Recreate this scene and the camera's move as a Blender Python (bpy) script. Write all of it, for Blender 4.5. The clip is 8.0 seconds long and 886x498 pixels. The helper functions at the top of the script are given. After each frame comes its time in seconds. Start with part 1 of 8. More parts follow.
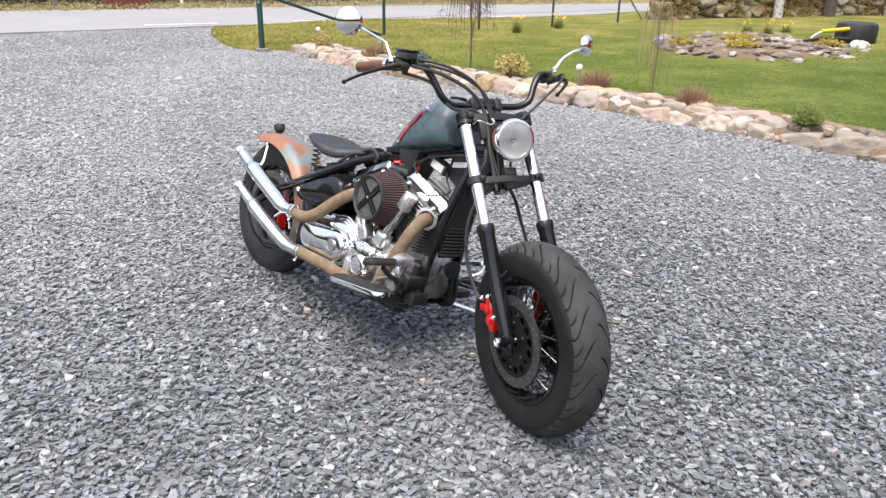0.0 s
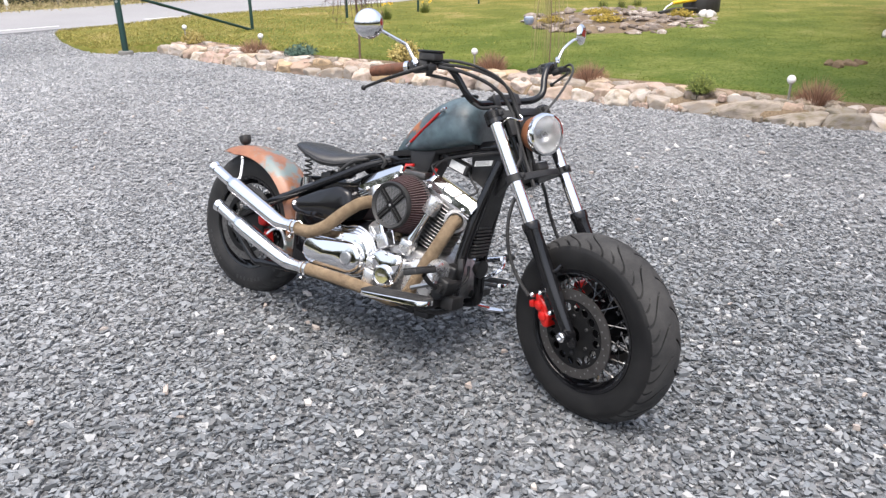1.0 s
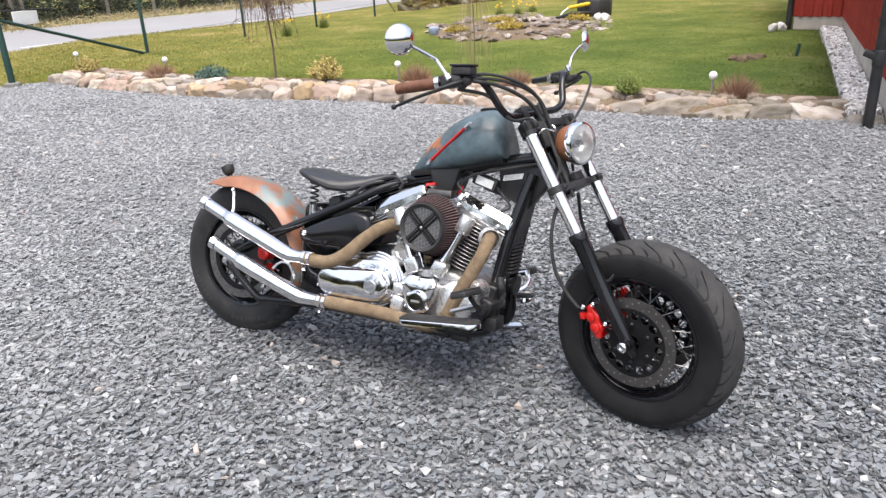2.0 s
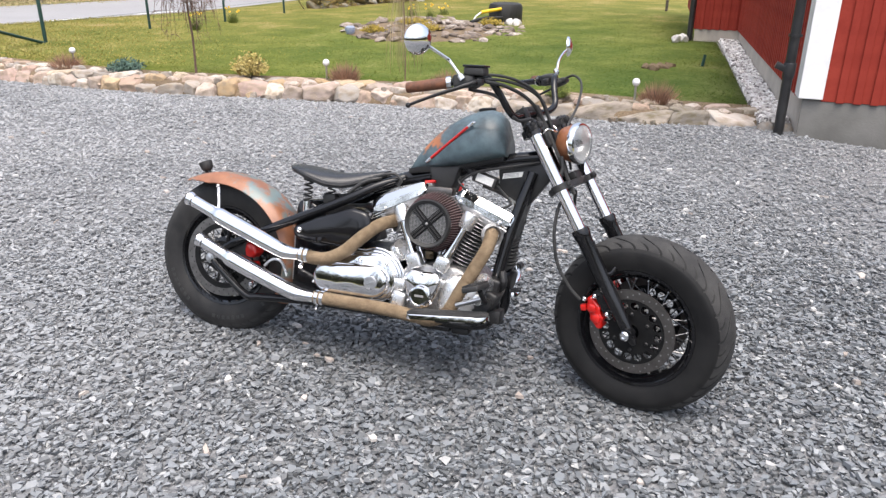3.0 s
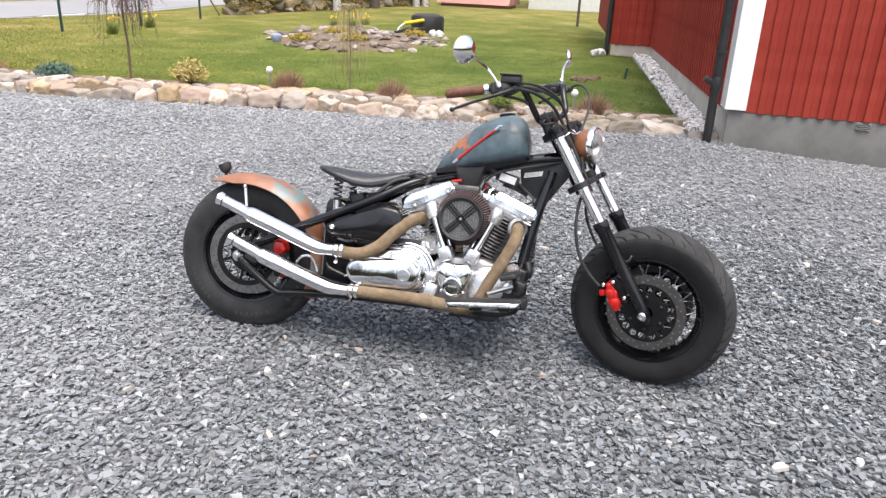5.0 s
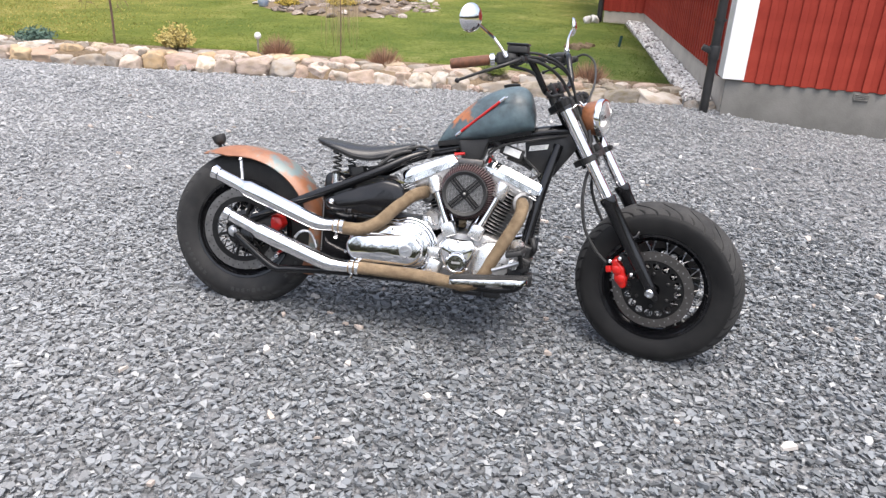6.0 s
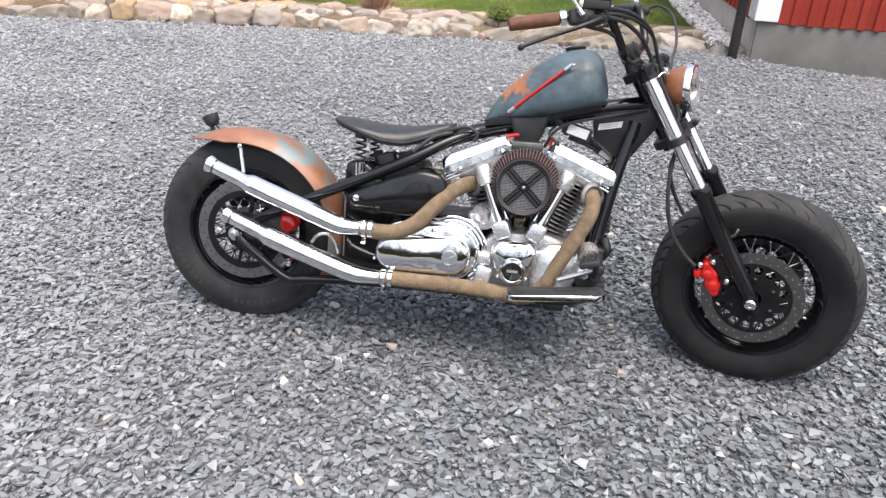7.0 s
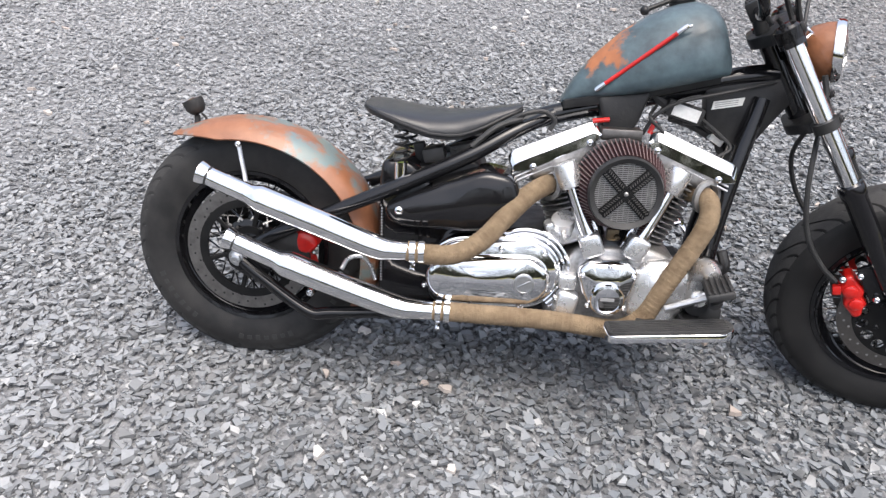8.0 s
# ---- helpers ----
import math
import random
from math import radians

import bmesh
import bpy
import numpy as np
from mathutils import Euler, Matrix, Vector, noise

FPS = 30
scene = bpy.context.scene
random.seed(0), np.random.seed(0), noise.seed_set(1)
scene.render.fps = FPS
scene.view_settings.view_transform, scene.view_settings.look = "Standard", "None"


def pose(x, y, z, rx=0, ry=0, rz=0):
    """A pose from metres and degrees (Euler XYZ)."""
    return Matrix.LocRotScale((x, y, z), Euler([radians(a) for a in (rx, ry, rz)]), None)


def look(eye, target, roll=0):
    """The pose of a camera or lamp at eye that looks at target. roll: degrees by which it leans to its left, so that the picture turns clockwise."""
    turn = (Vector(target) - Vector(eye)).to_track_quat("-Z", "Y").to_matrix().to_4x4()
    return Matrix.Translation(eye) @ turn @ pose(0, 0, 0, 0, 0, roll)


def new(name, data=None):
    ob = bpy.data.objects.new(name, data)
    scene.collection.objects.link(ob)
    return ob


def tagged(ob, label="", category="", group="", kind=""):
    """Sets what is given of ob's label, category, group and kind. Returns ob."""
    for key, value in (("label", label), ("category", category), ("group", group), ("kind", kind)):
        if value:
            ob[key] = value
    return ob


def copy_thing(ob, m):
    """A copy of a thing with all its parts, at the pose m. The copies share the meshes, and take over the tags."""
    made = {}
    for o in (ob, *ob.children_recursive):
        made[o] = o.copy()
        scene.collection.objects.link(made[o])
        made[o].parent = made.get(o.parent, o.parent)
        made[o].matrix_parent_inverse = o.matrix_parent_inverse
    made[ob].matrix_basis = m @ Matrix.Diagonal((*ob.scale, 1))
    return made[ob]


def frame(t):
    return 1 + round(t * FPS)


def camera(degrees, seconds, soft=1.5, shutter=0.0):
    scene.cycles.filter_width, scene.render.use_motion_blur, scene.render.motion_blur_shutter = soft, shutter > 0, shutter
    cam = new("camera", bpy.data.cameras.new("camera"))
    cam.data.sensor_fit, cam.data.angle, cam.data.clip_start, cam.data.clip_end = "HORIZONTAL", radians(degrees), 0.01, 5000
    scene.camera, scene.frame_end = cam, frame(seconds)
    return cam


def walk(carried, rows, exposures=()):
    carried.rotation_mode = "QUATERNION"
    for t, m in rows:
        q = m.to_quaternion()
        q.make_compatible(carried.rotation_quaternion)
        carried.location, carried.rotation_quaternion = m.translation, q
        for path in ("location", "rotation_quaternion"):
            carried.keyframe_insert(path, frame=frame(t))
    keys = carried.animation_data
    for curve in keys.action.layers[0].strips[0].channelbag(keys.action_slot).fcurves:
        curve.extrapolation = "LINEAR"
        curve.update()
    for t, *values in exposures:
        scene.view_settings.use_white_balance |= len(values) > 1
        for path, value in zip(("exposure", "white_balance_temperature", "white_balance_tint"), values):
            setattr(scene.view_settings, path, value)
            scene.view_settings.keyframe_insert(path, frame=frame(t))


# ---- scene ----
cam = camera(62.1, 8.0, soft=1.38)
PATH = [
    (0, (0.059, 0.054, 1.473), (0.028, 1.914, 0.741), 1.2),
    (0.5, (-0.205, 0.164, 1.506), (-0.084, 2.039, 0.822), 2.2),
    (1, (-0.555, 0.169, 1.511), (-0.22, 1.985, 0.745), -0.8),
    (1.5, (-0.78, 0.266, 1.503), (-0.35, 2.062, 0.737), 1.5),
    (1.7, (-0.865, 0.336, 1.507), (-0.371, 2.129, 0.769), -0.6),
    (2.8, (-1.343, 0.474, 1.539), (-0.511, 2.125, 0.776), 0.4),
    (3, (-1.388, 0.5, 1.531), (-0.524, 2.142, 0.782), 0.4),
    (3.5, (-1.479, 0.588, 1.525), (-0.565, 2.214, 0.804), -0.0),
    (4, (-1.638, 0.609, 1.525), (-0.57, 2.122, 0.771), 1.1),
    (4.5, (-1.846, 0.57, 1.545), (-0.777, 2.085, 0.797), 0.4),
    (4.7, (-1.887, 0.559, 1.546), (-0.82, 2.086, 0.819), 1.6),
    (5.8, (-1.969, 0.578, 1.533), (-0.854, 2.07, 0.804), 2.9),
    (6, (-1.932, 0.66, 1.541), (-0.828, 2.125, 0.744), 2.9),
    (6.5, (-1.815, 0.972, 1.528), (-0.798, 2.46, 0.662), -0.6),
    (7, (-1.768, 1.258, 1.501), (-0.664, 2.639, 0.566), 2.2),
    (7.5, (-1.755, 1.632, 1.49), (-0.615, 2.887, 0.43), 2.3),
    (8, (-1.595, 1.903, 1.445), (-0.479, 3.144, 0.344), 1.6),
]
EXPOSURE = 1.52
walk(cam, [(t, look(eye, target, roll)) for t, eye, target, roll in PATH], exposures=[(0, EXPOSURE + 0.04), (1, EXPOSURE + 0.01), (3.4, EXPOSURE - 0.03), (4.4, EXPOSURE + 0.02), (6, EXPOSURE + 0.06), (7.2, EXPOSURE - 0.05), (8, EXPOSURE - 0.03)])

# ---- world and light: bright overcast day ----
world = bpy.data.worlds.new("overcast_sky")
scene.world = world
world.use_nodes = True
wn = world.node_tree.nodes
sky = wn.new("ShaderNodeTexSky")
sky.sky_type, sky.sun_disc = "NISHITA", False
sky.sun_elevation, sky.sun_rotation = radians(72), radians(200)
sky.air_density, sky.dust_density, sky.ozone_density = 1.0, 6.0, 1.0
wn["Background"].inputs["Strength"].default_value = 0.138
cloud = wn.new("ShaderNodeHueSaturation")
cloud.inputs["Saturation"].default_value = 0.72
world.node_tree.links.new(sky.outputs[0], cloud.inputs["Color"])
world.node_tree.links.new(cloud.outputs[0], wn["Background"].inputs["Color"])
sun = new("sun", bpy.data.lights.new("sun", "SUN"))
sun.data.energy, sun.data.angle, sun.data.color = 0.55, radians(55), (1.0, 0.985, 0.965)
sun.matrix_world = look((-1.6, -3.7, 13), (0, 0, 0))


# ---- materials ----
def mat(name, color=(0.5, 0.5, 0.5), rough=0.5, metal=0.0, color2=None, scale=20.0, bump=0.0, bump_scale=80.0,
        rough2=None, coat=0.0, detail=4.0, spec=0.5, contrast=(0.35, 0.65)):
    """A surface with two tones of noise, roughness wear and fine relief, in the object's own metres."""
    m = bpy.data.materials.new(name)
    m.use_nodes = True
    nt = m.node_tree
    b = nt.nodes["Principled BSDF"]
    b.inputs["Base Color"].default_value = (*color, 1)
    b.inputs["Roughness"].default_value = rough
    b.inputs["Metallic"].default_value = metal
    b.inputs["Coat Weight"].default_value = coat
    b.inputs["Coat Roughness"].default_value = 0.08
    b.inputs["Specular IOR Level"].default_value = spec
    tc = nt.nodes.new("ShaderNodeTexCoord")
    if color2 is not None or rough2 is not None:
        n = nt.nodes.new("ShaderNodeTexNoise")
        n.inputs["Scale"].default_value = scale
        n.inputs["Detail"].default_value = detail
        n.inputs["Roughness"].default_value = 0.65
        nt.links.new(tc.outputs["Object"], n.inputs["Vector"])
        ramp = nt.nodes.new("ShaderNodeMapRange")
        ramp.inputs["From Min"].default_value, ramp.inputs["From Max"].default_value = contrast
        nt.links.new(n.outputs["Fac"], ramp.inputs["Value"])
        if color2 is not None:
            mix = nt.nodes.new("ShaderNodeMix")
            mix.data_type = "RGBA"
            mix.inputs["A"].default_value, mix.inputs["B"].default_value = (*color, 1), (*color2, 1)
            nt.links.new(ramp.outputs[0], mix.inputs["Factor"])
            nt.links.new(mix.outputs["Result"], b.inputs["Base Color"])
        if rough2 is not None:
            mr = nt.nodes.new("ShaderNodeMapRange")
            mr.inputs["To Min"].default_value, mr.inputs["To Max"].default_value = rough, rough2
            nt.links.new(ramp.outputs[0], mr.inputs["Value"])
            nt.links.new(mr.outputs[0], b.inputs["Roughness"])
    if bump:
        n2 = nt.nodes.new("ShaderNodeTexNoise")
        n2.inputs["Scale"].default_value, n2.inputs["Detail"].default_value = bump_scale, 5
        nt.links.new(tc.outputs["Object"], n2.inputs["Vector"])
        bp = nt.nodes.new("ShaderNodeBump")
        bp.inputs["Strength"].default_value, bp.inputs["Distance"].default_value = bump, 0.01
        nt.links.new(n2.outputs["Fac"], bp.inputs["Height"])
        nt.links.new(bp.outputs[0], b.inputs["Normal"])
    return m


def island_mat(name, stops, rough=0.8, stain=None, stain_scale=30, bump=0.2, bump_scale=120, per="island", spec=0.4, stain_most=1.0):
    """Pieces that each take their own tone out of a range, with stains and grain."""
    m = mat(name, rough=rough, bump=bump, bump_scale=bump_scale, spec=spec)
    nt = m.node_tree
    b = nt.nodes["Principled BSDF"]
    if per == "island":
        src = nt.nodes.new("ShaderNodeNewGeometry").outputs["Random Per Island"]
    else:
        src = nt.nodes.new("ShaderNodeObjectInfo").outputs["Random"]
    ramp = nt.nodes.new("ShaderNodeValToRGB")
    while len(ramp.color_ramp.elements) < len(stops):
        ramp.color_ramp.elements.new(0.5)
    for e, (p, c) in zip(ramp.color_ramp.elements, stops):
        e.position, e.color = p, (*c, 1)
    nt.links.new(src, ramp.inputs[0])
    out = ramp.outputs[0]
    if stain is not None:
        tc = nt.nodes.new("ShaderNodeTexCoord")
        n = nt.nodes.new("ShaderNodeTexNoise")
        n.inputs["Scale"].default_value, n.inputs["Detail"].default_value = stain_scale, 5
        nt.links.new(tc.outputs["Object"], n.inputs["Vector"])
        mr = nt.nodes.new("ShaderNodeMapRange")
        mr.inputs["From Min"].default_value, mr.inputs["From Max"].default_value, mr.inputs["To Max"].default_value = 0.42, 0.68, stain_most
        nt.links.new(n.outputs["Fac"], mr.inputs["Value"])
        mix = nt.nodes.new("ShaderNodeMix")
        mix.data_type = "RGBA"
        mix.inputs["B"].default_value = (*stain, 1)
        nt.links.new(mr.outputs[0], mix.inputs["Factor"])
        nt.links.new(out, mix.inputs["A"])
        out = mix.outputs["Result"]
    nt.links.new(out, b.inputs["Base Color"])
    return m


def patina(name, base, base2, rust, centre, radius, amount, scale=14.0):
    """Old paint over rust: rust shows where noise is high, most of all round one worn place."""
    m = mat(name, base, 0.42, 0.0, base2, scale * 0.7, bump=0.12, bump_scale=60, rough2=0.6, coat=0.25)
    nt = m.node_tree
    b = nt.nodes["Principled BSDF"]
    under = b.inputs["Base Color"].links[0].from_socket
    tc = nt.nodes.new("ShaderNodeTexCoord")
    d = nt.nodes.new("ShaderNodeVectorMath")
    d.operation = "DISTANCE"
    d.inputs[1].default_value = centre
    nt.links.new(tc.outputs["Object"], d.inputs[0])
    near = nt.nodes.new("ShaderNodeMapRange")
    near.inputs["From Min"].default_value, near.inputs["From Max"].default_value = 0.0, radius
    near.inputs["To Min"].default_value, near.inputs["To Max"].default_value = 0.6, 0.0
    nt.links.new(d.outputs["Value"], near.inputs["Value"])
    n = nt.nodes.new("ShaderNodeTexNoise")
    n.inputs["Scale"].default_value, n.inputs["Detail"].default_value = scale, 6
    n.inputs["Roughness"].default_value = 0.6
    nt.links.new(tc.outputs["Object"], n.inputs["Vector"])
    add = nt.nodes.new("ShaderNodeMath")
    nt.links.new(n.outputs["Fac"], add.inputs[0])
    nt.links.new(near.outputs[0], add.inputs[1])
    edge = nt.nodes.new("ShaderNodeMapRange")
    edge.inputs["From Min"].default_value, edge.inputs["From Max"].default_value = amount, amount + 0.09
    nt.links.new(add.outputs[0], edge.inputs["Value"])
    tone = nt.nodes.new("ShaderNodeMix")
    tone.data_type = "RGBA"
    tone.inputs["A"].default_value = (*rust, 1)
    tone.inputs["B"].default_value = (rust[0] * 0.5, rust[1] * 0.42, rust[2] * 0.4, 1)
    n3 = nt.nodes.new("ShaderNodeTexNoise")
    n3.inputs["Scale"].default_value, n3.inputs["Detail"].default_value = scale * 3, 6
    nt.links.new(tc.outputs["Object"], n3.inputs["Vector"])
    nt.links.new(n3.outputs["Fac"], tone.inputs["Factor"])
    mix = nt.nodes.new("ShaderNodeMix")
    mix.data_type = "RGBA"
    nt.links.new(edge.outputs[0], mix.inputs["Factor"])
    nt.links.new(under, mix.inputs["A"])
    nt.links.new(tone.outputs["Result"], mix.inputs["B"])
    nt.links.new(mix.outputs["Result"], b.inputs["Base Color"])
    return m


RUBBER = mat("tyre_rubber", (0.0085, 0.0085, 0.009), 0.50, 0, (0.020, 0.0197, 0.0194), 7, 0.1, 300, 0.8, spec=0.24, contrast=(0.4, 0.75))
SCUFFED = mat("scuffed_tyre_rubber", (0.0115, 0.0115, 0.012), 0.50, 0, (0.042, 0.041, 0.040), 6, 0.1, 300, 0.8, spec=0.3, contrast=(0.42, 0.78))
# grey of dust, with sky sheen put into the colour too
TREAD = mat("dusty_sheen_tread", (0.025, 0.025, 0.0255), 0.8, 0, (0.044, 0.0435, 0.043), 14, 0.15, 260, spec=0.25)
BLACK = mat("black_enamel", (0.006, 0.006, 0.007), 0.05, 0, (0.009, 0.009, 0.010), 12, 0.012, 40, 0.10, spec=0.42)
SATIN = mat("black_satin", (0.010, 0.010, 0.011), 0.34, 0, (0.020, 0.020, 0.020), 18, 0.08, 120, 0.55, spec=0.35)
PLASTIC = mat("black_plastic", (0.014, 0.014, 0.0145), 0.5, 0, (0.024, 0.024, 0.024), 25, 0.1, 200, 0.7)
CHROME = mat("chrome", (0.80, 0.80, 0.81), 0.022, 1, None, 22, 0.008, 25, 0.07)
ALLOY = mat("cast_alloy", (0.60, 0.60, 0.61), 0.24, 1, (0.45, 0.45, 0.45), 30, 0.10, 250, 0.42)
DULL = mat("dull_alloy", (0.46, 0.455, 0.45), 0.40, 0.9, (0.27, 0.265, 0.26), 30, 0.15, 180, 0.6)
SILVER = mat("silver_engine_alloy", (0.77, 0.77, 0.77), 0.24, 0.85, (0.70, 0.695, 0.69), 26, 0.02, 200, 0.32)
CARRIER = mat("black_anodised", (0.006, 0.006, 0.0065), 0.38, 0, (0.010, 0.010, 0.010), 30, 0.04, 120, 0.5, spec=0.2)
STEEL = mat("brake_steel", (0.165, 0.155, 0.149), 0.34, 0.9, (0.12, 0.112, 0.106), 30, 0.012, 90, 0.44)
BARE_STEEL = mat("worn_brake_steel", (0.22, 0.212, 0.206), 0.32, 0.9, (0.15, 0.143, 0.138), 30, 0.012, 90, 0.44)
SPOKE = mat("black_spoke", (0.16, 0.16, 0.165), 0.22, 1, (0.08, 0.08, 0.08), 30, 0, 90, 0.3)
WRAP = mat("heat_wrap", (0.26, 0.190, 0.116), 0.8, 0, (0.145, 0.098, 0.055), 26, 0.7, 420, contrast=(0.3, 0.7))
LEATHER = mat("black_leather", (0.014, 0.014, 0.016), 0.28, 0, (0.019, 0.019, 0.020), 14, 0.20, 350, 0.42, spec=0.6)
GRIP = mat("brown_leather_grip", (0.17, 0.065, 0.03), 0.6, 0, (0.09, 0.035, 0.018), 40, 0.3, 250)
RED = mat("red_paint", (0.55, 0.012, 0.008), 0.3, 0, (0.42, 0.008, 0.006), 30, 0.05, 90, coat=0.3)
PLEAT = mat("filter_ridge", (0.17, 0.125, 0.122), 0.6, 0, (0.11, 0.075, 0.074), 60, 0.1, 300)
PLEATDARK = mat("red_filter_cotton", (0.050, 0.013, 0.015), 0.75, 0, (0.03, 0.009, 0.010), 60, 0.1, 300)
STITCH = mat("pale_thread", (0.48, 0.47, 0.45), 0.8, 0, (0.38, 0.37, 0.35), 80)
LENSRED = mat("dark_red_lens", (0.10, 0.008, 0.008), 0.15, 0, (0.07, 0.006, 0.006), 60)
MESH = mat("grey_wire_mesh", (0.25, 0.25, 0.25), 0.5, 0.5, (0.18, 0.18, 0.18), 80, 0.1, 300)
PAPER = mat("white_sticker", (0.72, 0.72, 0.70), 0.5, 0, (0.6, 0.6, 0.58), 60)
PRINT = mat("grey_print", (0.2, 0.2, 0.2), 0.6)
MIRROR = mat("mirror_glass", (0.9, 0.9, 0.9), 0.01, 1)
TANK = patina("tank_patina", (0.085, 0.13, 0.148), (0.034, 0.050, 0.060), (0.42, 0.16, 0.06), (0.905, -0.014, 0.915), 0.155, 0.785)
FENDER = patina("fender_patina", (0.085, 0.15, 0.175), (0.15, 0.17, 0.15), (0.30, 0.128, 0.062), (-0.13, -0.08, 0.12), 0.60, 0.455, 8.0)
BOWL = patina("bowl_rust", (0.03, 0.02, 0.015), (0.06, 0.03, 0.02), (0.28, 0.115, 0.05), (1.42, 0, 0.95), 0.2, 0.62, 20)
GLASS = bpy.data.materials.new("clear_glass")
GLASS.use_nodes = True
gb = GLASS.node_tree.nodes["Principled BSDF"]
gb.inputs["Transmission Weight"].default_value, gb.inputs["Roughness"].default_value, gb.inputs["IOR"].default_value = 1.0, 0.02, 1.45


# ---- mesh helpers ----
def part(name, bm, material, parent, label="", m=None, sharp=0.6):
    """Links a bmesh as one mesh object under a thing or a part."""
    if m is not None:
        bm.transform(m)
    bmesh.ops.recalc_face_normals(bm, faces=bm.faces)
    for f in bm.faces:
        f.smooth = True
    for e in bm.edges:
        if len(e.link_faces) == 2 and e.calc_face_angle(0) > sharp:
            e.smooth = False
    me = bpy.data.meshes.new(name)
    bm.to_mesh(me)
    bm.free()
    me.materials.append(material)
    ob = new(name, me)
    ob.parent = parent
    if label:
        tagged(ob, label)
    return ob


def thing(name, bm, material, label, category, group="", kind="", m=None, sharp=0.6):
    ob = part(name, bm, material, None, "", m, sharp)
    return tagged(ob, label, category, group, kind)


def empty(name, label, category, m, group="", kind=""):
    ob = new(name)
    ob.matrix_world = m
    return tagged(ob, label, category, group, kind)


def spline(points, n=8):
    """Catmull-Rom through the points."""
    p = [Vector(q) for q in points]
    p = [p[0] * 2 - p[1], *p, p[-1] * 2 - p[-2]]
    out = []
    for i in range(1, len(p) - 2):
        a, b, c, d = p[i - 1:i + 3]
        for k in range(n):
            t = k / n
            out.append(0.5 * (2 * b + (c - a) * t + (2 * a - 5 * b + 4 * c - d) * t * t + (3 * b - a - 3 * c + d) * t ** 3))
    out.append(p[-2])
    return out


def tube(bm, path, radius, seg=12, caps=True, flat=1.0):
    """A round bar along a path; radius is a number or a list along the path."""
    path = [Vector(p) for p in path]
    rad = radius if isinstance(radius, (list, tuple)) else [radius] * len(path)
    if len(rad) != len(path):
        rad = [np.interp(i / (len(path) - 1), np.linspace(0, 1, len(rad)), rad) for i in range(len(path))]
    t0 = (path[1] - path[0]).normalized()
    side = t0.cross(Vector((0, 0, 1)))
    if side.length < 0.05:
        side = t0.cross(Vector((0, 1, 0)))
    side.normalize()
    rings = []
    for i, p in enumerate(path):
        t = (path[min(i + 1, len(path) - 1)] - path[max(i - 1, 0)]).normalized()
        side = (side - t * side.dot(t)).normalized()
        up = side.cross(t)
        rings.append([bm.verts.new(p + (side * math.cos(a) + up * math.sin(a) * flat) * rad[i])
                      for a in (2 * math.pi * k / seg for k in range(seg))])
    for r0, r1 in zip(rings, rings[1:]):
        for k in range(seg):
            bm.faces.new((r0[k], r0[(k + 1) % seg], r1[(k + 1) % seg], r1[k]))
    if caps:
        bm.faces.new(rings[0][::-1])
        bm.faces.new(rings[-1])
    return bm


def lathe(bm, profile, centre=(0, 0, 0), axis=(0, 1, 0), seg=32, closed=False, wave=None):
    """Turns (along, radius) pairs about an axis through centre."""
    axis = Vector(axis).normalized()
    u = axis.orthogonal().normalized()
    v = axis.cross(u)
    c = Vector(centre)
    rings = []
    for h, r in profile:
        if r < 1e-6:
            rings.append([bm.verts.new(c + axis * h)])
            continue
        ring = []
        for k in range(seg):
            a = 2 * math.pi * k / seg
            rr = r + (wave(k, h) if wave else 0)
            ring.append(bm.verts.new(c + axis * h + (u * math.cos(a) + v * math.sin(a)) * rr))
        rings.append(ring)
    pairs = list(zip(rings, rings[1:])) + ([(rings[-1], rings[0])] if closed else [])
    for r0, r1 in pairs:
        for k in range(seg):
            j = (k + 1) % seg
            if len(r0) == 1 and len(r1) == 1:
                continue
            if len(r0) == 1:
                bm.faces.new((r0[0], r1[j], r1[k]))
            elif len(r1) == 1:
                bm.faces.new((r0[k], r0[j], r1[0]))
            else:
                bm.faces.new((r0[k], r0[j], r1[j], r1[k]))
    return bm


def box(bm, size, m=None, bevel=0.0, seg=2):
    made = bmesh.ops.create_cube(bm, size=1.0, matrix=(m or Matrix()) @ Matrix.Diagonal((*size, 1)))
    if bevel:
        edges = list({e for v in made["verts"] for e in v.link_edges})
        bmesh.ops.bevel(bm, geom=edges, offset=bevel, segments=seg, affect="EDGES", profile=0.5)
    return bm


def rounded(outline, radius, n=4):
    """Rounds the corners of a closed 2D outline."""
    out = []
    k = len(outline)
    for i in range(k):
        a, b, c = (Vector(outline[j % k]) for j in (i - 1, i, i + 1))
        r = min(radius, (a - b).length * 0.45, (c - b).length * 0.45)
        p, q = b + (a - b).normalized() * r, b + (c - b).normalized() * r
        for s in range(n + 1):
            t = s / n
            out.append((p * (1 - t) ** 2 + b * 2 * t * (1 - t) + q * t * t))
    return out


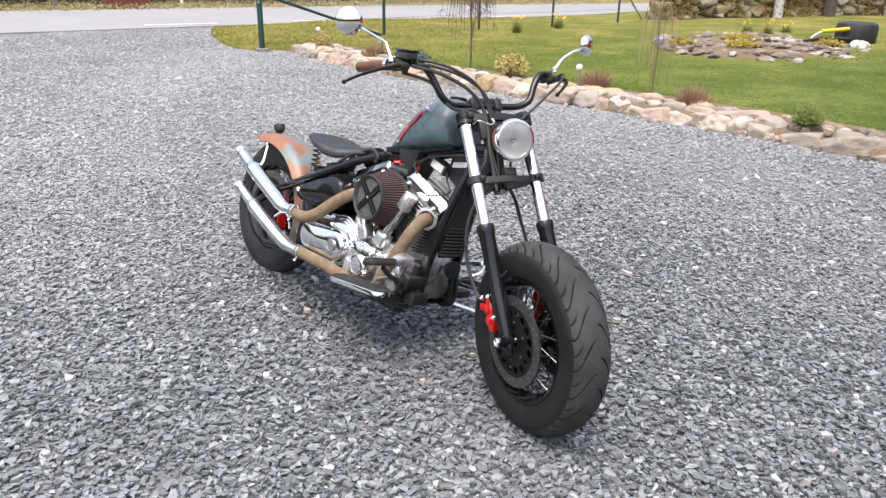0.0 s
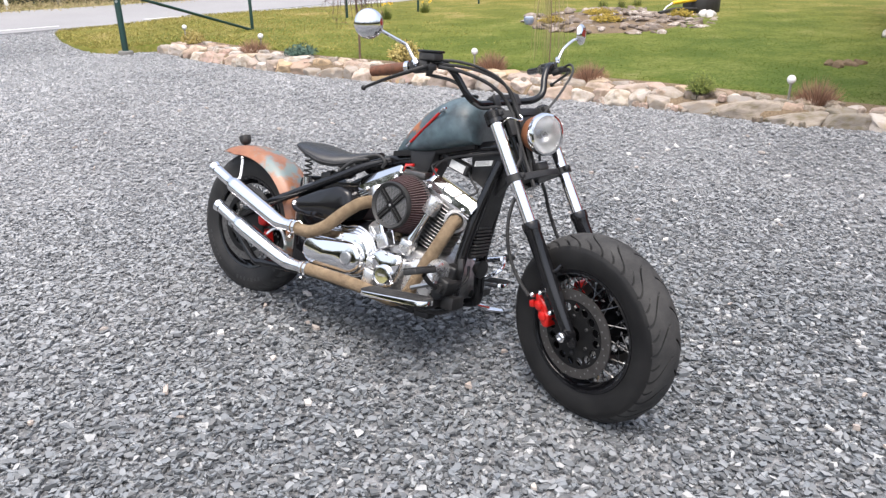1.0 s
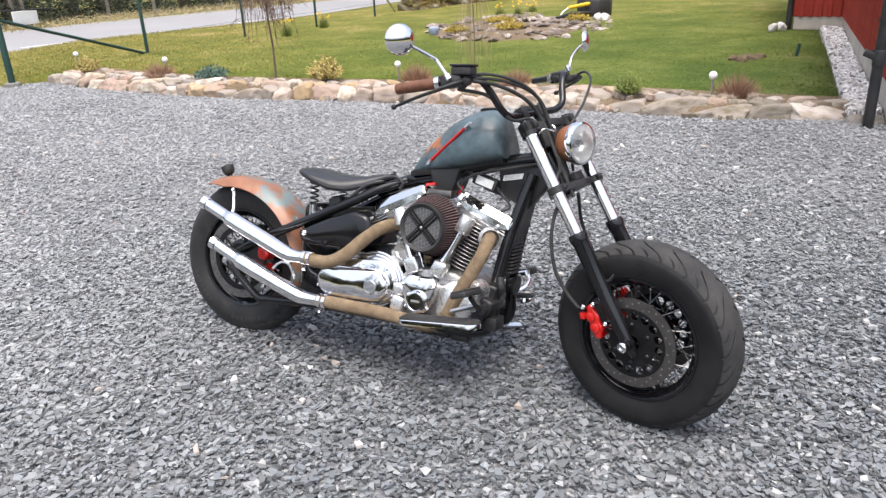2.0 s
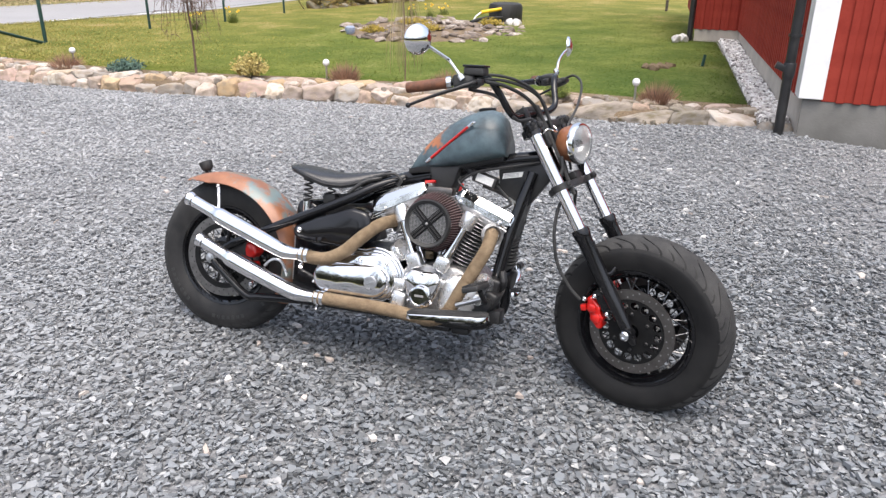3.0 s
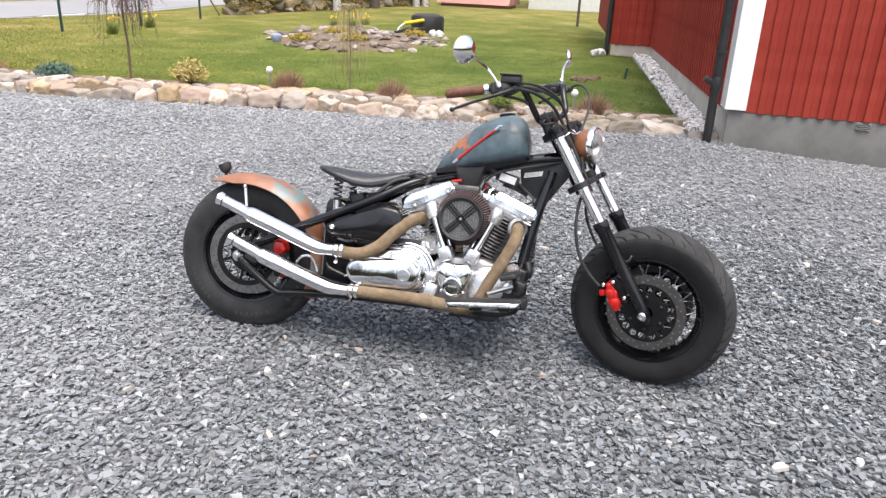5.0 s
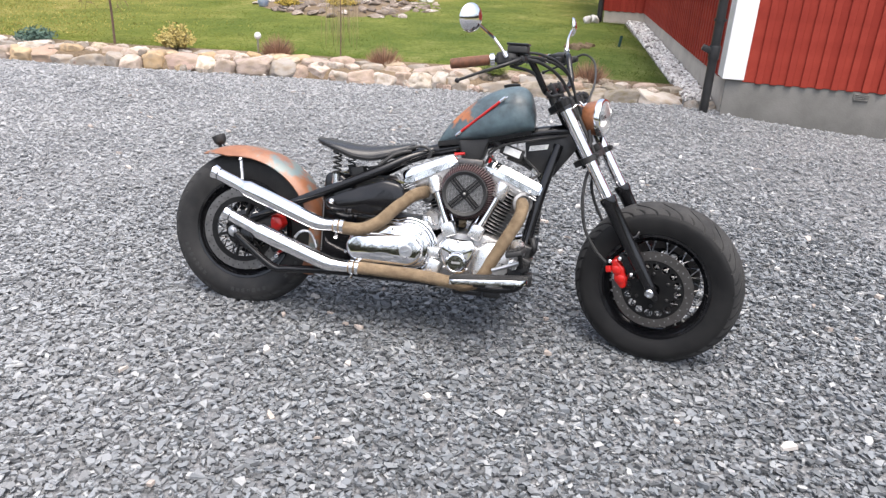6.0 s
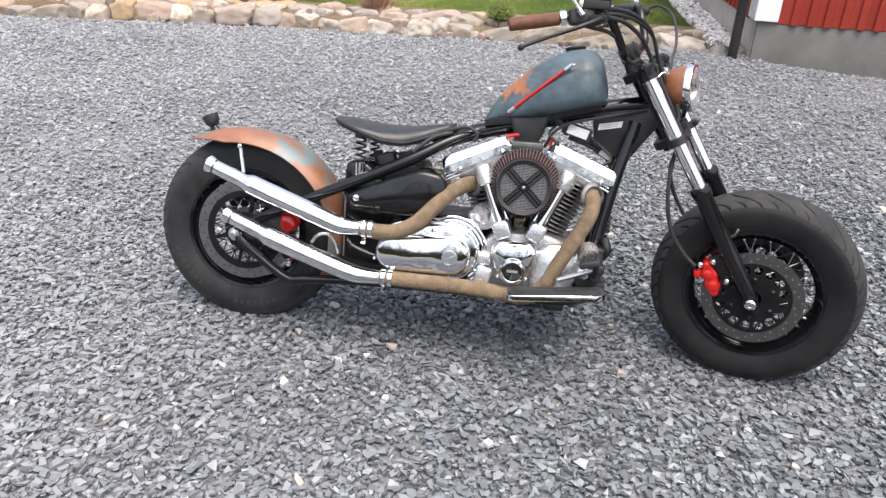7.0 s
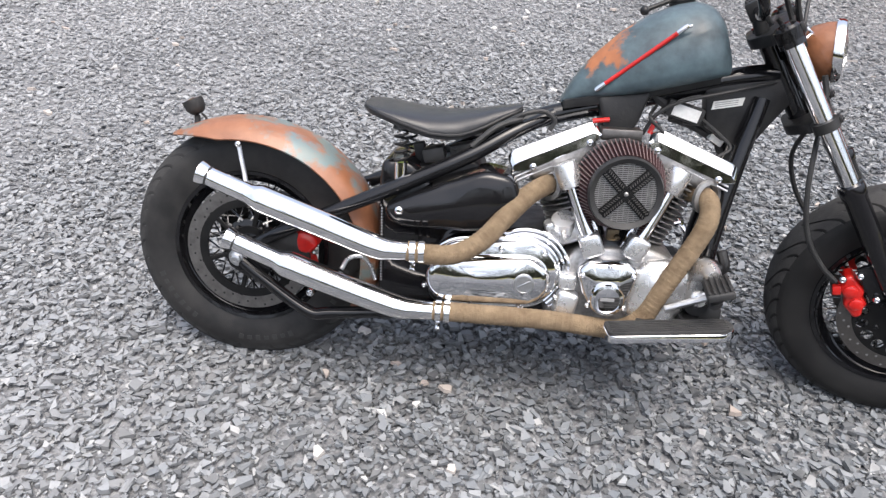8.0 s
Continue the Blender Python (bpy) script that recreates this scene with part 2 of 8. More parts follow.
def slab(bm, outline, y0, y1, edge=0.006, bulge=0.0, steps=3, corner=0.0, depth=None):
    """A plate from an x-z outline between y0 (hidden side) and y1 (seen side), its seen edge rounded and its face bulged."""
    pts = rounded(outline, corner) if corner else [Vector(p) for p in outline]
    c = sum(pts, Vector((0, 0))) / len(pts)
    s = 1 if y1 > y0 else -1
    loops = []

    def loop(shrink, y):
        ring = []
        for p in pts:
            d = c - p
            q = p + d.normalized() * min(shrink, d.length * 0.95) if d.length > 1e-6 else p
            ring.append(bm.verts.new((q.x, y, q.y)))
        loops.append(ring)
    loop(0, y0)
    for i in range(steps + 1):
        a = math.pi / 2 * i / steps
        loop(edge * (1 - math.cos(a)), y1 - s * (depth or edge) * (1 - math.sin(a)))
    if bulge:
        span = min((p - c).length for p in pts)
        for i in range(1, 5):
            k = i / 5
            loop(edge + (span - edge) * k, y1 + s * bulge * math.sin(math.pi / 2 * k))
    for r0, r1 in zip(loops, loops[1:]):
        for k in range(len(pts)):
            j = (k + 1) % len(pts)
            bm.faces.new((r0[k], r0[j], r1[j], r1[k]))
    bm.faces.new(loops[0][::-1])
    bm.faces.new(loops[-1])
    return bm


def bolt(bm, c, axis, r=0.007, h=0.006):
    """A domed bolt head."""
    return lathe(bm, [(-0.002, r), (h * 0.5, r), (h * 0.85, r * 0.75), (h, r * 0.45), (h * 0.7, r * 0.4), (h * 0.7, 0)], c, axis, 12)


def B():
    return bmesh.new()


def helix(c, axis, r, length, turns, n=14):
    axis = Vector(axis).normalized()
    u = axis.orthogonal().normalized()
    v = axis.cross(u)
    k = int(turns * n)
    return [Vector(c) + axis * length * i / k + (u * math.cos(2 * math.pi * i / n) + v * math.sin(2 * math.pi * i / n)) * r for i in range(k + 1)]


# ---- ground, drive, lawn, road ----
def gz(x, y):
    """Height of the gravel: almost flat, a little lower under the front wheel, rising to the house."""
    d = math.hypot(x - 0.33, y - 2.2)
    h = -0.016 * math.exp(-(d / 0.45) ** 2)
    h += 0.065 * math.exp(-(math.hypot(x - 4.2, y - 4.9) / 0.9) ** 2) - 0.03 * math.exp(-(math.hypot(x - 5.2, y - 3.4) / 0.8) ** 2)
    return h + 0.006 * noise.noise((x * 0.9, y * 0.9, 0))


def polygon(pts, z, cut=0.0):
    bm = B()
    bm.faces.new([bm.verts.new((x, y, z)) for x, y in pts])
    bmesh.ops.triangulate(bm, faces=bm.faces)
    return bm


def noisy_ground(name, stops, scale, rough, bump, bump_scale, fine=None, share=0.4):
    """Ground colour from broad patches and fine grain."""
    m = mat(name, rough=rough, bump=bump, bump_scale=bump_scale, spec=0.15)
    nt = m.node_tree
    tc = nt.nodes.new("ShaderNodeTexCoord")
    n1, n2 = nt.nodes.new("ShaderNodeTexNoise"), nt.nodes.new("ShaderNodeTexNoise")
    n1.inputs["Scale"].default_value, n1.inputs["Detail"].default_value, n1.inputs["Roughness"].default_value = scale, 8, 0.7
    n2.inputs["Scale"].default_value, n2.inputs["Detail"].default_value = fine or scale * 20, 6
    for n in (n1, n2):
        nt.links.new(tc.outputs["Object"], n.inputs["Vector"])
    mx = nt.nodes.new("ShaderNodeMath")
    mx.operation = "MULTIPLY_ADD"
    mx.inputs[1].default_value = 1 - share
    nt.links.new(n2.outputs["Fac"], mx.inputs[0])
    sub = nt.nodes.new("ShaderNodeMath")
    sub.operation = "MULTIPLY"
    sub.inputs[1].default_value = share
    nt.links.new(n1.outputs["Fac"], sub.inputs[0])
    nt.links.new(sub.outputs[0], mx.inputs[2])
    ramp = nt.nodes.new("ShaderNodeValToRGB")
    while len(ramp.color_ramp.elements) < len(stops):
        ramp.color_ramp.elements.new(0.5)
    for e, (p, c) in zip(ramp.color_ramp.elements, stops):
        e.position, e.color = p, (*c, 1)
    nt.links.new(mx.outputs[0], ramp.inputs[0])
    nt.links.new(ramp.outputs[0], nt.nodes["Principled BSDF"].inputs["Base Color"])
    return m


FIELD = noisy_ground("field_grass", [(0.32, (0.11, 0.12, 0.03)), (0.5, (0.19, 0.18, 0.06)), (0.68, (0.28, 0.25, 0.11))], 0.35, 0.9, 0.3, 30)
LAWN = noisy_ground("lawn_soil", [(0.35, (0.066, 0.092, 0.011)), (0.46, (0.086, 0.110, 0.015)), (0.54, (0.130, 0.145, 0.024)), (0.64, (0.22, 0.20, 0.062))], 0.9, 0.9, 0.4, 45, 22, 0.68)
GRAVELBED = noisy_ground("gravel_bed", [(0.36, (0.07, 0.072, 0.077)), (0.5, (0.16, 0.164, 0.171)), (0.64, (0.26, 0.265, 0.274))], 0.7, 0.85, 0.9, 55, 70)
ASPHALT = noisy_ground("pale_asphalt", [(0.3, (0.19, 0.19, 0.20)), (0.6, (0.275, 0.275, 0.283))], 0.3, 0.85, 0.15, 80, 60)
SOIL = noisy_ground("garden_soil", [(0.3, (0.075, 0.055, 0.036)), (0.6, (0.18, 0.135, 0.09))], 2.0, 0.95, 0.6, 60)
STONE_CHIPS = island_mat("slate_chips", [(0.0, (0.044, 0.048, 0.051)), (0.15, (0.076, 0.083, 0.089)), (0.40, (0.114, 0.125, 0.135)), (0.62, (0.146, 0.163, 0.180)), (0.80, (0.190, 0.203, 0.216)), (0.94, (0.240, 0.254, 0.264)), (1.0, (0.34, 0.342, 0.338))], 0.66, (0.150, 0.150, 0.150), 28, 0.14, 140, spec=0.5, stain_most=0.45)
# brightness painted into the chips: paler with distance, towards the road and the border
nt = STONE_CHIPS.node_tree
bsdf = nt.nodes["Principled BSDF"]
chip_tone = bsdf.inputs["Base Color"].links[0].from_socket
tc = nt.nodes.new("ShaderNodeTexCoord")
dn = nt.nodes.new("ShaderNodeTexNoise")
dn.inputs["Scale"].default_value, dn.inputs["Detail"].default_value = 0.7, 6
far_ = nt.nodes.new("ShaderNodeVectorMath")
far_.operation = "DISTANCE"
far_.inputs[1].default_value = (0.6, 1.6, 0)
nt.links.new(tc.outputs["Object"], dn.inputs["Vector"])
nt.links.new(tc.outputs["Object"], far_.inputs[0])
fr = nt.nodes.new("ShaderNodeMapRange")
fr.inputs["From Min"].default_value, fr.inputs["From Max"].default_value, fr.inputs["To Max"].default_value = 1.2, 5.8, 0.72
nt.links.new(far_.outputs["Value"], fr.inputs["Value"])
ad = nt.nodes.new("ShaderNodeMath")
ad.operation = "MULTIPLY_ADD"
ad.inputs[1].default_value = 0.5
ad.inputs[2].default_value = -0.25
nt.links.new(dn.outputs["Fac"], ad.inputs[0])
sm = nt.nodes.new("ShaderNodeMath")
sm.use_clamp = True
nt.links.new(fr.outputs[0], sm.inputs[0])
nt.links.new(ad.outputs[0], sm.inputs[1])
far_lift = nt.nodes.new("ShaderNodeMix")
far_lift.data_type = "RGBA"
far_lift.inputs["B"].default_value = (0.335, 0.338, 0.343, 1)
nt.links.new(sm.outputs[0], far_lift.inputs["Factor"])
nt.links.new(chip_tone, far_lift.inputs["A"])
nt.links.new(far_lift.outputs["Result"], bsdf.inputs["Base Color"])
WHITE_CHIPS = island_mat("white_pebbles", [(0.0, (0.12, 0.11, 0.105)), (0.22, (0.48, 0.45, 0.43)), (0.5, (0.68, 0.66, 0.64)), (1.0, (0.88, 0.87, 0.85))], 0.7, (0.45, 0.42, 0.40), 25, stain_most=0.4)
BOULDER = island_mat("border_stone", [(0.0, (0.32, 0.23, 0.175)), (0.16, (0.40, 0.32, 0.27)), (0.32, (0.44, 0.40, 0.36)), (0.46, (0.23, 0.21, 0.19)), (0.58, (0.31, 0.275, 0.24)), (0.72, (0.39, 0.27, 0.225)), (0.86, (0.51, 0.475, 0.425)), (1.0, (0.38, 0.265, 0.145))], 0.9, (0.24, 0.19, 0.135), 4, 0.8, 30, per="object", stain_most=0.8)
# darker, browner stones for the house end of the border
DARKSTONE = island_mat("dark_border_stone", [(0.0, (0.25, 0.19, 0.145)), (0.25, (0.31, 0.27, 0.23)), (0.5, (0.19, 0.17, 0.145)), (0.75, (0.28, 0.205, 0.16)), (1.0, (0.36, 0.32, 0.27))], 0.9, (0.15, 0.125, 0.075), 5, 0.8, 30, per="object", stain_most=0.9)
MOSSY = island_mat("mossy_stone", [(0.0, (0.11, 0.10, 0.075)), (0.4, (0.20, 0.165, 0.10)), (0.7, (0.19, 0.18, 0.14)), (1.0, (0.32, 0.30, 0.27))], 0.92, (0.17, 0.11, 0.03), 2.6, 0.9, 14, per="object")
PALESTONE = mat("pale_stone", (0.55, 0.54, 0.52), 0.8, 0, (0.36, 0.34, 0.32), 6, 0.4, 25)
CONCRETE = mat("plinth_render", (0.185, 0.180, 0.168), 0.9, 0, (0.130, 0.127, 0.117), 2.2, 0.25, 60)
# side and wing: light put into a paler tan copy of the render
LITPLINTH = mat("lit_plinth_render", (0.44, 0.40, 0.345), 0.9, 0, (0.35, 0.32, 0.28), 3.0, 0.25, 60)
REDWOOD = island_mat("falu_red_boards", [(0.0, (0.25, 0.029, 0.018)), (1.0, (0.31, 0.042, 0.026))], 0.75, (0.22, 0.023, 0.014), 6, 0.3, 35, per="object", spec=0.25)
WHITEWOOD = mat("white_board_paint", (0.80, 0.80, 0.80), 0.5, 0, (0.72, 0.72, 0.71), 8, 0.08, 60)
GREENPOST = mat("green_coated_steel", (0.005, 0.042, 0.034), 0.5, 0, (0.010, 0.032, 0.026), 14, 0.05, 80)
ROOFSHEET = mat("black_metal_pipe", (0.012, 0.012, 0.013), 0.35, 0, (0.022, 0.022, 0.023), 9, 0.05, 40, 0.5)
BARK = mat("dark_bark", (0.11, 0.088, 0.07), 0.95, 0, (0.05, 0.04, 0.033), 18, 0.8, 40)
BIRCH = mat("birch_bark", (0.46, 0.44, 0.41), 0.85, 0, (0.09, 0.08, 0.07), 11, 0.6, 30, contrast=(0.50, 0.66))
TWIG = mat("reddish_twigs", (0.17, 0.105, 0.08), 0.9, 0, (0.10, 0.065, 0.05), 20)
NEEDLE = island_mat("conifer_needles", [(0.0, (0.016, 0.024, 0.013)), (0.6, (0.034, 0.044, 0.022)), (1.0, (0.070, 0.070, 0.040))], 0.85, None)
BUSHGREEN = island_mat("bright_conifer", [(0.0, (0.055, 0.085, 0.012)), (1.0, (0.18, 0.21, 0.04))], 0.7, None)
YELLOWLEAF = island_mat("yellow_leaves", [(0.0, (0.16, 0.12, 0.03)), (0.5, (0.30, 0.23, 0.06)), (1.0, (0.38, 0.32, 0.13))], 0.7, None)
REDTWIG = island_mat("red_brown_heather", [(0.0, (0.19, 0.105, 0.07)), (1.0, (0.38, 0.23, 0.155))], 0.9, None)
BLUEGREEN = island_mat("blue_green_juniper", [(0.0, (0.03, 0.06, 0.05)), (1.0, (0.07, 0.12, 0.09))], 0.8, None)
BLADE = island_mat("grass_blades", [(0.0, (0.068, 0.098, 0.010)), (0.5, (0.100, 0.128, 0.015)), (0.8, (0.145, 0.155, 0.026)), (1.0, (0.23, 0.20, 0.065))], 0.9, None, bump=0, spec=0.1)
DRYGRASS = island_mat("dry_grass", [(0.0, (0.20, 0.16, 0.08)), (1.0, (0.40, 0.33, 0.19))], 0.9, None)
YELLOW = mat("yellow_plastic", (0.75, 0.50, 0.02), 0.4, 0, (0.65, 0.42, 0.02), 20)
BLUEPOT = mat("blue_ceramic", (0.16, 0.22, 0.36), 0.4, 0, (0.30, 0.32, 0.36), 20)
GLOBE = mat("frosted_globe", (0.75, 0.76, 0.76), 0.25, 0, (0.6, 0.61, 0.61), 30, coat=0.4)



def tint_lawn(m):
    """Deep, darker green near the house, paler and yellow towards the road."""
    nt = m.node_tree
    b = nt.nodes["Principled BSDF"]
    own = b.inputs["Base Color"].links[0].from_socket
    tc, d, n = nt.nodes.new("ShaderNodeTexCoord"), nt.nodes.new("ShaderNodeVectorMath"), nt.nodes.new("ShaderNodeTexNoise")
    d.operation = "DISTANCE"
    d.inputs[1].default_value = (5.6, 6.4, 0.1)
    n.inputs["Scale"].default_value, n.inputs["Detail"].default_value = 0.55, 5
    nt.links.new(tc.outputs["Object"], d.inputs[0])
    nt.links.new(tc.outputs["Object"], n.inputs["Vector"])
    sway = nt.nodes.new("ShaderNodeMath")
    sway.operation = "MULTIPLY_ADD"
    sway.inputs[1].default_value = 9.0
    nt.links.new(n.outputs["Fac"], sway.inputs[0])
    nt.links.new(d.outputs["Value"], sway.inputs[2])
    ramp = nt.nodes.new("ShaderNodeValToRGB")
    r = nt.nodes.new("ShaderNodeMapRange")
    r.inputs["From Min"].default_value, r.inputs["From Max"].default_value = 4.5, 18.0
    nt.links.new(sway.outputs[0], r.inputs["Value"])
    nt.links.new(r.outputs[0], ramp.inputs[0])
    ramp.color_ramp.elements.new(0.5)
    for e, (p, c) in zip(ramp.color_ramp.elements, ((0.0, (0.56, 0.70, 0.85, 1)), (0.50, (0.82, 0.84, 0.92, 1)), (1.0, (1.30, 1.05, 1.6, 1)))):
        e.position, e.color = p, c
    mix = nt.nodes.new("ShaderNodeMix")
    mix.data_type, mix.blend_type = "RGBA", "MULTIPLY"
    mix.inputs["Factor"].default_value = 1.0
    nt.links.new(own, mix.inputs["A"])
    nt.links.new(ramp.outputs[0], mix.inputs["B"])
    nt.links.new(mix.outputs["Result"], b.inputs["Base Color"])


tint_lawn(LAWN)
tint_lawn(BLADE)

bm = B()
bmesh.ops.create_grid(bm, x_segments=40, y_segments=40, size=400)
for v in bm.verts:
    v.co.z = -0.06
thing("ground", bm, FIELD, "pale green and yellow spring grassland", "ground", kind="structure")

# gravel drive sheet
bm = B()
x0, x1, y0, y1, step = -14.0, 6.6, -9.0, 17.4, 0.2
nx, ny = int((x1 - x0) / step), int((y1 - y0) / step)
grid = [[bm.verts.new((x0 + i * step, y0 + j * step, gz(x0 + i * step, y0 + j * step) - 0.011)) for j in range(ny + 1)] for i in range(nx + 1)]
for i in range(nx):
    for j in range(ny):
        bm.faces.new((grid[i][j], grid[i + 1][j], grid[i + 1][j + 1], grid[i][j + 1]))
thing("driveway", bm, GRAVELBED, "grey slate gravel drive", "driveway", kind="structure", sharp=3)

# the stone border's front foot, from the road end to the house
BORDER = [(-2.75, 12.55), (-1.76, 11.15), (-0.63, 9.85), (0.18, 9.17), (0.96, 8.53), (1.90, 7.66), (2.62, 6.98), (3.16, 6.36), (3.50, 5.90), (4.02, 5.33), (4.30, 5.06)]
bl = [Vector((x, y, 0)) for x, y in BORDER]


def along(d):
    """Point and leftward normal at a distance along the border."""
    for a, b in zip(bl, bl[1:]):
        L_ = (b - a).length
        if d <= L_:
            t = (b - a).normalized()
            return a + t * d, Vector((-t.y, t.x, 0)), t
        d -= L_
    t = (bl[-1] - bl[-2]).normalized()
    return bl[-1] + t * d, Vector((-t.y, t.x, 0)), t


BLEN = sum((b - a).length for a, b in zip(bl, bl[1:]))


def lz(x, y):
    """Height of the lawn."""
    return 0.115 * min(max((x + 5.2) / 2.4, 0.3), 1) + 0.016 * min(max(x - 3.5, 0), 7) + 0.012 * noise.noise((x * 0.35, y * 0.35, 5))


# lawn: back edge of the border, strip by the house, field, road
edge = [along(d)[0] + along(d)[1] * 0.50 for d in np.linspace(0, BLEN - 0.1, 26)]
lawn_pts = [(p.x, p.y) for p in edge] + [(4.87, 5.73), (8.45, 9.50), (8.35, 9.9), (9.5, 11.2), (40, 30), (60, 70), (13.5, 27.9), (5.86, 23.9), (2.0, 20.7), (-1.74, 18.85), (-4.9, 16.95), (-5.25, 16.6), (-5.15, 15.9), (-4.8, 14.9), (-4.27, 13.7), (-3.8, 12.9), (-3.4, 12.62), (-3.0, 12.75)]
bm = polygon(lawn_pts, 0.0)
for k in range(5):
    long = [e for e in bm.edges if e.calc_length() > 1.2 and min(v.co.y for v in e.verts) < 30]
    bmesh.ops.subdivide_edges(bm, edges=long, cuts=1)
    bmesh.ops.triangulate(bm, faces=[f for f in bm.faces if len(f.verts) > 3])
rim = {v for e in bm.edges if len(e.link_faces) == 1 for v in e.verts}
for v in bm.verts:
    v.co.z = lz(v.co.x, v.co.y) if v not in rim else lz(v.co.x, v.co.y) - 0.02
ext = bmesh.ops.extrude_edge_only(bm, edges=[e for e in bm.edges if len(e.link_faces) == 1])
for v in ext["geom"]:
    if isinstance(v, bmesh.types.BMVert):
        v.co.z = -0.08
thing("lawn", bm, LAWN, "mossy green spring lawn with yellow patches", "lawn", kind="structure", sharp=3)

# soil bed under the stones
bm = B()
cols = []
for d in np.linspace(-0.1, BLEN, 40):
    p, n, t = along(max(d, 0))
    cols.append([bm.verts.new((*(p + n * o).xy, z)) for o, z in ((0.07, -0.02), (0.13, 0.085), (0.35, 0.118), (0.75, 0.125))])
for a, b in zip(cols, cols[1:]):
    for k in range(3):
        bm.faces.new((a[k], b[k], b[k + 1], a[k + 1]))
thing("flower_bed", bm, SOIL, "dark soil bed behind the border stones", "flower bed", kind="structure", sharp=3)

# road with verge
NEAR_EDGE = [(-60, -21.0), (-30, -0.6), (-13, 11.0), (-7.76, 14.9), (-5.4, 16.75), (-1.74, 19.0), (2.0, 21.2), (5.86, 24.3), (14, 28.4), (60, 54)]
FAR_EDGE = [(-60, -14.0), (-35, 3.2), (-10.5, 20.4), (-6.9, 22.7), (-3.0, 25.3), (3.25, 28.6), (11.7, 33.3), (60, 60)]
bm = polygon(NEAR_EDGE + FAR_EDGE[::-1], 0.02)
ext = bmesh.ops.extrude_edge_only(bm, edges=[e for e in bm.edges if len(e.link_faces) == 1])
for v in ext["geom"]:
    if isinstance(v, bmesh.types.BMVert):
        v.co.z = -0.1
thing("road", bm, ASPHALT, "pale grey asphalt country road", "road", kind="structure")
PAINT = mat("road_paint", (0.78, 0.78, 0.77), 0.7, 0, (0.6, 0.6, 0.6), 8)
for (ax_, ay), (bx, by) in (((-6.79, 16.5), (-5.48, 17.4)), ((-3.95, 18.45), (-2.9, 19.1)), ((-1.6, 19.85), (-0.5, 20.5)), ((0.8, 21.3), (1.9, 22.0))):
    d = Vector((bx - ax_, by - ay)).normalized()
    n = Vector((-d.y, d.x)) * 0.05
    bm = polygon([(ax_ - n.x, ay - n.y), (bx - n.x, by - n.y), (bx + n.x, by + n.y), (ax_ + n.x, ay + n.y)], 0.026)
    thing("road_marking", bm, PAINT, "worn white edge line on the road", "road marking", group="road edge lines", kind="structure")


# ---- stones ----
def stone_mesh(seed, flat=0.6, sub=3):
    bm = B()
    bmesh.ops.create_icosphere(bm, subdivisions=sub, radius=0.5)
    rnd = random.Random(seed)
    o = Vector((rnd.uniform(0, 50), rnd.uniform(0, 50), rnd.uniform(0, 50)))
    planes = [(Vector((rnd.uniform(-1, 1), rnd.uniform(-1, 1), rnd.uniform(-0.4, 1))).normalized(), rnd.uniform(0.29, 0.42)) for _ in range(14)]
    for v in bm.verts:
        c = v.co.normalized()
        c *= 0.48 / (abs(c.x) ** 3.4 + abs(c.y) ** 3.4 + abs(c.z) ** 3.4) ** (1 / 3.4)
        c *= 1 + 0.26 * noise.noise(c * 1.7 + o) + 0.19 * noise.noise(c * 4.5 + o) + 0.06 * noise.noise(c * 13 + o)
        for n, d in planes:
            over = c.dot(n) - d
            if over > 0:
                c -= n * over * 0.93
        v.co = Vector((c.x, c.y, c.z * flat))
    for f in bm.faces:
        f.smooth = True
    for e in bm.edges:
        e.smooth = e.calc_face_angle(0) < 0.42
    me = bpy.data.meshes.new("stone")
    bm.to_mesh(me)
    bm.free()
    return me


RECOLOURED = {}


def put(name, me, material, m, parent=None, label="", category="", group=""):
    if not me.materials:
        me.materials.append(material)
    elif me.materials[0] is not material:
        key = (me.name, material.name)
        if key not in RECOLOURED:
            RECOLOURED[key] = me.copy()
            RECOLOURED[key].materials[0] = material
        me = RECOLOURED[key]
    ob = new(name, me)
    ob.matrix_world = m
    if parent is not None:
        ob.parent = parent
    if category:
        tagged(ob, label, category, group)
    return ob


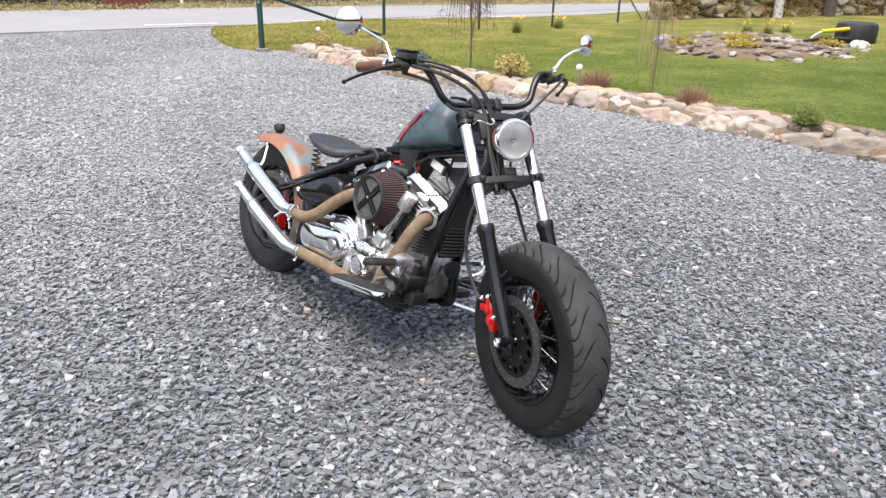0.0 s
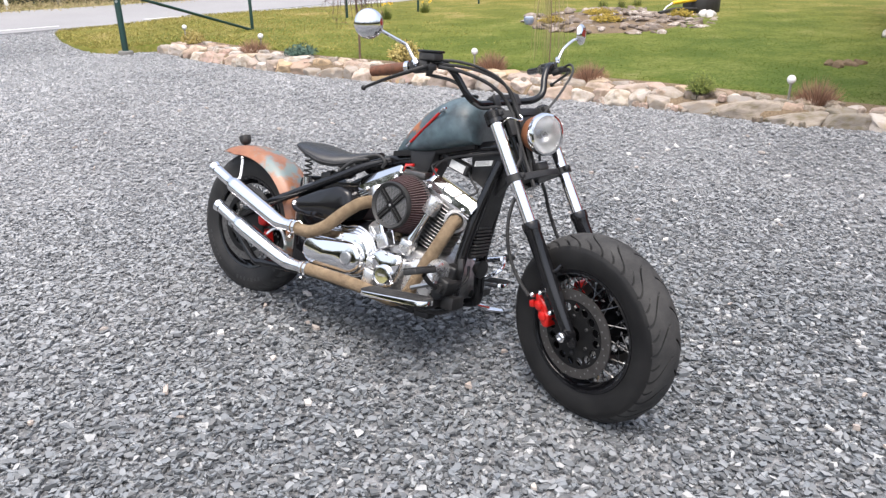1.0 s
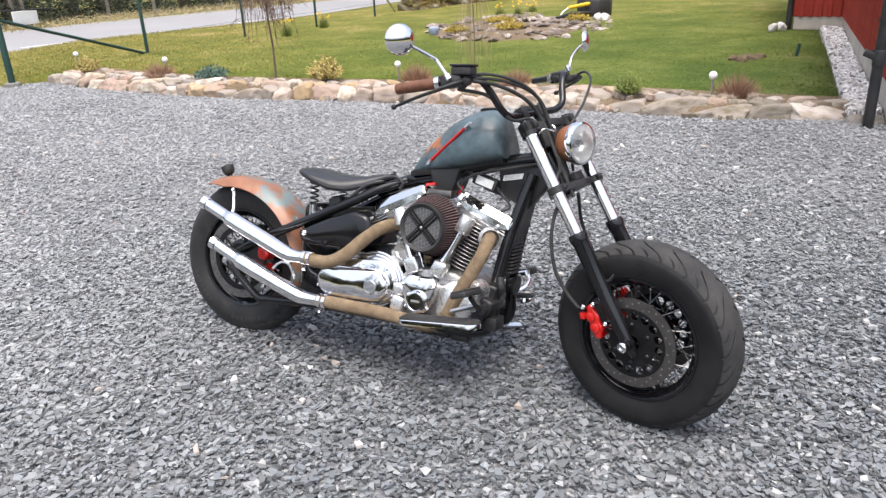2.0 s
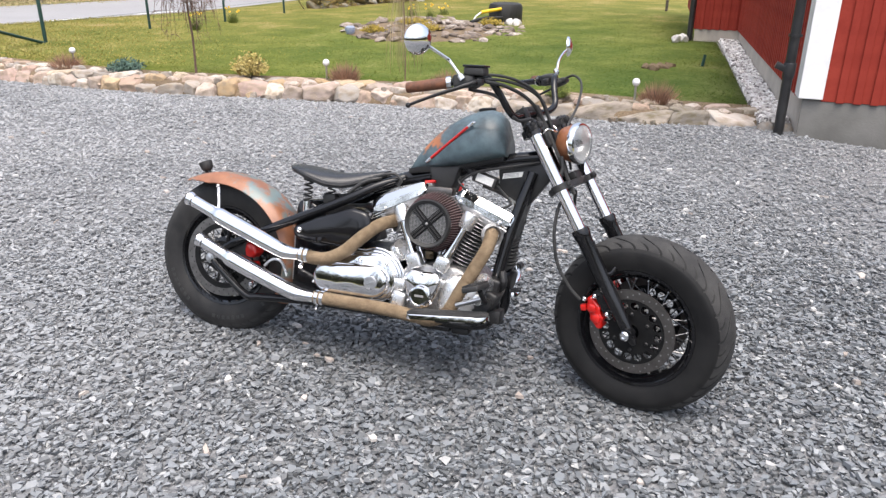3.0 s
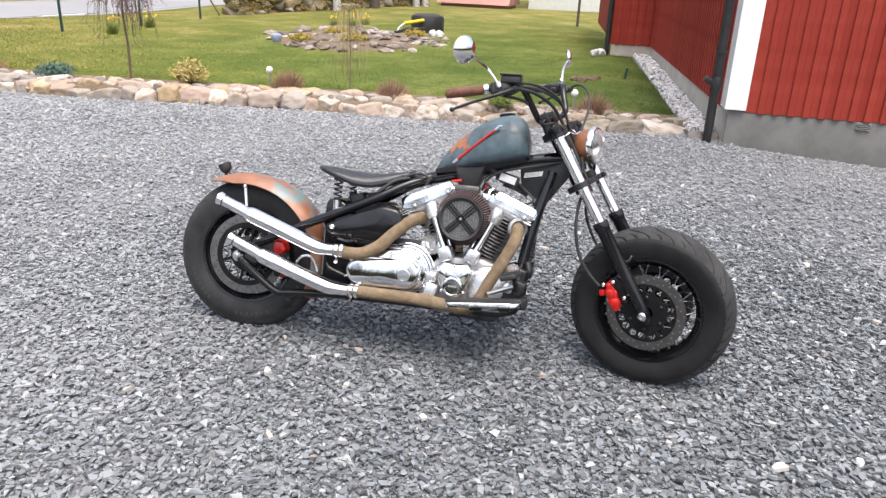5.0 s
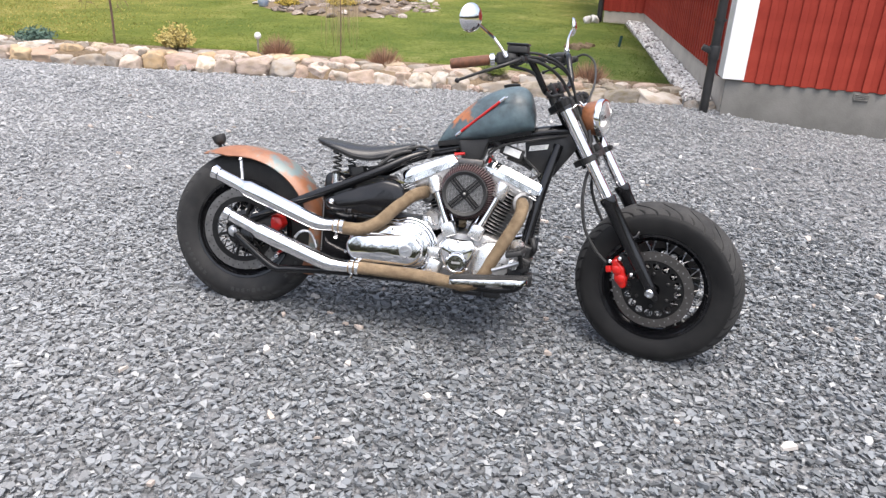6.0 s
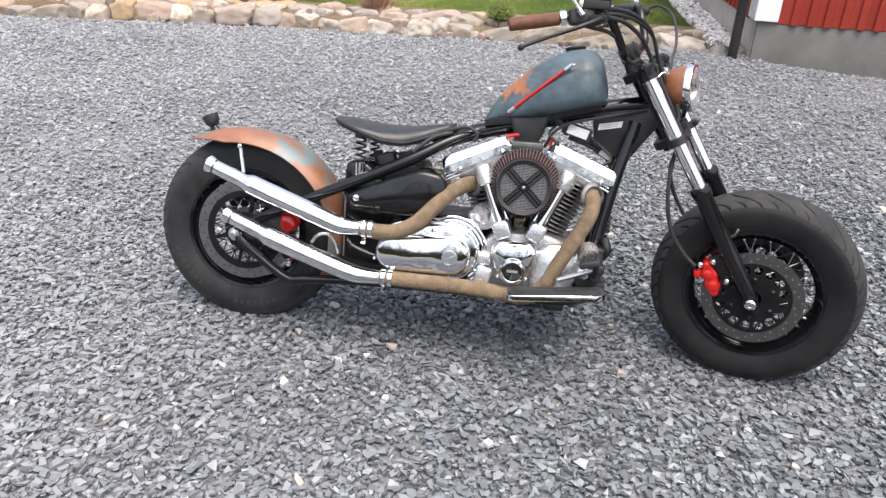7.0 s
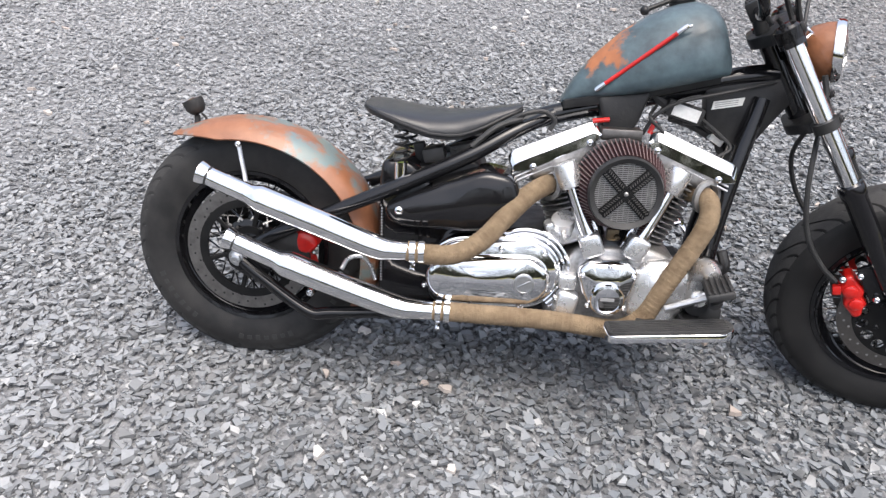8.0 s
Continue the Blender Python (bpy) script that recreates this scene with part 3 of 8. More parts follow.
def fieldstone(seed):
    """A split fieldstone: blocky, flat-topped, with broken faces and worn edges, about one metre across each way."""
    bm = B()
    bmesh.ops.create_icosphere(bm, subdivisions=4, radius=0.5)
    rnd = random.Random(seed)
    o = Vector((rnd.uniform(0, 50), rnd.uniform(0, 50), rnd.uniform(0, 50)))
    turn = rnd.uniform(0, 6.283)
    planes = [(Vector((rnd.uniform(-0.25, 0.25), rnd.uniform(-0.25, 0.25), 1)).normalized(), rnd.uniform(0.34, 0.42))]
    for k in range(5):
        th = turn + k * 1.257 + rnd.uniform(-0.3, 0.3)
        planes.append((Vector((math.cos(th), math.sin(th), rnd.uniform(-0.15, 0.35))).normalized(), rnd.uniform(0.36, 0.46)))
    for k in range(5):
        planes.append((Vector((rnd.uniform(-1, 1), rnd.uniform(-1, 1), rnd.uniform(0.3, 1))).normalized(), rnd.uniform(0.42, 0.52)))
    for v in bm.verts:
        c = v.co.normalized()
        c *= 0.5 / (abs(c.x) ** 3.2 + abs(c.y) ** 3.2 + abs(c.z) ** 3.2) ** 0.3125
        c *= 1 + 0.26 * noise.noise(c * 1.6 + o)
        for n, d in planes:
            over = c.dot(n) - d
            if over > 0:
                c -= n * over * 0.9
        c *= 1 + 0.075 * noise.noise(c * 4.5 + o) + 0.045 * noise.noise(c * 11 + o) + 0.02 * noise.noise(c * 26 + o)
        v.co = c
    for f in bm.faces:
        f.smooth = True
    for e in bm.edges:
        e.smooth = e.calc_face_angle(0) < 0.5
    me = bpy.data.meshes.new("stone")
    bm.to_mesh(me)
    bm.free()
    return me


STONES = [stone_mesh(k, 1.0) for k in range(8)]
BLOCKS = [fieldstone(200 + k) for k in range(14)]
rnd = random.Random(4)


def lay(d, w, off, depth, h, top, tilt, yaw, label):
    """One border stone of width w at d along the border, its top at a height."""
    p, n, t = along(d)
    p = p + n * off
    rot = math.degrees(math.atan2(t.y, t.x)) + rnd.uniform(-yaw, yaw) + rnd.choice((0, 180))
    put("border_stone", rnd.choice(BLOCKS), DARKSTONE if d > BLEN - 2.1 and int(d * 1000) % 10 < 7 else BOULDER, pose(p.x, p.y, top - h * 0.42, rnd.uniform(-tilt, tilt), rnd.uniform(-tilt, tilt), rot) @ Matrix.Diagonal((w * 1.12, depth, h, 1)), None, label, "stone", "border stones")


# front course, middle and back courses, then small stones wedged between them
d = 0.0
while d < BLEN - 0.12:
    near_house = d > BLEN - 2.4
    w = rnd.uniform(0.34, 0.56) if near_house else rnd.choice((rnd.uniform(0.16, 0.26), rnd.uniform(0.24, 0.44)))
    w = min(w, BLEN - d)
    h = rnd.uniform(0.19, 0.24)
    lay(d + w / 2, w * 1.08, rnd.uniform(0.07, 0.19), rnd.uniform(0.22, 0.34), h, rnd.uniform(0.075, 0.160), 14, 22, "pale pinkish fieldstone block edging the drive")
    d += w * 0.92
for off, wide, step in ((0.29, (0.16, 0.38), 0.97), (0.46, (0.13, 0.32), 1.05)):
    d = rnd.uniform(0, 0.1)
    while d < BLEN - 0.15:
        w = rnd.uniform(*wide)
        lay(d + w / 2, w, off + rnd.uniform(-0.04, 0.04), w * rnd.uniform(0.65, 0.95), rnd.uniform(0.13, 0.18), 0.135 + 0.05 * off + rnd.uniform(-0.012, 0.02), 9, 35, "flat pale fieldstone laid behind the edging course")
        d += w * step
for k in range(46):
    w = rnd.uniform(0.05, 0.11)
    lay(rnd.uniform(0.05, BLEN - 0.3), w, rnd.uniform(0.0, 0.07), w * rnd.uniform(0.7, 1.1), w * 0.9, rnd.uniform(0.03, 0.06), 25, 90, "small pale stone at the foot of the border")
for k in range(60):
    w = rnd.uniform(0.06, 0.12)
    lay(rnd.uniform(0.05, BLEN - 0.1), w, rnd.uniform(0.18, 0.52), w * rnd.uniform(0.7, 1.1), w * 0.9, 0.155 + rnd.uniform(-0.02, 0.015), 20, 90, "small pale stone wedged in the border")


# ---- chips of gravel ----
def chips(name, material, pts, sizes, zs, label, category, seed, thick=(0.10, 0.22), k=5, plate=False):
    """Many small angular flakes in one mesh."""
    rng = np.random.default_rng(seed)
    n = len(pts)
    ang = (np.arange(k)[None] + rng.uniform(-0.44, 0.44, (n, k))) * 2 * np.pi / k + rng.uniform(0, 6.3, (n, 1))
    rad = sizes[:, None] * rng.uniform(0.50, 1.25, (n, k)) * 0.5
    asp = rng.uniform(0.42, 0.95, (n, 1))
    rot = rng.uniform(0, 6.3, (n, 1))
    lx, ly = np.cos(ang) * rad, np.sin(ang) * rad * asp
    x, y = lx * np.cos(rot) - ly * np.sin(rot), lx * np.sin(rot) + ly * np.cos(rot)
    th = sizes * rng.uniform(thick[0], thick[1], n)
    tx, ty = rng.normal(0, 0.19, (n, 1)), rng.normal(0, 0.19, (n, 1))
    top = np.stack([pts[:, :1] + x, pts[:, 1:2] + y, zs[:, None] + th[:, None] * 0.62 + tx * x + ty * y + rng.normal(0, 0.012, (n, k)) * sizes[:, None]], -1)
    base = np.arange(n)[:, None]
    i = np.arange(k)
    j = (i + 1) % k
    if plate:
        # thin plate, undercut all round
        low = np.stack([pts[:, :1] + x.mean(1, keepdims=True), pts[:, 1:2] + y.mean(1, keepdims=True), (zs - th * 1.1 - 0.006)[:, None]], -1)
        base = base * (k + 1)
        ring = np.stack([i * 0 + k, j, i], 1)
    else:
        # flake with sloping sides
        low = np.stack([pts[:, :1] + x * 1.12, pts[:, 1:2] + y * 1.12, zs[:, None] - th[:, None] * 0.5 + tx * x + ty * y], -1)
        base = base * 2 * k
        ring = np.stack([i + k, j + k, j, i], 1)
    verts = np.concatenate([top, low], 1).reshape(-1, 3)
    caps = base + i[None]
    sides = (base[:, :, None] + ring[None]).reshape(n, -1)
    loops = np.concatenate([caps, sides], 1).ravel().astype(np.int32)
    totals = np.tile(np.array([k] + [3 if plate else 4] * k), n)
    starts = np.concatenate([[0], np.cumsum(totals)[:-1]]).astype(np.int32)
    me = bpy.data.meshes.new(name)
    me.vertices.add(len(verts))
    me.vertices.foreach_set("co", verts.ravel())
    me.loops.add(len(loops))
    me.loops.foreach_set("vertex_index", loops)
    me.polygons.add(len(totals))
    me.polygons.foreach_set("loop_start", starts)
    me.update(calc_edges=True)
    me.polygons.foreach_set("use_smooth", np.zeros(len(totals), bool))
    me.materials.append(material)
    return tagged(new(name, me), label, category, kind="stuff")


def inside(x, y, poly):
    ok = np.zeros(len(x), bool)
    for (xa, ya), (xb, yb) in zip(poly, poly[1:] + poly[:1]):
        c = ((ya > y) != (yb > y)) & (x < (xb - xa) * (y - ya) / (yb - ya + 1e-12) + xa)
        ok ^= c
    return ok


DRIVE = [(-8, -4.0), (6.5, -4.0), (6.4, 2.3), (4.35, 4.55), (4.32, 5.0)] + [(p[0], p[1]) for p in BORDER[::-1][1:]] + [(-3.0, 12.7), (-3.4, 12.6), (-3.8, 12.88), (-4.27, 13.68), (-4.8, 14.9), (-5.15, 15.9), (-5.3, 16.75), (-6.57, 15.8), (-8, 14.6)]
rng = np.random.default_rng(11)
px, ps = [], []
for (xa, xb, ya, yb), dens, size in (
        ((-3.0, 2.4, 0.6, 5.0), 5200, (0.010, 0.054)),
        ((-3.6, 4.6, 5.0, 8.0), 1600, (0.018, 0.052)),
        ((2.4, 5.6, 0.6, 5.0), 1500, (0.018, 0.052)),
        ((-4.4, 1.5, 8.0, 12.5), 1080, (0.024, 0.056)),
        ((-8.0, -3.0, 3.0, 12.0), 600, (0.029, 0.062)),
        ((-8.0, -3.0, 12.0, 16.8), 400, (0.03, 0.066)),
        ((-8.0, -3.0, -4.0, 3.0), 330, (0.035, 0.075)),
        ((-3.0, 6.5, -4.0, 0.6), 380, (0.035, 0.075))):
    n = int(dens * (xb - xa) * (yb - ya))
    p = np.stack([rng.uniform(xa, xb, n), rng.uniform(ya, yb, n)], 1) + rng.normal(0, 0.18, (n, 2))
    s = size[0] + (size[1] - size[0]) * rng.beta(1.4, 2.6, n)
    keep = inside(p[:, 0], p[:, 1], DRIVE)
    px.append(p[keep])
    ps.append(s[keep])
px, ps = np.concatenate(px), np.concatenate(ps)
pz = np.array([gz(a, b) for a, b in px]) + rng.uniform(-0.009, 0.008, len(px)) * np.clip(1.25 - 0.08 * np.hypot(px[:, 0], px[:, 1]), 0.5, 1)
jx, jy = px[:, 0] + rng.normal(0, 0.3, len(px)), px[:, 1] + rng.normal(0, 0.3, len(px))
close = (jy > 0.6) & (jy < 5.0) & (jx > -3.0) & (jx < 2.4)
thin = close & (rng.uniform(0, 1, len(px)) < 0.45)
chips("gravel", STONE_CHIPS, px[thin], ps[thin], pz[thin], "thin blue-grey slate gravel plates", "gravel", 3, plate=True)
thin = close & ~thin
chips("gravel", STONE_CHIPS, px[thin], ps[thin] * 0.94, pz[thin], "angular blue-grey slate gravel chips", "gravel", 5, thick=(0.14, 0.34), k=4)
chips("outer_gravel", STONE_CHIPS, px[~close], ps[~close], pz[~close], "blue-grey slate gravel of the outer drive, painted brighter with distance", "gravel", 4, k=4)

# odd tan and white stones among the slate
TAN_CHIPS = island_mat("tan_pebbles", [(0.0, (0.30, 0.255, 0.225)), (0.4, (0.38, 0.34, 0.31)), (0.7, (0.48, 0.465, 0.45)), (1.0, (0.60, 0.595, 0.58))], 0.75, None)
n = 190
tp = np.stack([rng.uniform(-3.6, 3.6, n), rng.uniform(0.8, 8.5, n)], 1)
tp = tp[inside(tp[:, 0], tp[:, 1], DRIVE)]
chips("odd_pebbles", TAN_CHIPS, tp, rng.uniform(0.02, 0.055, len(tp)), np.array([gz(a, b) for a, b in tp]) + 0.009, "scattered tan and white pebbles among the slate", "pebbles", 9, (0.18, 0.32))

# pale pebbles along the house
KX, KY = 4.235, 4.685
DS = Vector((0.688, 0.725, 0))
DF = Vector((0.655, -0.755, 0))
K = Vector((KX, KY, 0))
n = 6400
u_, v_ = rng.uniform(0.34, 6.4, n), rng.uniform(-0.02, 0.235, n)
pp = np.stack([KX + DS.x * u_ - DF.x * v_, KY + DS.y * u_ - DF.y * v_], 1)
chips("pebble_strip", WHITE_CHIPS, pp, rng.uniform(0.024, 0.055, n), rng.uniform(-0.014, 0.014, n) + 0.105 + 0.016 * (u_ + rng.uniform(-0.5, 0.5, n)), "pale white and grey pebbles along the house plinth", "pebbles", 8, (0.5, 0.8))
bm = B()
q = [K + DS * a - DF * b for a, b in ((0.33, -0.05), (6.5, -0.05), (6.5, 0.24), (0.33, 0.24))]
low = [bm.verts.new((p.x, p.y, -0.05)) for p in q]
up_ = [bm.verts.new((p.x, p.y, 0.095 + 0.1 * (k in (1, 2)))) for k, p in enumerate(q)]
bm.faces.new(up_)
for k in range(4):
    bm.faces.new((low[k], low[(k + 1) % 4], up_[(k + 1) % 4], up_[k]))
thing("pebble_bed", bm, CONCRETE, "grey bed under the pebbles", "bed", kind="structure")
for v0_, w_s in ((0.03, 0.16), (0.19, 0.17)):
    q4 = K + DS * 0.24 - DF * v0_
    put("border_stone", STONES[3], BOULDER, pose(q4.x, q4.y, 0.05, 0, 0, 46) @ Matrix.Diagonal((0.20, w_s, 0.19, 1)), None, "brown fieldstone closing the pebble strip", "stone", "border stones")
bm = B()
p = K + DS * 3.5 - DF * 0.262
box(bm, (6.0, 0.04, 0.16), pose(p.x, p.y, 0.062, 0, -0.95, math.degrees(math.atan2(DS.y, DS.x))), 0.008)
thing("edging_kerb", bm, CONCRETE, "thin concrete edging between lawn and pebbles", "kerb", kind="structure")

# ---- grass blades ----
rng = np.random.default_rng(5)
n = 170000
gx, gy = rng.uniform(-5.0, 11.0, n), rng.uniform(5.0, 21.0, n)
w_ = rng.uniform(0, 1, n)
keep = inside(gx, gy, lawn_pts) & (w_ < np.clip(1.7 - np.hypot(gx, gy) * 0.075, 0.25, 1.0))
gx, gy = gx[keep], gy[keep]
n = len(gx)
hgt = rng.uniform(0.008, 0.020, n) * (1 + 0.5 * (np.array([noise.noise((a * 1.3, b * 1.3, 9)) for a, b in zip(gx, gy)])))
a = rng.uniform(0, 6.3, n)
base = np.array([lz(x, y) for x, y in zip(gx, gy)])
wd = 0.0038
v0 = np.stack([gx - np.cos(a) * wd, gy - np.sin(a) * wd, base - 0.005], 1)
v1 = np.stack([gx + np.cos(a) * wd, gy + np.sin(a) * wd, base - 0.005], 1)
v2 = np.stack([gx + rng.normal(0, 0.030, n), gy + rng.normal(0, 0.030, n), base + hgt], 1)
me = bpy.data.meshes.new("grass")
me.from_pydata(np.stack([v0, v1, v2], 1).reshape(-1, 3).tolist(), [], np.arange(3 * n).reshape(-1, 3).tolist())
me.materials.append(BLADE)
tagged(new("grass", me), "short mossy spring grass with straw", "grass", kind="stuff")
# drier, yellower grass towards the road end
DRYLAWN = island_mat("dry_lawn_blades", [(0.0, (0.15, 0.14, 0.025)), (0.6, (0.25, 0.21, 0.05)), (1.0, (0.36, 0.30, 0.11))], 0.85, None, bump=0)
n = 60000
gx, gy = rng.uniform(-5.3, 2.5, n), rng.uniform(11.2, 20.6, n)
keep = inside(gx, gy, lawn_pts) & (rng.uniform(0, 1, n) < np.clip(0.35 - gx * 0.22, 0.05, 1))
gx, gy = gx[keep], gy[keep]
n = len(gx)
a = rng.uniform(0, 6.3, n)
base = np.array([lz(x, y) for x, y in zip(gx, gy)])
v0 = np.stack([gx - np.cos(a) * 0.007, gy - np.sin(a) * 0.007, base - 0.005], 1)
v1 = np.stack([gx + np.cos(a) * 0.007, gy + np.sin(a) * 0.007, base - 0.005], 1)
v2 = np.stack([gx + rng.normal(0, 0.03, n), gy + rng.normal(0, 0.03, n), base + rng.uniform(0.01, 0.03, n)], 1)
me = bpy.data.meshes.new("dry_grass")
me.from_pydata(np.stack([v0, v1, v2], 1).reshape(-1, 3).tolist(), [], np.arange(3 * n).reshape(-1, 3).tolist())
me.materials.append(DRYLAWN)
tagged(new("dry_grass", me), "yellowed grass near the road end", "grass", kind="stuff")


# ---- house ----
AS, AF = math.degrees(math.atan2(DS.y, DS.x)), math.degrees(math.atan2(DF.y, DF.x))
house = empty("house", "red timber house with white corner boards and grey plinth", "house", Matrix())
CB = 0.39
WH = 2.5
# plinth walls, set back a little behind the boards
for nm in ("plinth_front", "plinth_side"):
    bm = B()
    if nm == "plinth_front":
        c = K + DF * 3.53 + DS * 0.145
        box(bm, (6.95, 0.2, 0.72), pose(c.x, c.y, 0.10, 0, 0, AF), 0.004)
    else:
        c = K + DS * 3.75 + DF * 0.145
        box(bm, (7.3, 0.2, 0.72), pose(c.x, c.y, 0.10, 0, 0, AS), 0.004)
    part(nm, bm, CONCRETE if nm == "plinth_front" else LITPLINTH, house, "grey rendered plinth" if nm == "plinth_front" else "rendered plinth, painted pale tan for its light")
bm = B()
c = K + DF * 3.5 + DS * 0.16
box(bm, (6.8, 0.12, WH), pose(c.x, c.y, CB + 0.03 + WH / 2, 0, 0, AF))
part("wall_front", bm, REDWOOD, house, "red wall")
front_wall = bpy.data.objects["wall_front"]
bm = B()
c = K + DS * 3.75 + DF * 0.16
box(bm, (7.0, 0.12, WH), pose(c.x, c.y, CB + 0.03 + WH / 2, 0, 0, AS))
side_wall = part("wall_side", bm, REDWOOD, house, "red wall")
# wing that stands out from the side wall's far end
W0 = K + DS * 6.4
bm = B()
c = W0 - DF * 0.30 + DS * 0.16
box(bm, (0.75, 0.12, WH), pose(c.x, c.y, CB + 0.03 + WH / 2, 0, 0, AF))
wing_wall = part("wall_wing", bm, REDWOOD, house, "red wall")
bm = B()
c = W0 - DF * 0.29 + DS * 0.145
box(bm, (0.70, 0.2, 0.72), pose(c.x, c.y, 0.10, 0, 0, AF), 0.004)
part("plinth_wing", bm, LITPLINTH, house, "rendered plinth, painted pale tan for its light")
bm = B()
c = W0 - DF * 0.60 + DS * 2.6
box(bm, (5.0, 0.12, WH), pose(c.x, c.y, CB + 0.03 + WH / 2, 0, 0, AS))
part("wall_wing_end", bm, REDWOOD, house, "red wall")
bm = B()
box(bm, (7.2, 7.6, 0.12), pose(*(K + DF * 3.5 + DS * 3.7).xy, CB + WH + 0.1, 0, 0, AF))
part("roof", bm, ROOFSHEET, house, "dark roof")


def board_mesh(w, h, th):
    bm = B()
    box(bm, (w, th, h), pose(0, 0, h / 2), 0.004, 1)
    me = bpy.data.meshes.new("board")
    bm.to_mesh(me)
    bm.free()
    return me


UNDER, BATTEN, CORNER = board_mesh(0.150, WH, 0.022), board_mesh(0.062, WH, 0.024), board_mesh(0.190, WH + 0.03, 0.03)
pitch = 0.130
for wall, start, dirn, out, ang, count in ((front_wall, K + DF * 0.20, DF, -DS, AF, 42), (side_wall, K + DS * 0.20, DS, -DF, AS, 48), (wing_wall, W0 - DF * 0.68, DF, -DS, AF, 6)):
    for k in range(count):
        p = start + dirn * (k * pitch + 0.06) - out * 0.048
        put("board", UNDER, REDWOOD, pose(p.x, p.y, CB - 0.020, 0, 0, ang), wall)
        p = start + dirn * (k * pitch + 0.06 + pitch / 2) - out * 0.030
        put("batten", BATTEN, REDWOOD, pose(p.x, p.y, CB - 0.024, 0, 0, ang), wall)
for p, ang in ((K + DF * 0.095 + DS * 0.017, AF), (K + DS * 0.128 + DF * 0.017, AS)):
    put("corner_board", CORNER, WHITEWOOD, pose(p.x, p.y, CB, 0, 0, ang), front_wall)
bm = B()
vp = K + DF * 1.22 + DS * 0.040
for k in range(4):
    box(bm, (0.11, 0.03, 0.008), pose(vp.x, vp.y, 0.30 + k * 0.016, 25, 0, AF))
box(bm, (0.13, 0.012, 0.078), pose(vp.x, vp.y, 0.325, 0, 0, AF), 0.002)
part("plinth_vent", bm, CONCRETE, house, "slatted plinth vent")

# downpipe with leaf catcher
dp = K + DS * 0.07 - DF * 0.10
bm = B()
tube(bm, [(dp.x, dp.y, 0.02), (dp.x, dp.y, 2.8)], 0.042, 16)
pipe = thing("downpipe", bm, ROOFSHEET, "black metal downpipe at the house corner", "downpipe")
bm = B()
lathe(bm, [(0.0, 0.046), (0.02, 0.049), (0.12, 0.052), (0.13, 0.048)], (dp.x, dp.y, 0.545), (0, 0, 1), 18)
hop = dp - DF * 0.065
box(bm, (0.10, 0.075, 0.055), pose(hop.x, hop.y, 0.635, 0, 24, AF), 0.006)
part("leaf_catcher", bm, ROOFSHEET, pipe, "flared leaf catcher")
bm = B()
for z in (0.90, 2.4):
    lathe(bm, [(z - 0.012, 0.049), (z - 0.012, 0.053), (z + 0.012, 0.053), (z + 0.012, 0.049)], (dp.x, dp.y, 0), (0, 0, 1), 18, True)
    q2 = dp + DF * 0.06
    tube(bm, [(dp.x, dp.y, z), (q2.x, q2.y, z)], 0.008, 8)
part("pipe_clip", bm, ROOFSHEET, pipe, "pipe clips")
p2 = W0 - DF * 0.72 + DS * 0.02
bm = B()
tube(bm, [(p2.x, p2.y, 0.08), (p2.x, p2.y, 2.8)], 0.048, 14)
thing("downpipe", bm, ROOFSHEET, "black downpipe at the far wing corner", "downpipe")
for k in range(7):
    q3 = p2 - DF * rnd.uniform(-0.02, 0.24) - DS * rnd.uniform(0.05, 0.40)
    s = rnd.uniform(0.08, 0.17)
    put("pale_stone", STONES[k], PALESTONE, pose(q3.x, q3.y, 0.23, 0, 0, rnd.uniform(0, 180)) @ Matrix.Diagonal((s, s, s, 1)), None, "pale stone at the far downpipe", "stone", "stones by the downpipe")


# ---- plants ----
def clump(name, x, y, z, r, h, material, count, label, leaf=(0.01, 0.03), seed=1, spiky=False):
    """A small bush of stems and many small leaves."""
    rn = random.Random(seed)
    vs, fs = [], []
    for i in range(count):
        th, rr = rn.uniform(0, 6.283), math.sqrt(rn.random())
        top = Vector((math.cos(th) * rr * r, math.sin(th) * rr * r, h * (1 - 0.55 * rr * rr) * rn.uniform(0.55, 1.1)))
        if spiky:
            b = Vector((top.x * 0.45, top.y * 0.45, 0))
            w = Vector((rn.uniform(-1, 1), rn.uniform(-1, 1), 0)).normalized() * 0.0035
            k = len(vs)
            vs += [b - w, b + w, top]
            fs.append((k, k + 1, k + 2))
        else:
            c = top * rn.uniform(0.35, 1.0) + Vector((0, 0, 0.02))
            l = rn.uniform(*leaf)
            u = Vector((rn.gauss(0, 1), rn.gauss(0, 1), rn.gauss(0, 1))).normalized()
            v = u.orthogonal().normalized() * l * 0.45
            u = u * l
            k = len(vs)
            vs += [c - u, c + v, c + u, c - v]
            fs.append((k, k + 1, k + 2, k + 3))
    me = bpy.data.meshes.new(name)
    me.from_pydata([tuple(v) for v in vs], [], fs)
    me.materials.append(material)
    root = empty(name, label, "bush", pose(x, y, z))
    crown = new("foliage", me)
    crown.parent = root
    bm = B()
    for i in range(7):
        th = i * 0.9
        tube(bm, [(0, 0, -0.02), (math.cos(th) * r * 0.3, math.sin(th) * r * 0.3, h * 0.35), (math.cos(th) * r * 0.6, math.sin(th) * r * 0.6, h * 0.65)], [0.006, 0.004, 0.002], 5)
    part("stems", bm, BARK, root)
    return root


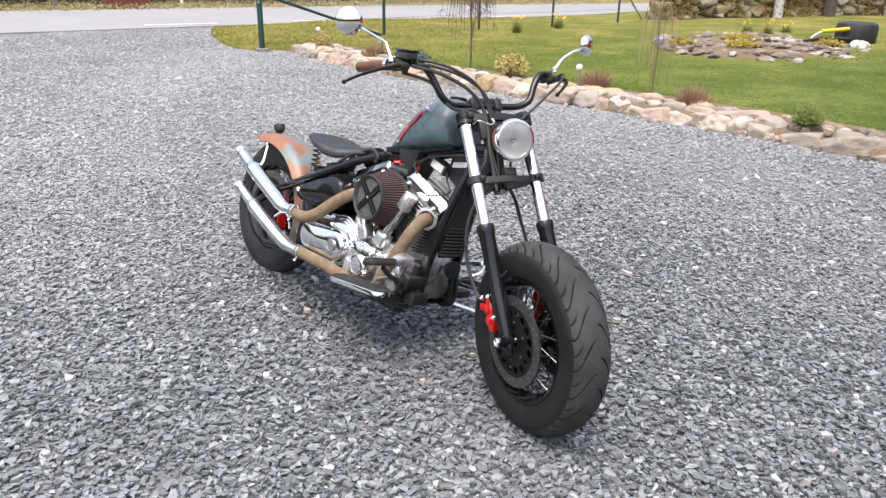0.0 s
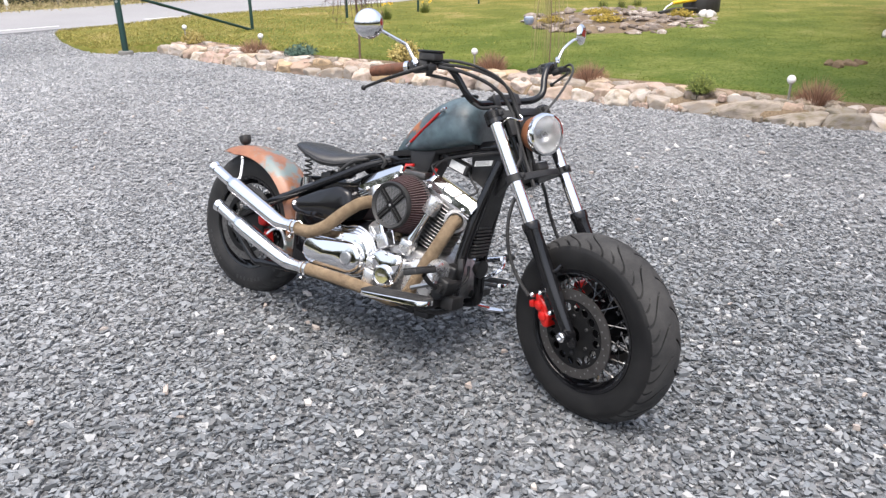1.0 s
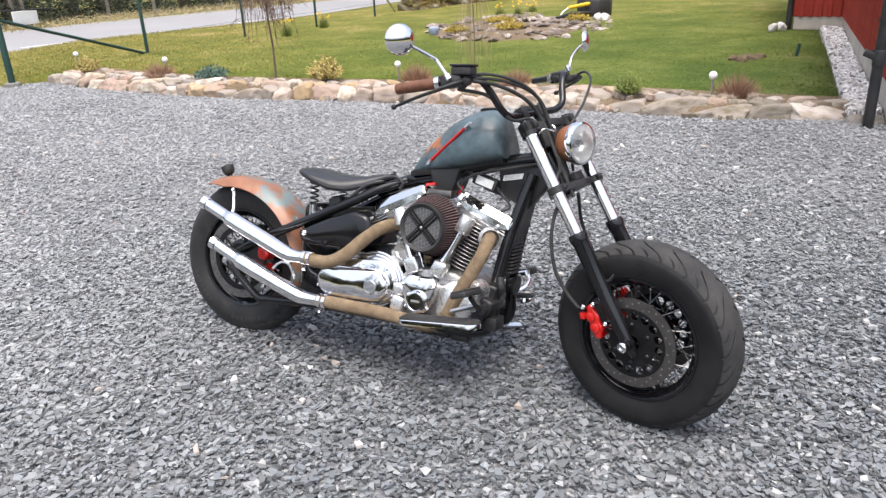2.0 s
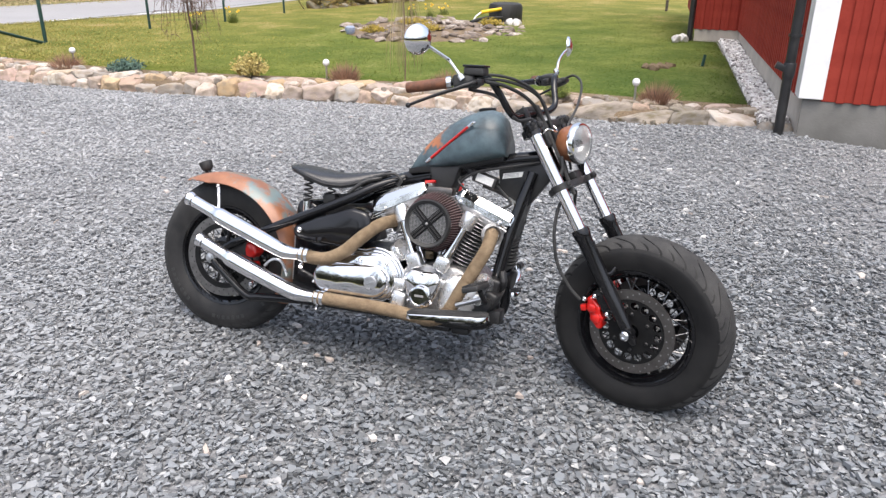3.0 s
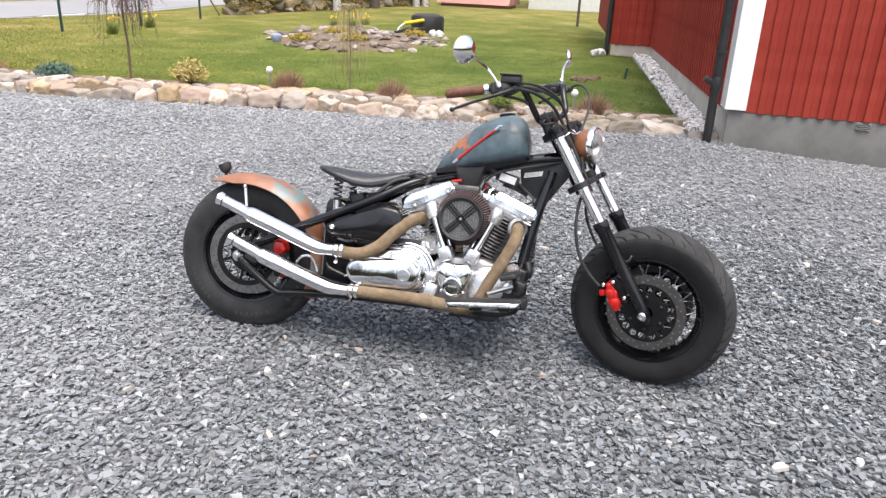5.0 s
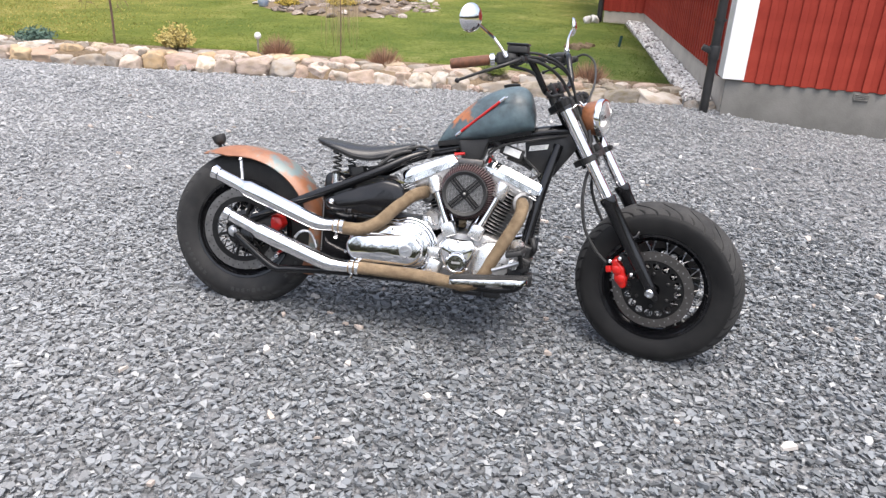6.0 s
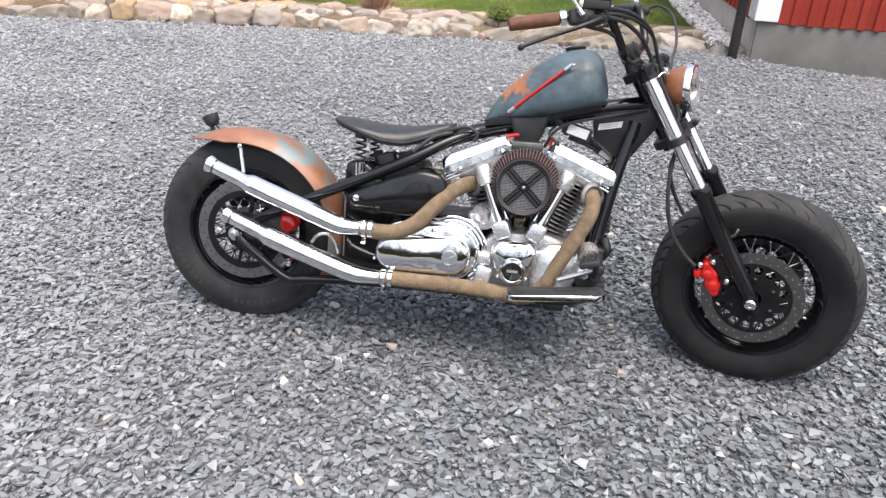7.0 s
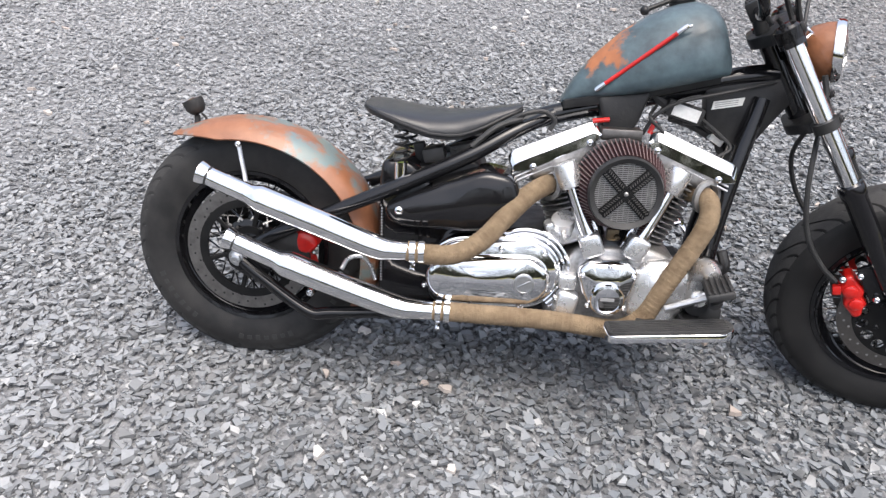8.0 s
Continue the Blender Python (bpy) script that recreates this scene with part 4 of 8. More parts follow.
clump("yellow_shrub", 0.72, 9.45, 0.10, 0.25, 0.33, YELLOWLEAF, 1500, "small yellow-leaved shrub among border stones", (0.014, 0.028), 1)
clump("yellow_shrub", -2.15, 12.25, 0.10, 0.20, 0.24, YELLOWLEAF, 800, "small yellow-leaved shrub among border stones", (0.014, 0.028), 2)
clump("dwarf_conifer", 3.20, 6.72, 0.10, 0.16, 0.25, BUSHGREEN, 4200, "round bright green dwarf conifer in the border", (0.006, 0.013), 3)
clump("juniper", -0.55, 10.55, 0.10, 0.26, 0.17, BLUEGREEN, 900, "low blue-green juniper in the border", (0.014, 0.03), 4)
for k, (x, y, r, h) in enumerate(((1.66, 8.78, 0.25, 0.28), (4.02, 6.12, 0.26, 0.28), (-1.20, 11.22, 0.28, 0.25), (2.50, 7.80, 0.25, 0.26))):
    clump("heather", x, y, 0.10, r, h, REDTWIG, 800, "dry red-brown heather clump in the border", seed=10 + k, spiky=True)


def garden_lamp(x, y, h):
    root = empty("garden_lamp", "small solar garden lamp with a white globe", "garden lamp", pose(x, y, 0.10), group="garden lamps")
    bm = B()
    tube(bm, [(0, 0, -0.05), (0, 0, h)], 0.011, 10)
    part("post", bm, ALLOY, root, "thin steel post")
    bm = B()
    bmesh.ops.create_uvsphere(bm, u_segments=20, v_segments=12, radius=0.040, matrix=Matrix.Translation((0, 0, h + 0.032)))
    part("globe", bm, GLOBE, root, "white globe")
    bm = B()
    lathe(bm, [(0.0, 0.014), (0.0, 0.024), (0.012, 0.026), (0.014, 0.0)], (0, 0, h - 0.006), (0, 0, 1), 14)
    part("collar", bm, ALLOY, root, "")
    return root


for x, y in ((3.80, 6.22), (1.46, 8.86), (-1.10, 11.28), (-2.35, 12.95)):
    garden_lamp(x, y, 0.20)


def weeping_tree(x, y, h, seed, spread, strands, label):
    """A grafted weeping tree: a straight stem, arching twigs hanging from its head."""
    rn = random.Random(seed)
    root = empty("weeping_tree", label, "tree", pose(x, y, 0.10))
    bm = B()
    tube(bm, spline([(0, 0, -0.05), (0.01, 0.01, h * 0.4), (-0.01, 0, h * 0.75), (0, 0, h)], 5), [0.015, 0.013, 0.012, 0.011], 10)
    part("trunk", bm, TWIG, root, "slim bare stem")
    bm = B()
    for i in range(strands):
        th = rn.uniform(0, 6.283)
        r = spread * rn.uniform(0.45, 1.0)
        d = Vector((math.cos(th), math.sin(th), 0))
        z1 = h + rn.uniform(0.04, 0.22)
        drop = rn.uniform(0.05, 0.55)
        path = spline([Vector((0, 0, h - 0.02)), d * r * 0.4 + Vector((0, 0, z1)), d * r * 0.85 + Vector((0, 0, z1 - 0.10)), d * r + Vector((rn.uniform(-0.05, 0.05), rn.uniform(-0.05, 0.05), h - drop))], 4)
        tube(bm, path, [0.006, 0.004, 0.003, 0.002], 4)
        for k in range(9):
            p = path[rn.randrange(4, len(path))]
            q = p + Vector((rn.uniform(-0.09, 0.09), rn.uniform(-0.09, 0.09), rn.uniform(-0.14, 0.02)))
            tube(bm, [p, q], [0.0028, 0.0015], 4)
    part("crown", bm, TWIG, root, "hanging reddish twigs", sharp=3)
    return root


weeping_tree(0.20, 10.10, 1.02, 2, 0.40, 72, "weeping tree with bare reddish hanging twigs")
root = empty("ornamental_grass", "tall thin yellowed weeping stems behind the border", "tree", pose(2.16, 8.20, 0.10))
bm = B()
rn = random.Random(8)
tube(bm, [(0, 0, -0.05), (0.01, 0, 0.5), (0, 0.01, 0.95)], [0.008, 0.006, 0.005], 8)
part("trunk", bm, TWIG, root, "thin stem")
bm = B()
for i in range(34):
    th = rn.uniform(0, 6.283)
    r = rn.uniform(0.06, 0.20)
    d_ = Vector((math.cos(th), math.sin(th), 0))
    tube(bm, spline([(0, 0, 0.92), d_ * r * 0.6 + Vector((0, 0, 1.0)), d_ * r + Vector((0, 0, 0.75)), d_ * r * 1.15 + Vector((0, 0, rn.uniform(0.1, 0.4)))], 4), [0.003, 0.0025, 0.002, 0.0015], 4)
part("crown", bm, DRYGRASS, root, "yellowed hanging stems", sharp=3)

# ---- fence along the lawn ----
fence = empty("fence", "green steel post fence with thin wire along the road", "fence", Matrix())
FP = [(-3.19, 12.45, 0.046, 1.04), (-1.38, 14.45, 0.030, 1.15), (0.45, 16.2, 0.025, 1.2), (2.10, 17.2, 0.025, 1.2), (3.90, 18.95, 0.025, 1.2)]
for k, (x, y, r, h) in enumerate(FP):
    bm = B()
    lathe(bm, [(-0.15, r), (h, r), (h + 0.01, r * 0.9), (h + 0.02, 0)], (x, y, 0.08), (0, 0, 1), 14)
    po = part("post", bm, GREENPOST, fence, "green coated steel post")
    if k == 0:
        bm = B()
        lathe(bm, [(-0.12, 0.12), (0.02, 0.11), (0.03, 0.09), (0.03, 0.04)], (x, y, 0.03), (0, 0, 1), 16)
        part("post_footing", bm, CONCRETE, po, "concrete footing")
        bm = B()
        tube(bm, [(x, y - 0.06, 0.90), (x, y + 0.02, 0.90)], 0.02, 8)
        tube(bm, [(x, y - 0.06, 0.78), (x, y + 0.02, 0.78)], 0.02, 8)
        part("hinge", bm, ALLOY, po, "galvanised hinge")
bm = B()
tube(bm, [(3.90, 18.95, 1.0), (4.75, 20.0, 0.1)], 0.022, 8)
part("strut", bm, ALLOY, fence, "galvanised strut")
for (xa, ya, _, _), (xb, yb, _, _) in zip(FP[1:], FP[2:]):
    for z in (0.35, 0.62, 0.90, 1.16):
        bm = B()
        tube(bm, [(xa, ya, z + 0.08), (xb, yb, z + 0.08)], 0.0022, 4)
        part("wire", bm, GREENPOST, fence, "thin fence wire")
gate = empty("gate", "green diagonal gate bar hanging from its post", "gate", Matrix())
bm = B()
tube(bm, [(-3.16, 12.48, 0.90), (-1.40, 14.38, 0.12)], 0.024, 12)
part("bar", bm, GREENPOST, gate, "green steel bar")
bm = B()
tube(bm, [(-3.16, 12.46, 1.02), (-2.9, 12.75, 1.01), (-2.55, 13.1, 0.99)], 0.012, 8)
part("top_rod", bm, SATIN, gate, "dark top rod")
bm = B()
box(bm, (0.40, 0.02, 0.19), pose(-2.88, 12.82, 0.90, 0, 0, 46), 0.008)
part("sign_plate", bm, WHITEWOOD, gate, "small white plate")

# ---- pond rockery ----
rn = random.Random(21)
PC = Vector((5.5, 13.9, 0))
SLATE = island_mat("pond_slate", [(0.0, (0.07, 0.06, 0.055)), (0.4, (0.15, 0.125, 0.105)), (0.7, (0.24, 0.20, 0.17)), (1.0, (0.40, 0.37, 0.34))], 0.8, (0.16, 0.12, 0.09), 6, 0.4, 30, per="object")
pond_st = [stone_mesh(40 + k, 0.5, 3) for k in range(6)]
bm = B()
lathe(bm, [(0.02, 2.1), (0.06, 1.7), (0.09, 1.0), (0.09, 0)], (PC.x, PC.y, 0.08), (0, 0, 1), 30)
bm.transform(Matrix.Translation(PC) @ pose(0, 0, 0, 0, 0, 62) @ Matrix.Diagonal((1.22, 0.92, 1, 1)) @ Matrix.Translation(-PC))
thing("pond_bed", bm, SOIL, "brown earth mound round a small garden pond", "pond", kind="structure")
for k in range(280):
    th = rn.uniform(0, 6.283)
    rr = rn.uniform(0.15, 1.0)
    p = PC + Matrix.Rotation(radians(62), 3, "Z") @ Vector((math.cos(th) * rr * 2.5, math.sin(th) * rr * 1.85, 0))
    s = rn.uniform(0.12, 0.32)
    put("pond_stone", rn.choice(pond_st), SLATE, pose(p.x, p.y, 0.14 + rn.uniform(0, 0.10) * (1.2 - rr), rn.uniform(-12, 12), rn.uniform(-12, 12), rn.uniform(0, 360)) @ Matrix.Diagonal((s, s * rn.uniform(0.5, 0.9), s * rn.uniform(0.6, 1.0), 1)),
        None, "flat brown-grey slate stone of the pond edge", "stone", "pond stones")
MOSS = island_mat("ochre_moss", [(0.0, (0.16, 0.12, 0.015)), (1.0, (0.30, 0.22, 0.04))], 0.95, None)
for k, (x, y, r) in enumerate(((5.3, 14.5, 0.38), (4.9, 13.2, 0.34), (6.6, 13.7, 0.30), (3.9, 13.3, 0.25))):
    clump("moss_cushion", x, y, 0.14, r, 0.16, MOSS, 900, "ochre moss cushion beside the pond", (0.015, 0.035), 50 + k)
for k, (x, y) in enumerate(((6.05, 16.2), (6.45, 16.1), (6.95, 16.4), (1.2, 15.6), (2.2, 16.9))):
    cl = clump("daffodil_clump", x, y, 0.10, 0.16, 0.30, BUSHGREEN, 260, "green leaves with yellow spring flowers", (0.02, 0.05), 60 + k, True)
    bm = B()
    for j in range(5):
        p = (rn.uniform(-0.14, 0.14), rn.uniform(-0.14, 0.14), rn.uniform(0.22, 0.34))
        lathe(bm, [(0, 0.007), (0.006, 0.026), (0.011, 0.010), (0.026, 0.014)], p, (rn.uniform(-0.5, 0.5), -0.7, 0.5), 7)
    tagged(part("flowers", bm, YELLOW, cl, "yellow flowers"), kind="stuff")
tub = empty("pond_tub", "black plastic tub with a yellow spout at the pond", "tub", pose(7.42, 14.45, 0.12, 0, 0, 30) @ Matrix.Diagonal((0.80, 0.80, 0.80, 1)))
bm = B()
lathe(bm, [(0, 0), (0, 0.38), (0.03, 0.42), (0.10, 0.435), (0.42, 0.44), (0.50, 0.41), (0.53, 0.34), (0.51, 0.30), (0.51, 0)], (0, 0, 0), (0, 0, 1), 48, wave=lambda k, h: 0.012 if k % 3 == 0 and 0.05 < h < 0.45 else 0)
part("tub", bm, PLASTIC, tub, "black plastic tub")
bm = B()
tube(bm, [(-0.35, -0.1, 0.40), (-1.0, 0.18, 0.33)], 0.045, 12)
part("spout", bm, YELLOW, tub, "yellow plastic pipe")
bm = B()
tube(bm, spline([(-1.0, 0.18, 0.33), (-1.18, 0.25, 0.22), (-1.25, 0.3, 0.02)], 5), 0.02, 8)
part("hose", bm, WHITEWOOD, tub, "white hose end")
bm = B()
tube(bm, spline([(0.45, 0.05, 0.42), (0.56, 0.05, 0.34), (0.55, 0.05, 0.18), (0.42, 0.05, 0.12)], 5), 0.022, 8)
part("tub_handle", bm, PLASTIC, tub, "black handle")
for k in range(6):
    s = rn.uniform(0.12, 0.22)
    put("white_stone", STONES[k], PALESTONE, pose(7.12 + rn.uniform(-0.3, 0.35), 13.62 + rn.uniform(-0.15, 0.2), 0.20, 0, 0, rn.uniform(0, 180)) @ Matrix.Diagonal((s, s, s * 0.9, 1)), None, "white stone below the tub", "stone", "white stones")
bm = B()
lathe(bm, [(0, 0), (0, 0.07), (0.07, 0.10), (0.12, 0.09), (0.14, 0.06), (0.14, 0)], (3.62, 13.75, 0.12), (0, 0, 1), 20)
thing("blue_pot", bm, BLUEPOT, "small blue glazed pot among pond stones", "pot")
bm = B()
tube(bm, spline([(6.2, 13.8, 0.24), (6.7, 14.1, 0.28), (7.2, 14.2, 0.26), (7.6, 14.7, 0.22)], 6), 0.03, 8)
thing("pond_hose", bm, PLASTIC, "black corrugated hose lying on the pond edge", "hose")
bm = B()
lathe(bm, [(-0.05, 0.035), (0.78, 0.035), (0.80, 0.05), (0.86, 0.05), (0.88, 0.0)], (12.12, 14.6, 0.18), (0, 0, 1), 10)
thing("lawn_post", bm, BARK, "short dark post standing in the far lawn", "post")
# mole hill and peg in the lawn near the house
for k in range(9):
    put("clod", BLOCKS[k], SOIL, pose(5.68 + rn.uniform(-0.2, 0.2), 7.86 + rn.uniform(-0.1, 0.1), 0.145, rn.uniform(-20, 20), 0, rn.uniform(0, 180)) @ Matrix.Diagonal((rn.uniform(0.08, 0.18), rn.uniform(0.08, 0.15), rn.uniform(0.07, 0.14), 1)), None, "brown earth clod in the lawn", "earth clod", "earth clods")
bm = B()
tube(bm, [(6.24, 7.70, 0.08), (6.28, 7.70, 0.30)], 0.020, 8)
thing("ground_peg", bm, GREENPOST, "short green peg standing in the lawn", "peg")

# ---- old stone wall, birches, trees ----
rn = random.Random(31)
wall_st = [stone_mesh(70 + k, 0.75, 3) for k in range(7)]
WA, WB = Vector((4.9, 19.95, 0)), Vector((12.9, 23.1, 0))
wl = (WB - WA).length
wd_ = (WB - WA).normalized()
stonewall = empty("stone_wall", "old dry stone wall grown with ochre moss", "stone wall", Matrix())
for row, (z, hh) in enumerate(((0.18, 0.30), (0.38, 0.28), (0.57, 0.26), (0.74, 0.24), (0.88, 0.20))):
    d = rn.uniform(0, 0.2)
    while d < wl:
        w = rn.uniform(0.22, 0.55)
        p = WA + wd_ * (d + w / 2) + Vector((0, rn.uniform(-0.08, 0.08), 0))
        put("stone", rn.choice(wall_st), MOSSY, pose(p.x, p.y, z + rn.uniform(-0.05, 0.08), rn.uniform(-22, 22), rn.uniform(-22, 22), math.degrees(math.atan2(wd_.y, wd_.x)) + rn.uniform(-25, 25)) @ Matrix.Diagonal((w * 1.25, 0.80 - row * 0.08, hh * rn.uniform(1.3, 2.0), 1)), stonewall)
        d += w * 0.95

# moss and grass growing over the wall
rn = random.Random(33)
WALLMOSS = island_mat("wall_moss", [(0.0, (0.13, 0.085, 0.02)), (0.5, (0.20, 0.13, 0.035)), (0.8, (0.15, 0.15, 0.03)), (1.0, (0.28, 0.20, 0.09))], 0.95, None)
vs, fs = [], []
while len(fs) < 11000:
    d = rn.uniform(0, wl)
    if noise.noise((d * 0.9, 3.1, 0)) + rn.uniform(-0.2, 0.2) < -0.05:
        continue
    drop = rn.uniform(0, 1) ** 2.6
    p = WA + wd_ * d + Vector((-wd_.y, wd_.x, 0)) * (rn.uniform(-0.28, 0.28) * (1 - drop) - 0.34 * drop) + Vector((0, 0, 1.0 - 0.8 * drop + 0.06 * noise.noise((d * 2, 0, 1))))
    u = Vector((rn.gauss(0, 1), rn.gauss(0, 1), rn.gauss(0, 0.6))).normalized() * rn.uniform(0.02, 0.05)
    v = u.orthogonal().normalized() * rn.uniform(0.01, 0.025)
    k = len(vs)
    vs += [p - u, p + v, p + u, p - v]
    fs.append((k, k + 1, k + 2, k + 3))
me = bpy.data.meshes.new("moss")
me.from_pydata([tuple(v) for v in vs], [], fs)
me.materials.append(WALLMOSS)
ob = new("moss", me)
ob.parent = stonewall
tagged(ob, "ochre moss on the stones", kind="stuff")


def trunk_tree(name, x, y, r, h, material, label, seed):
    rn = random.Random(seed)
    root = empty(name, label, "tree", pose(x, y, 0.0))
    bm = B()
    lean = rn.uniform(-0.4, 0.4)
    tube(bm, spline([(0, 0, -0.1), (0.02, 0, 0.3), (lean * 0.3, 0, h * 0.4), (lean, 0, h)], 6), [r * 1.5, r, r * 0.8, r * 0.25], 12)
    part("trunk", bm, material, root)
    bm = B()
    for i in range(26):
        z = h * rn.uniform(0.35, 0.98)
        th = rn.uniform(0, 6.283)
        ln = (h - z) * 0.35 + 0.5
        d = Vector((math.cos(th), math.sin(th), 0))
        b = Vector((lean * z / h, 0, z))
        path = spline([b, b + d * ln * 0.5 + Vector((0, 0, ln * 0.4)), b + d * ln + Vector((0, 0, ln * 0.35))], 4)
        tube(bm, path, [0.035, 0.018, 0.006], 5)
        for k in range(6):
            p = path[rn.randrange(3, len(path))]
            tube(bm, [p, p + Vector((rn.uniform(-0.5, 0.5), rn.uniform(-0.5, 0.5), rn.uniform(-0.5, 0.3)))], [0.007, 0.003], 4)
    part("crown", bm, TWIG, root, "bare spring branches", sharp=3)
    return root


for k, (x, y, r, material, lab) in enumerate(((8.5, 20.85, 0.12, BIRCH, "white-barked birch"), (10.15, 21.5, 0.16, BARK, "grey-brown bare tree"), (12.2, 22.3, 0.115, BIRCH, "white-barked birch"), (12.65, 22.45, 0.12, BIRCH, "white-barked birch"))):
    trunk_tree("birch" if material is BIRCH else "tree", x, y, r, 9.0, material, lab + " by the stone wall", 80 + k)


def conifer_meshes(seed):
    rn = random.Random(seed)
    bm = B()
    tube(bm, [(0, 0, -0.1), (0, 0, 4), (0, 0, 11)], [0.17, 0.12, 0.02], 8)
    vs, fs = [], []
    for i in range(950):
        z = rn.uniform(0.10, 1) ** 1.5 * 10.5
        ln = (11.2 - z) * 0.20 * rn.uniform(0.5, 1.1) + 0.15
        th = rn.uniform(0, 6.283)
        d = Vector((math.cos(th), math.sin(th), 0))
        s = Vector((-d.y, d.x, 0))
        for k in range(4):
            t0 = rn.uniform(0.15, 1.0)
            c = d * ln * t0 + s * rn.uniform(-0.12, 0.12) + Vector((0, 0, z - ln * t0 * 0.4 + rn.uniform(-0.12, 0.12)))
            e = (d + s * rn.uniform(-0.8, 0.8) + Vector((0, 0, rn.uniform(-0.8, 0.1)))) * rn.uniform(0.09, 0.18)
            w = e.orthogonal().normalized() * rn.uniform(0.012, 0.03)
            j = len(vs)
            vs += [c, c + e * 0.6 + w, c + e, c + e * 0.6 - w]
            fs.append((j, j + 1, j + 2, j + 3))
    me = bpy.data.meshes.new("needles")
    me.from_pydata([tuple(v) for v in vs], [], fs)
    me.materials.append(NEEDLE)
    return bm, me


proto = []
for k in range(3):
    bm, me = conifer_meshes(90 + k)
    root = empty("spruce", "dark green spruce of the wood beyond the road", "tree", pose(-13 + 5 * k, (23.6, 27.6, 30.8)[k], 0), group="spruce wood")
    part("trunk", bm, BARK, root)
    ob = new("needles", me)
    ob.parent = root
    proto.append(root)
rn = random.Random(77)
fe = np.array(FAR_EDGE)


def far_y(x):
    return float(np.interp(x, fe[:, 0], fe[:, 1]))


for k in range(60):
    base_x = -24 + 54 * (k / 59) + rn.uniform(-0.6, 0.6)
    base_y = far_y(base_x) + rn.uniform(3.2, 9)
    if abs(base_x + 10.2) < 1.6:
        base_y += 2.5
    s = rn.uniform(0.75, 1.3)
    ob = copy_thing(proto[k % 3], pose(base_x, base_y, -0.05, 0, 0, rn.uniform(0, 360)) @ Matrix.Diagonal((s, s, s, 1)))
for k in range(96):
    a = radians(186 + 150 * k / 95 + rn.uniform(-1, 1))
    r = rn.uniform(24, 32)
    s = rn.uniform(0.55, 1.0)
    copy_thing(proto[k % 3], pose(r * math.cos(a), r * math.sin(a), -0.05, 0, 0, rn.uniform(0, 360)) @ Matrix.Diagonal((s, s, s, 1)))
slim = trunk_tree("tree", -5.2, far_y(-5.2) + 2.2, 0.06, 8.0, mat("grey_bark", (0.20, 0.18, 0.155), 0.95, 0, (0.11, 0.10, 0.085), 9, 0.5, 30), "slim grey trunk at the wood's edge", 95)
for k in range(15):
    x = -16 + 2.2 * k + rn.uniform(-0.8, 0.8)
    if abs(x + 10.0) > 1.4:
        copy_thing(slim, pose(x, far_y(x) + rn.uniform(1.8, 3.2), -0.05, 0, 0, rn.uniform(0, 360)))

# undergrowth and far woods around
def woods(name, label, pts, seed, hmin, hmax, per, size, material):
    rn = random.Random(seed)
    vs, fs = [], []
    for x, y in pts:
        for i in range(per):
            c = Vector((x + rn.uniform(-1.4, 1.4), y + rn.uniform(-1.4, 1.4), rn.uniform(0, 1) ** 1.2 * rn.uniform(hmin, hmax)))
            u = Vector((rn.gauss(0, 1), rn.gauss(0, 1), rn.gauss(0, 1))).normalized() * size * rn.uniform(0.5, 1.3)
            v = u.orthogonal().normalized() * size * 0.5
            k = len(vs)
            vs += [c - u, c + v, c + u, c - v]
            fs.append((k, k + 1, k + 2, k + 3))
    me = bpy.data.meshes.new(name)
    me.from_pydata([tuple(v) for v in vs], [], fs)
    me.materials.append(material)
    return tagged(new(name, me), label, "woods", kind="stuff")


line = [(x, far_y(x) + o) for x in np.arange(-26, 34, 1.6) for o in (4.0, 6.5)]
woods("undergrowth", "dark undergrowth below the spruces", line, 3, 0.4, 2.2, 600, 0.055, NEEDLE)
far = [(60 * math.cos(a), 60 * math.sin(a)) for a in np.arange(0.75, 2 * math.pi + 0.2, 0.030) if not 0.9 < a < 1.9]
woods("far_woods", "far dark woods round the fields", far, 4, 5, 10, 240, 0.5, NEEDLE)
hedge = [(33 * math.cos(a), 33 * math.sin(a)) for a in np.arange(radians(180), radians(340), 0.05)]
woods("wood_edge", "dark undergrowth of the wood round the drive", hedge, 5, 2.0, 6.5, 900, 0.20, NEEDLE)
verge = [(x, far_y(x) + o) for x in np.arange(-22, 16, 0.7) for o in (1.0, 2.3)]
woods("verge_grass", "dry pale grass on the road verge", verge, 6, 0.02, 0.20, 300, 0.028, DRYGRASS)

# things beyond the road
shed = empty("roadside_shed", "small red-brown wooden shed across the road", "shed", pose(-10.0, 23.1, 0, 0, 0, 27))
bm = B()
box(bm, (1.3, 1.4, 2.4), pose(0, 0, 1.2), 0.02)
DUSTRED = mat("weathered_red_boards", (0.20, 0.055, 0.042), 0.8, 0, (0.15, 0.042, 0.034), 5, 0.3, 20)
part("shell", bm, DUSTRED, shed, "")
bm = B()
box(bm, (1.6, 1.7, 0.1), pose(0, 0, 2.45, 6, 0, 0), 0.02)
part("roof", bm, ROOFSHEET, shed, "")
bm = B()
for k in range(10):
    box(bm, (0.05, 0.02, 2.35), pose(-0.60 + k * 0.133, -0.71, 1.2))
part("battens", bm, DUSTRED, shed, "")
mk = empty("marker_post", "white roadside marker post with yellow top", "marker post", pose(-8.45, 23.45, 0))
bm = B()
box(bm, (0.09, 0.05, 0.42), pose(0, 0, 0.18, 0, -6, 0), 0.01)
part("post", bm, WHITEWOOD, mk, "white lower half")
bm = B()
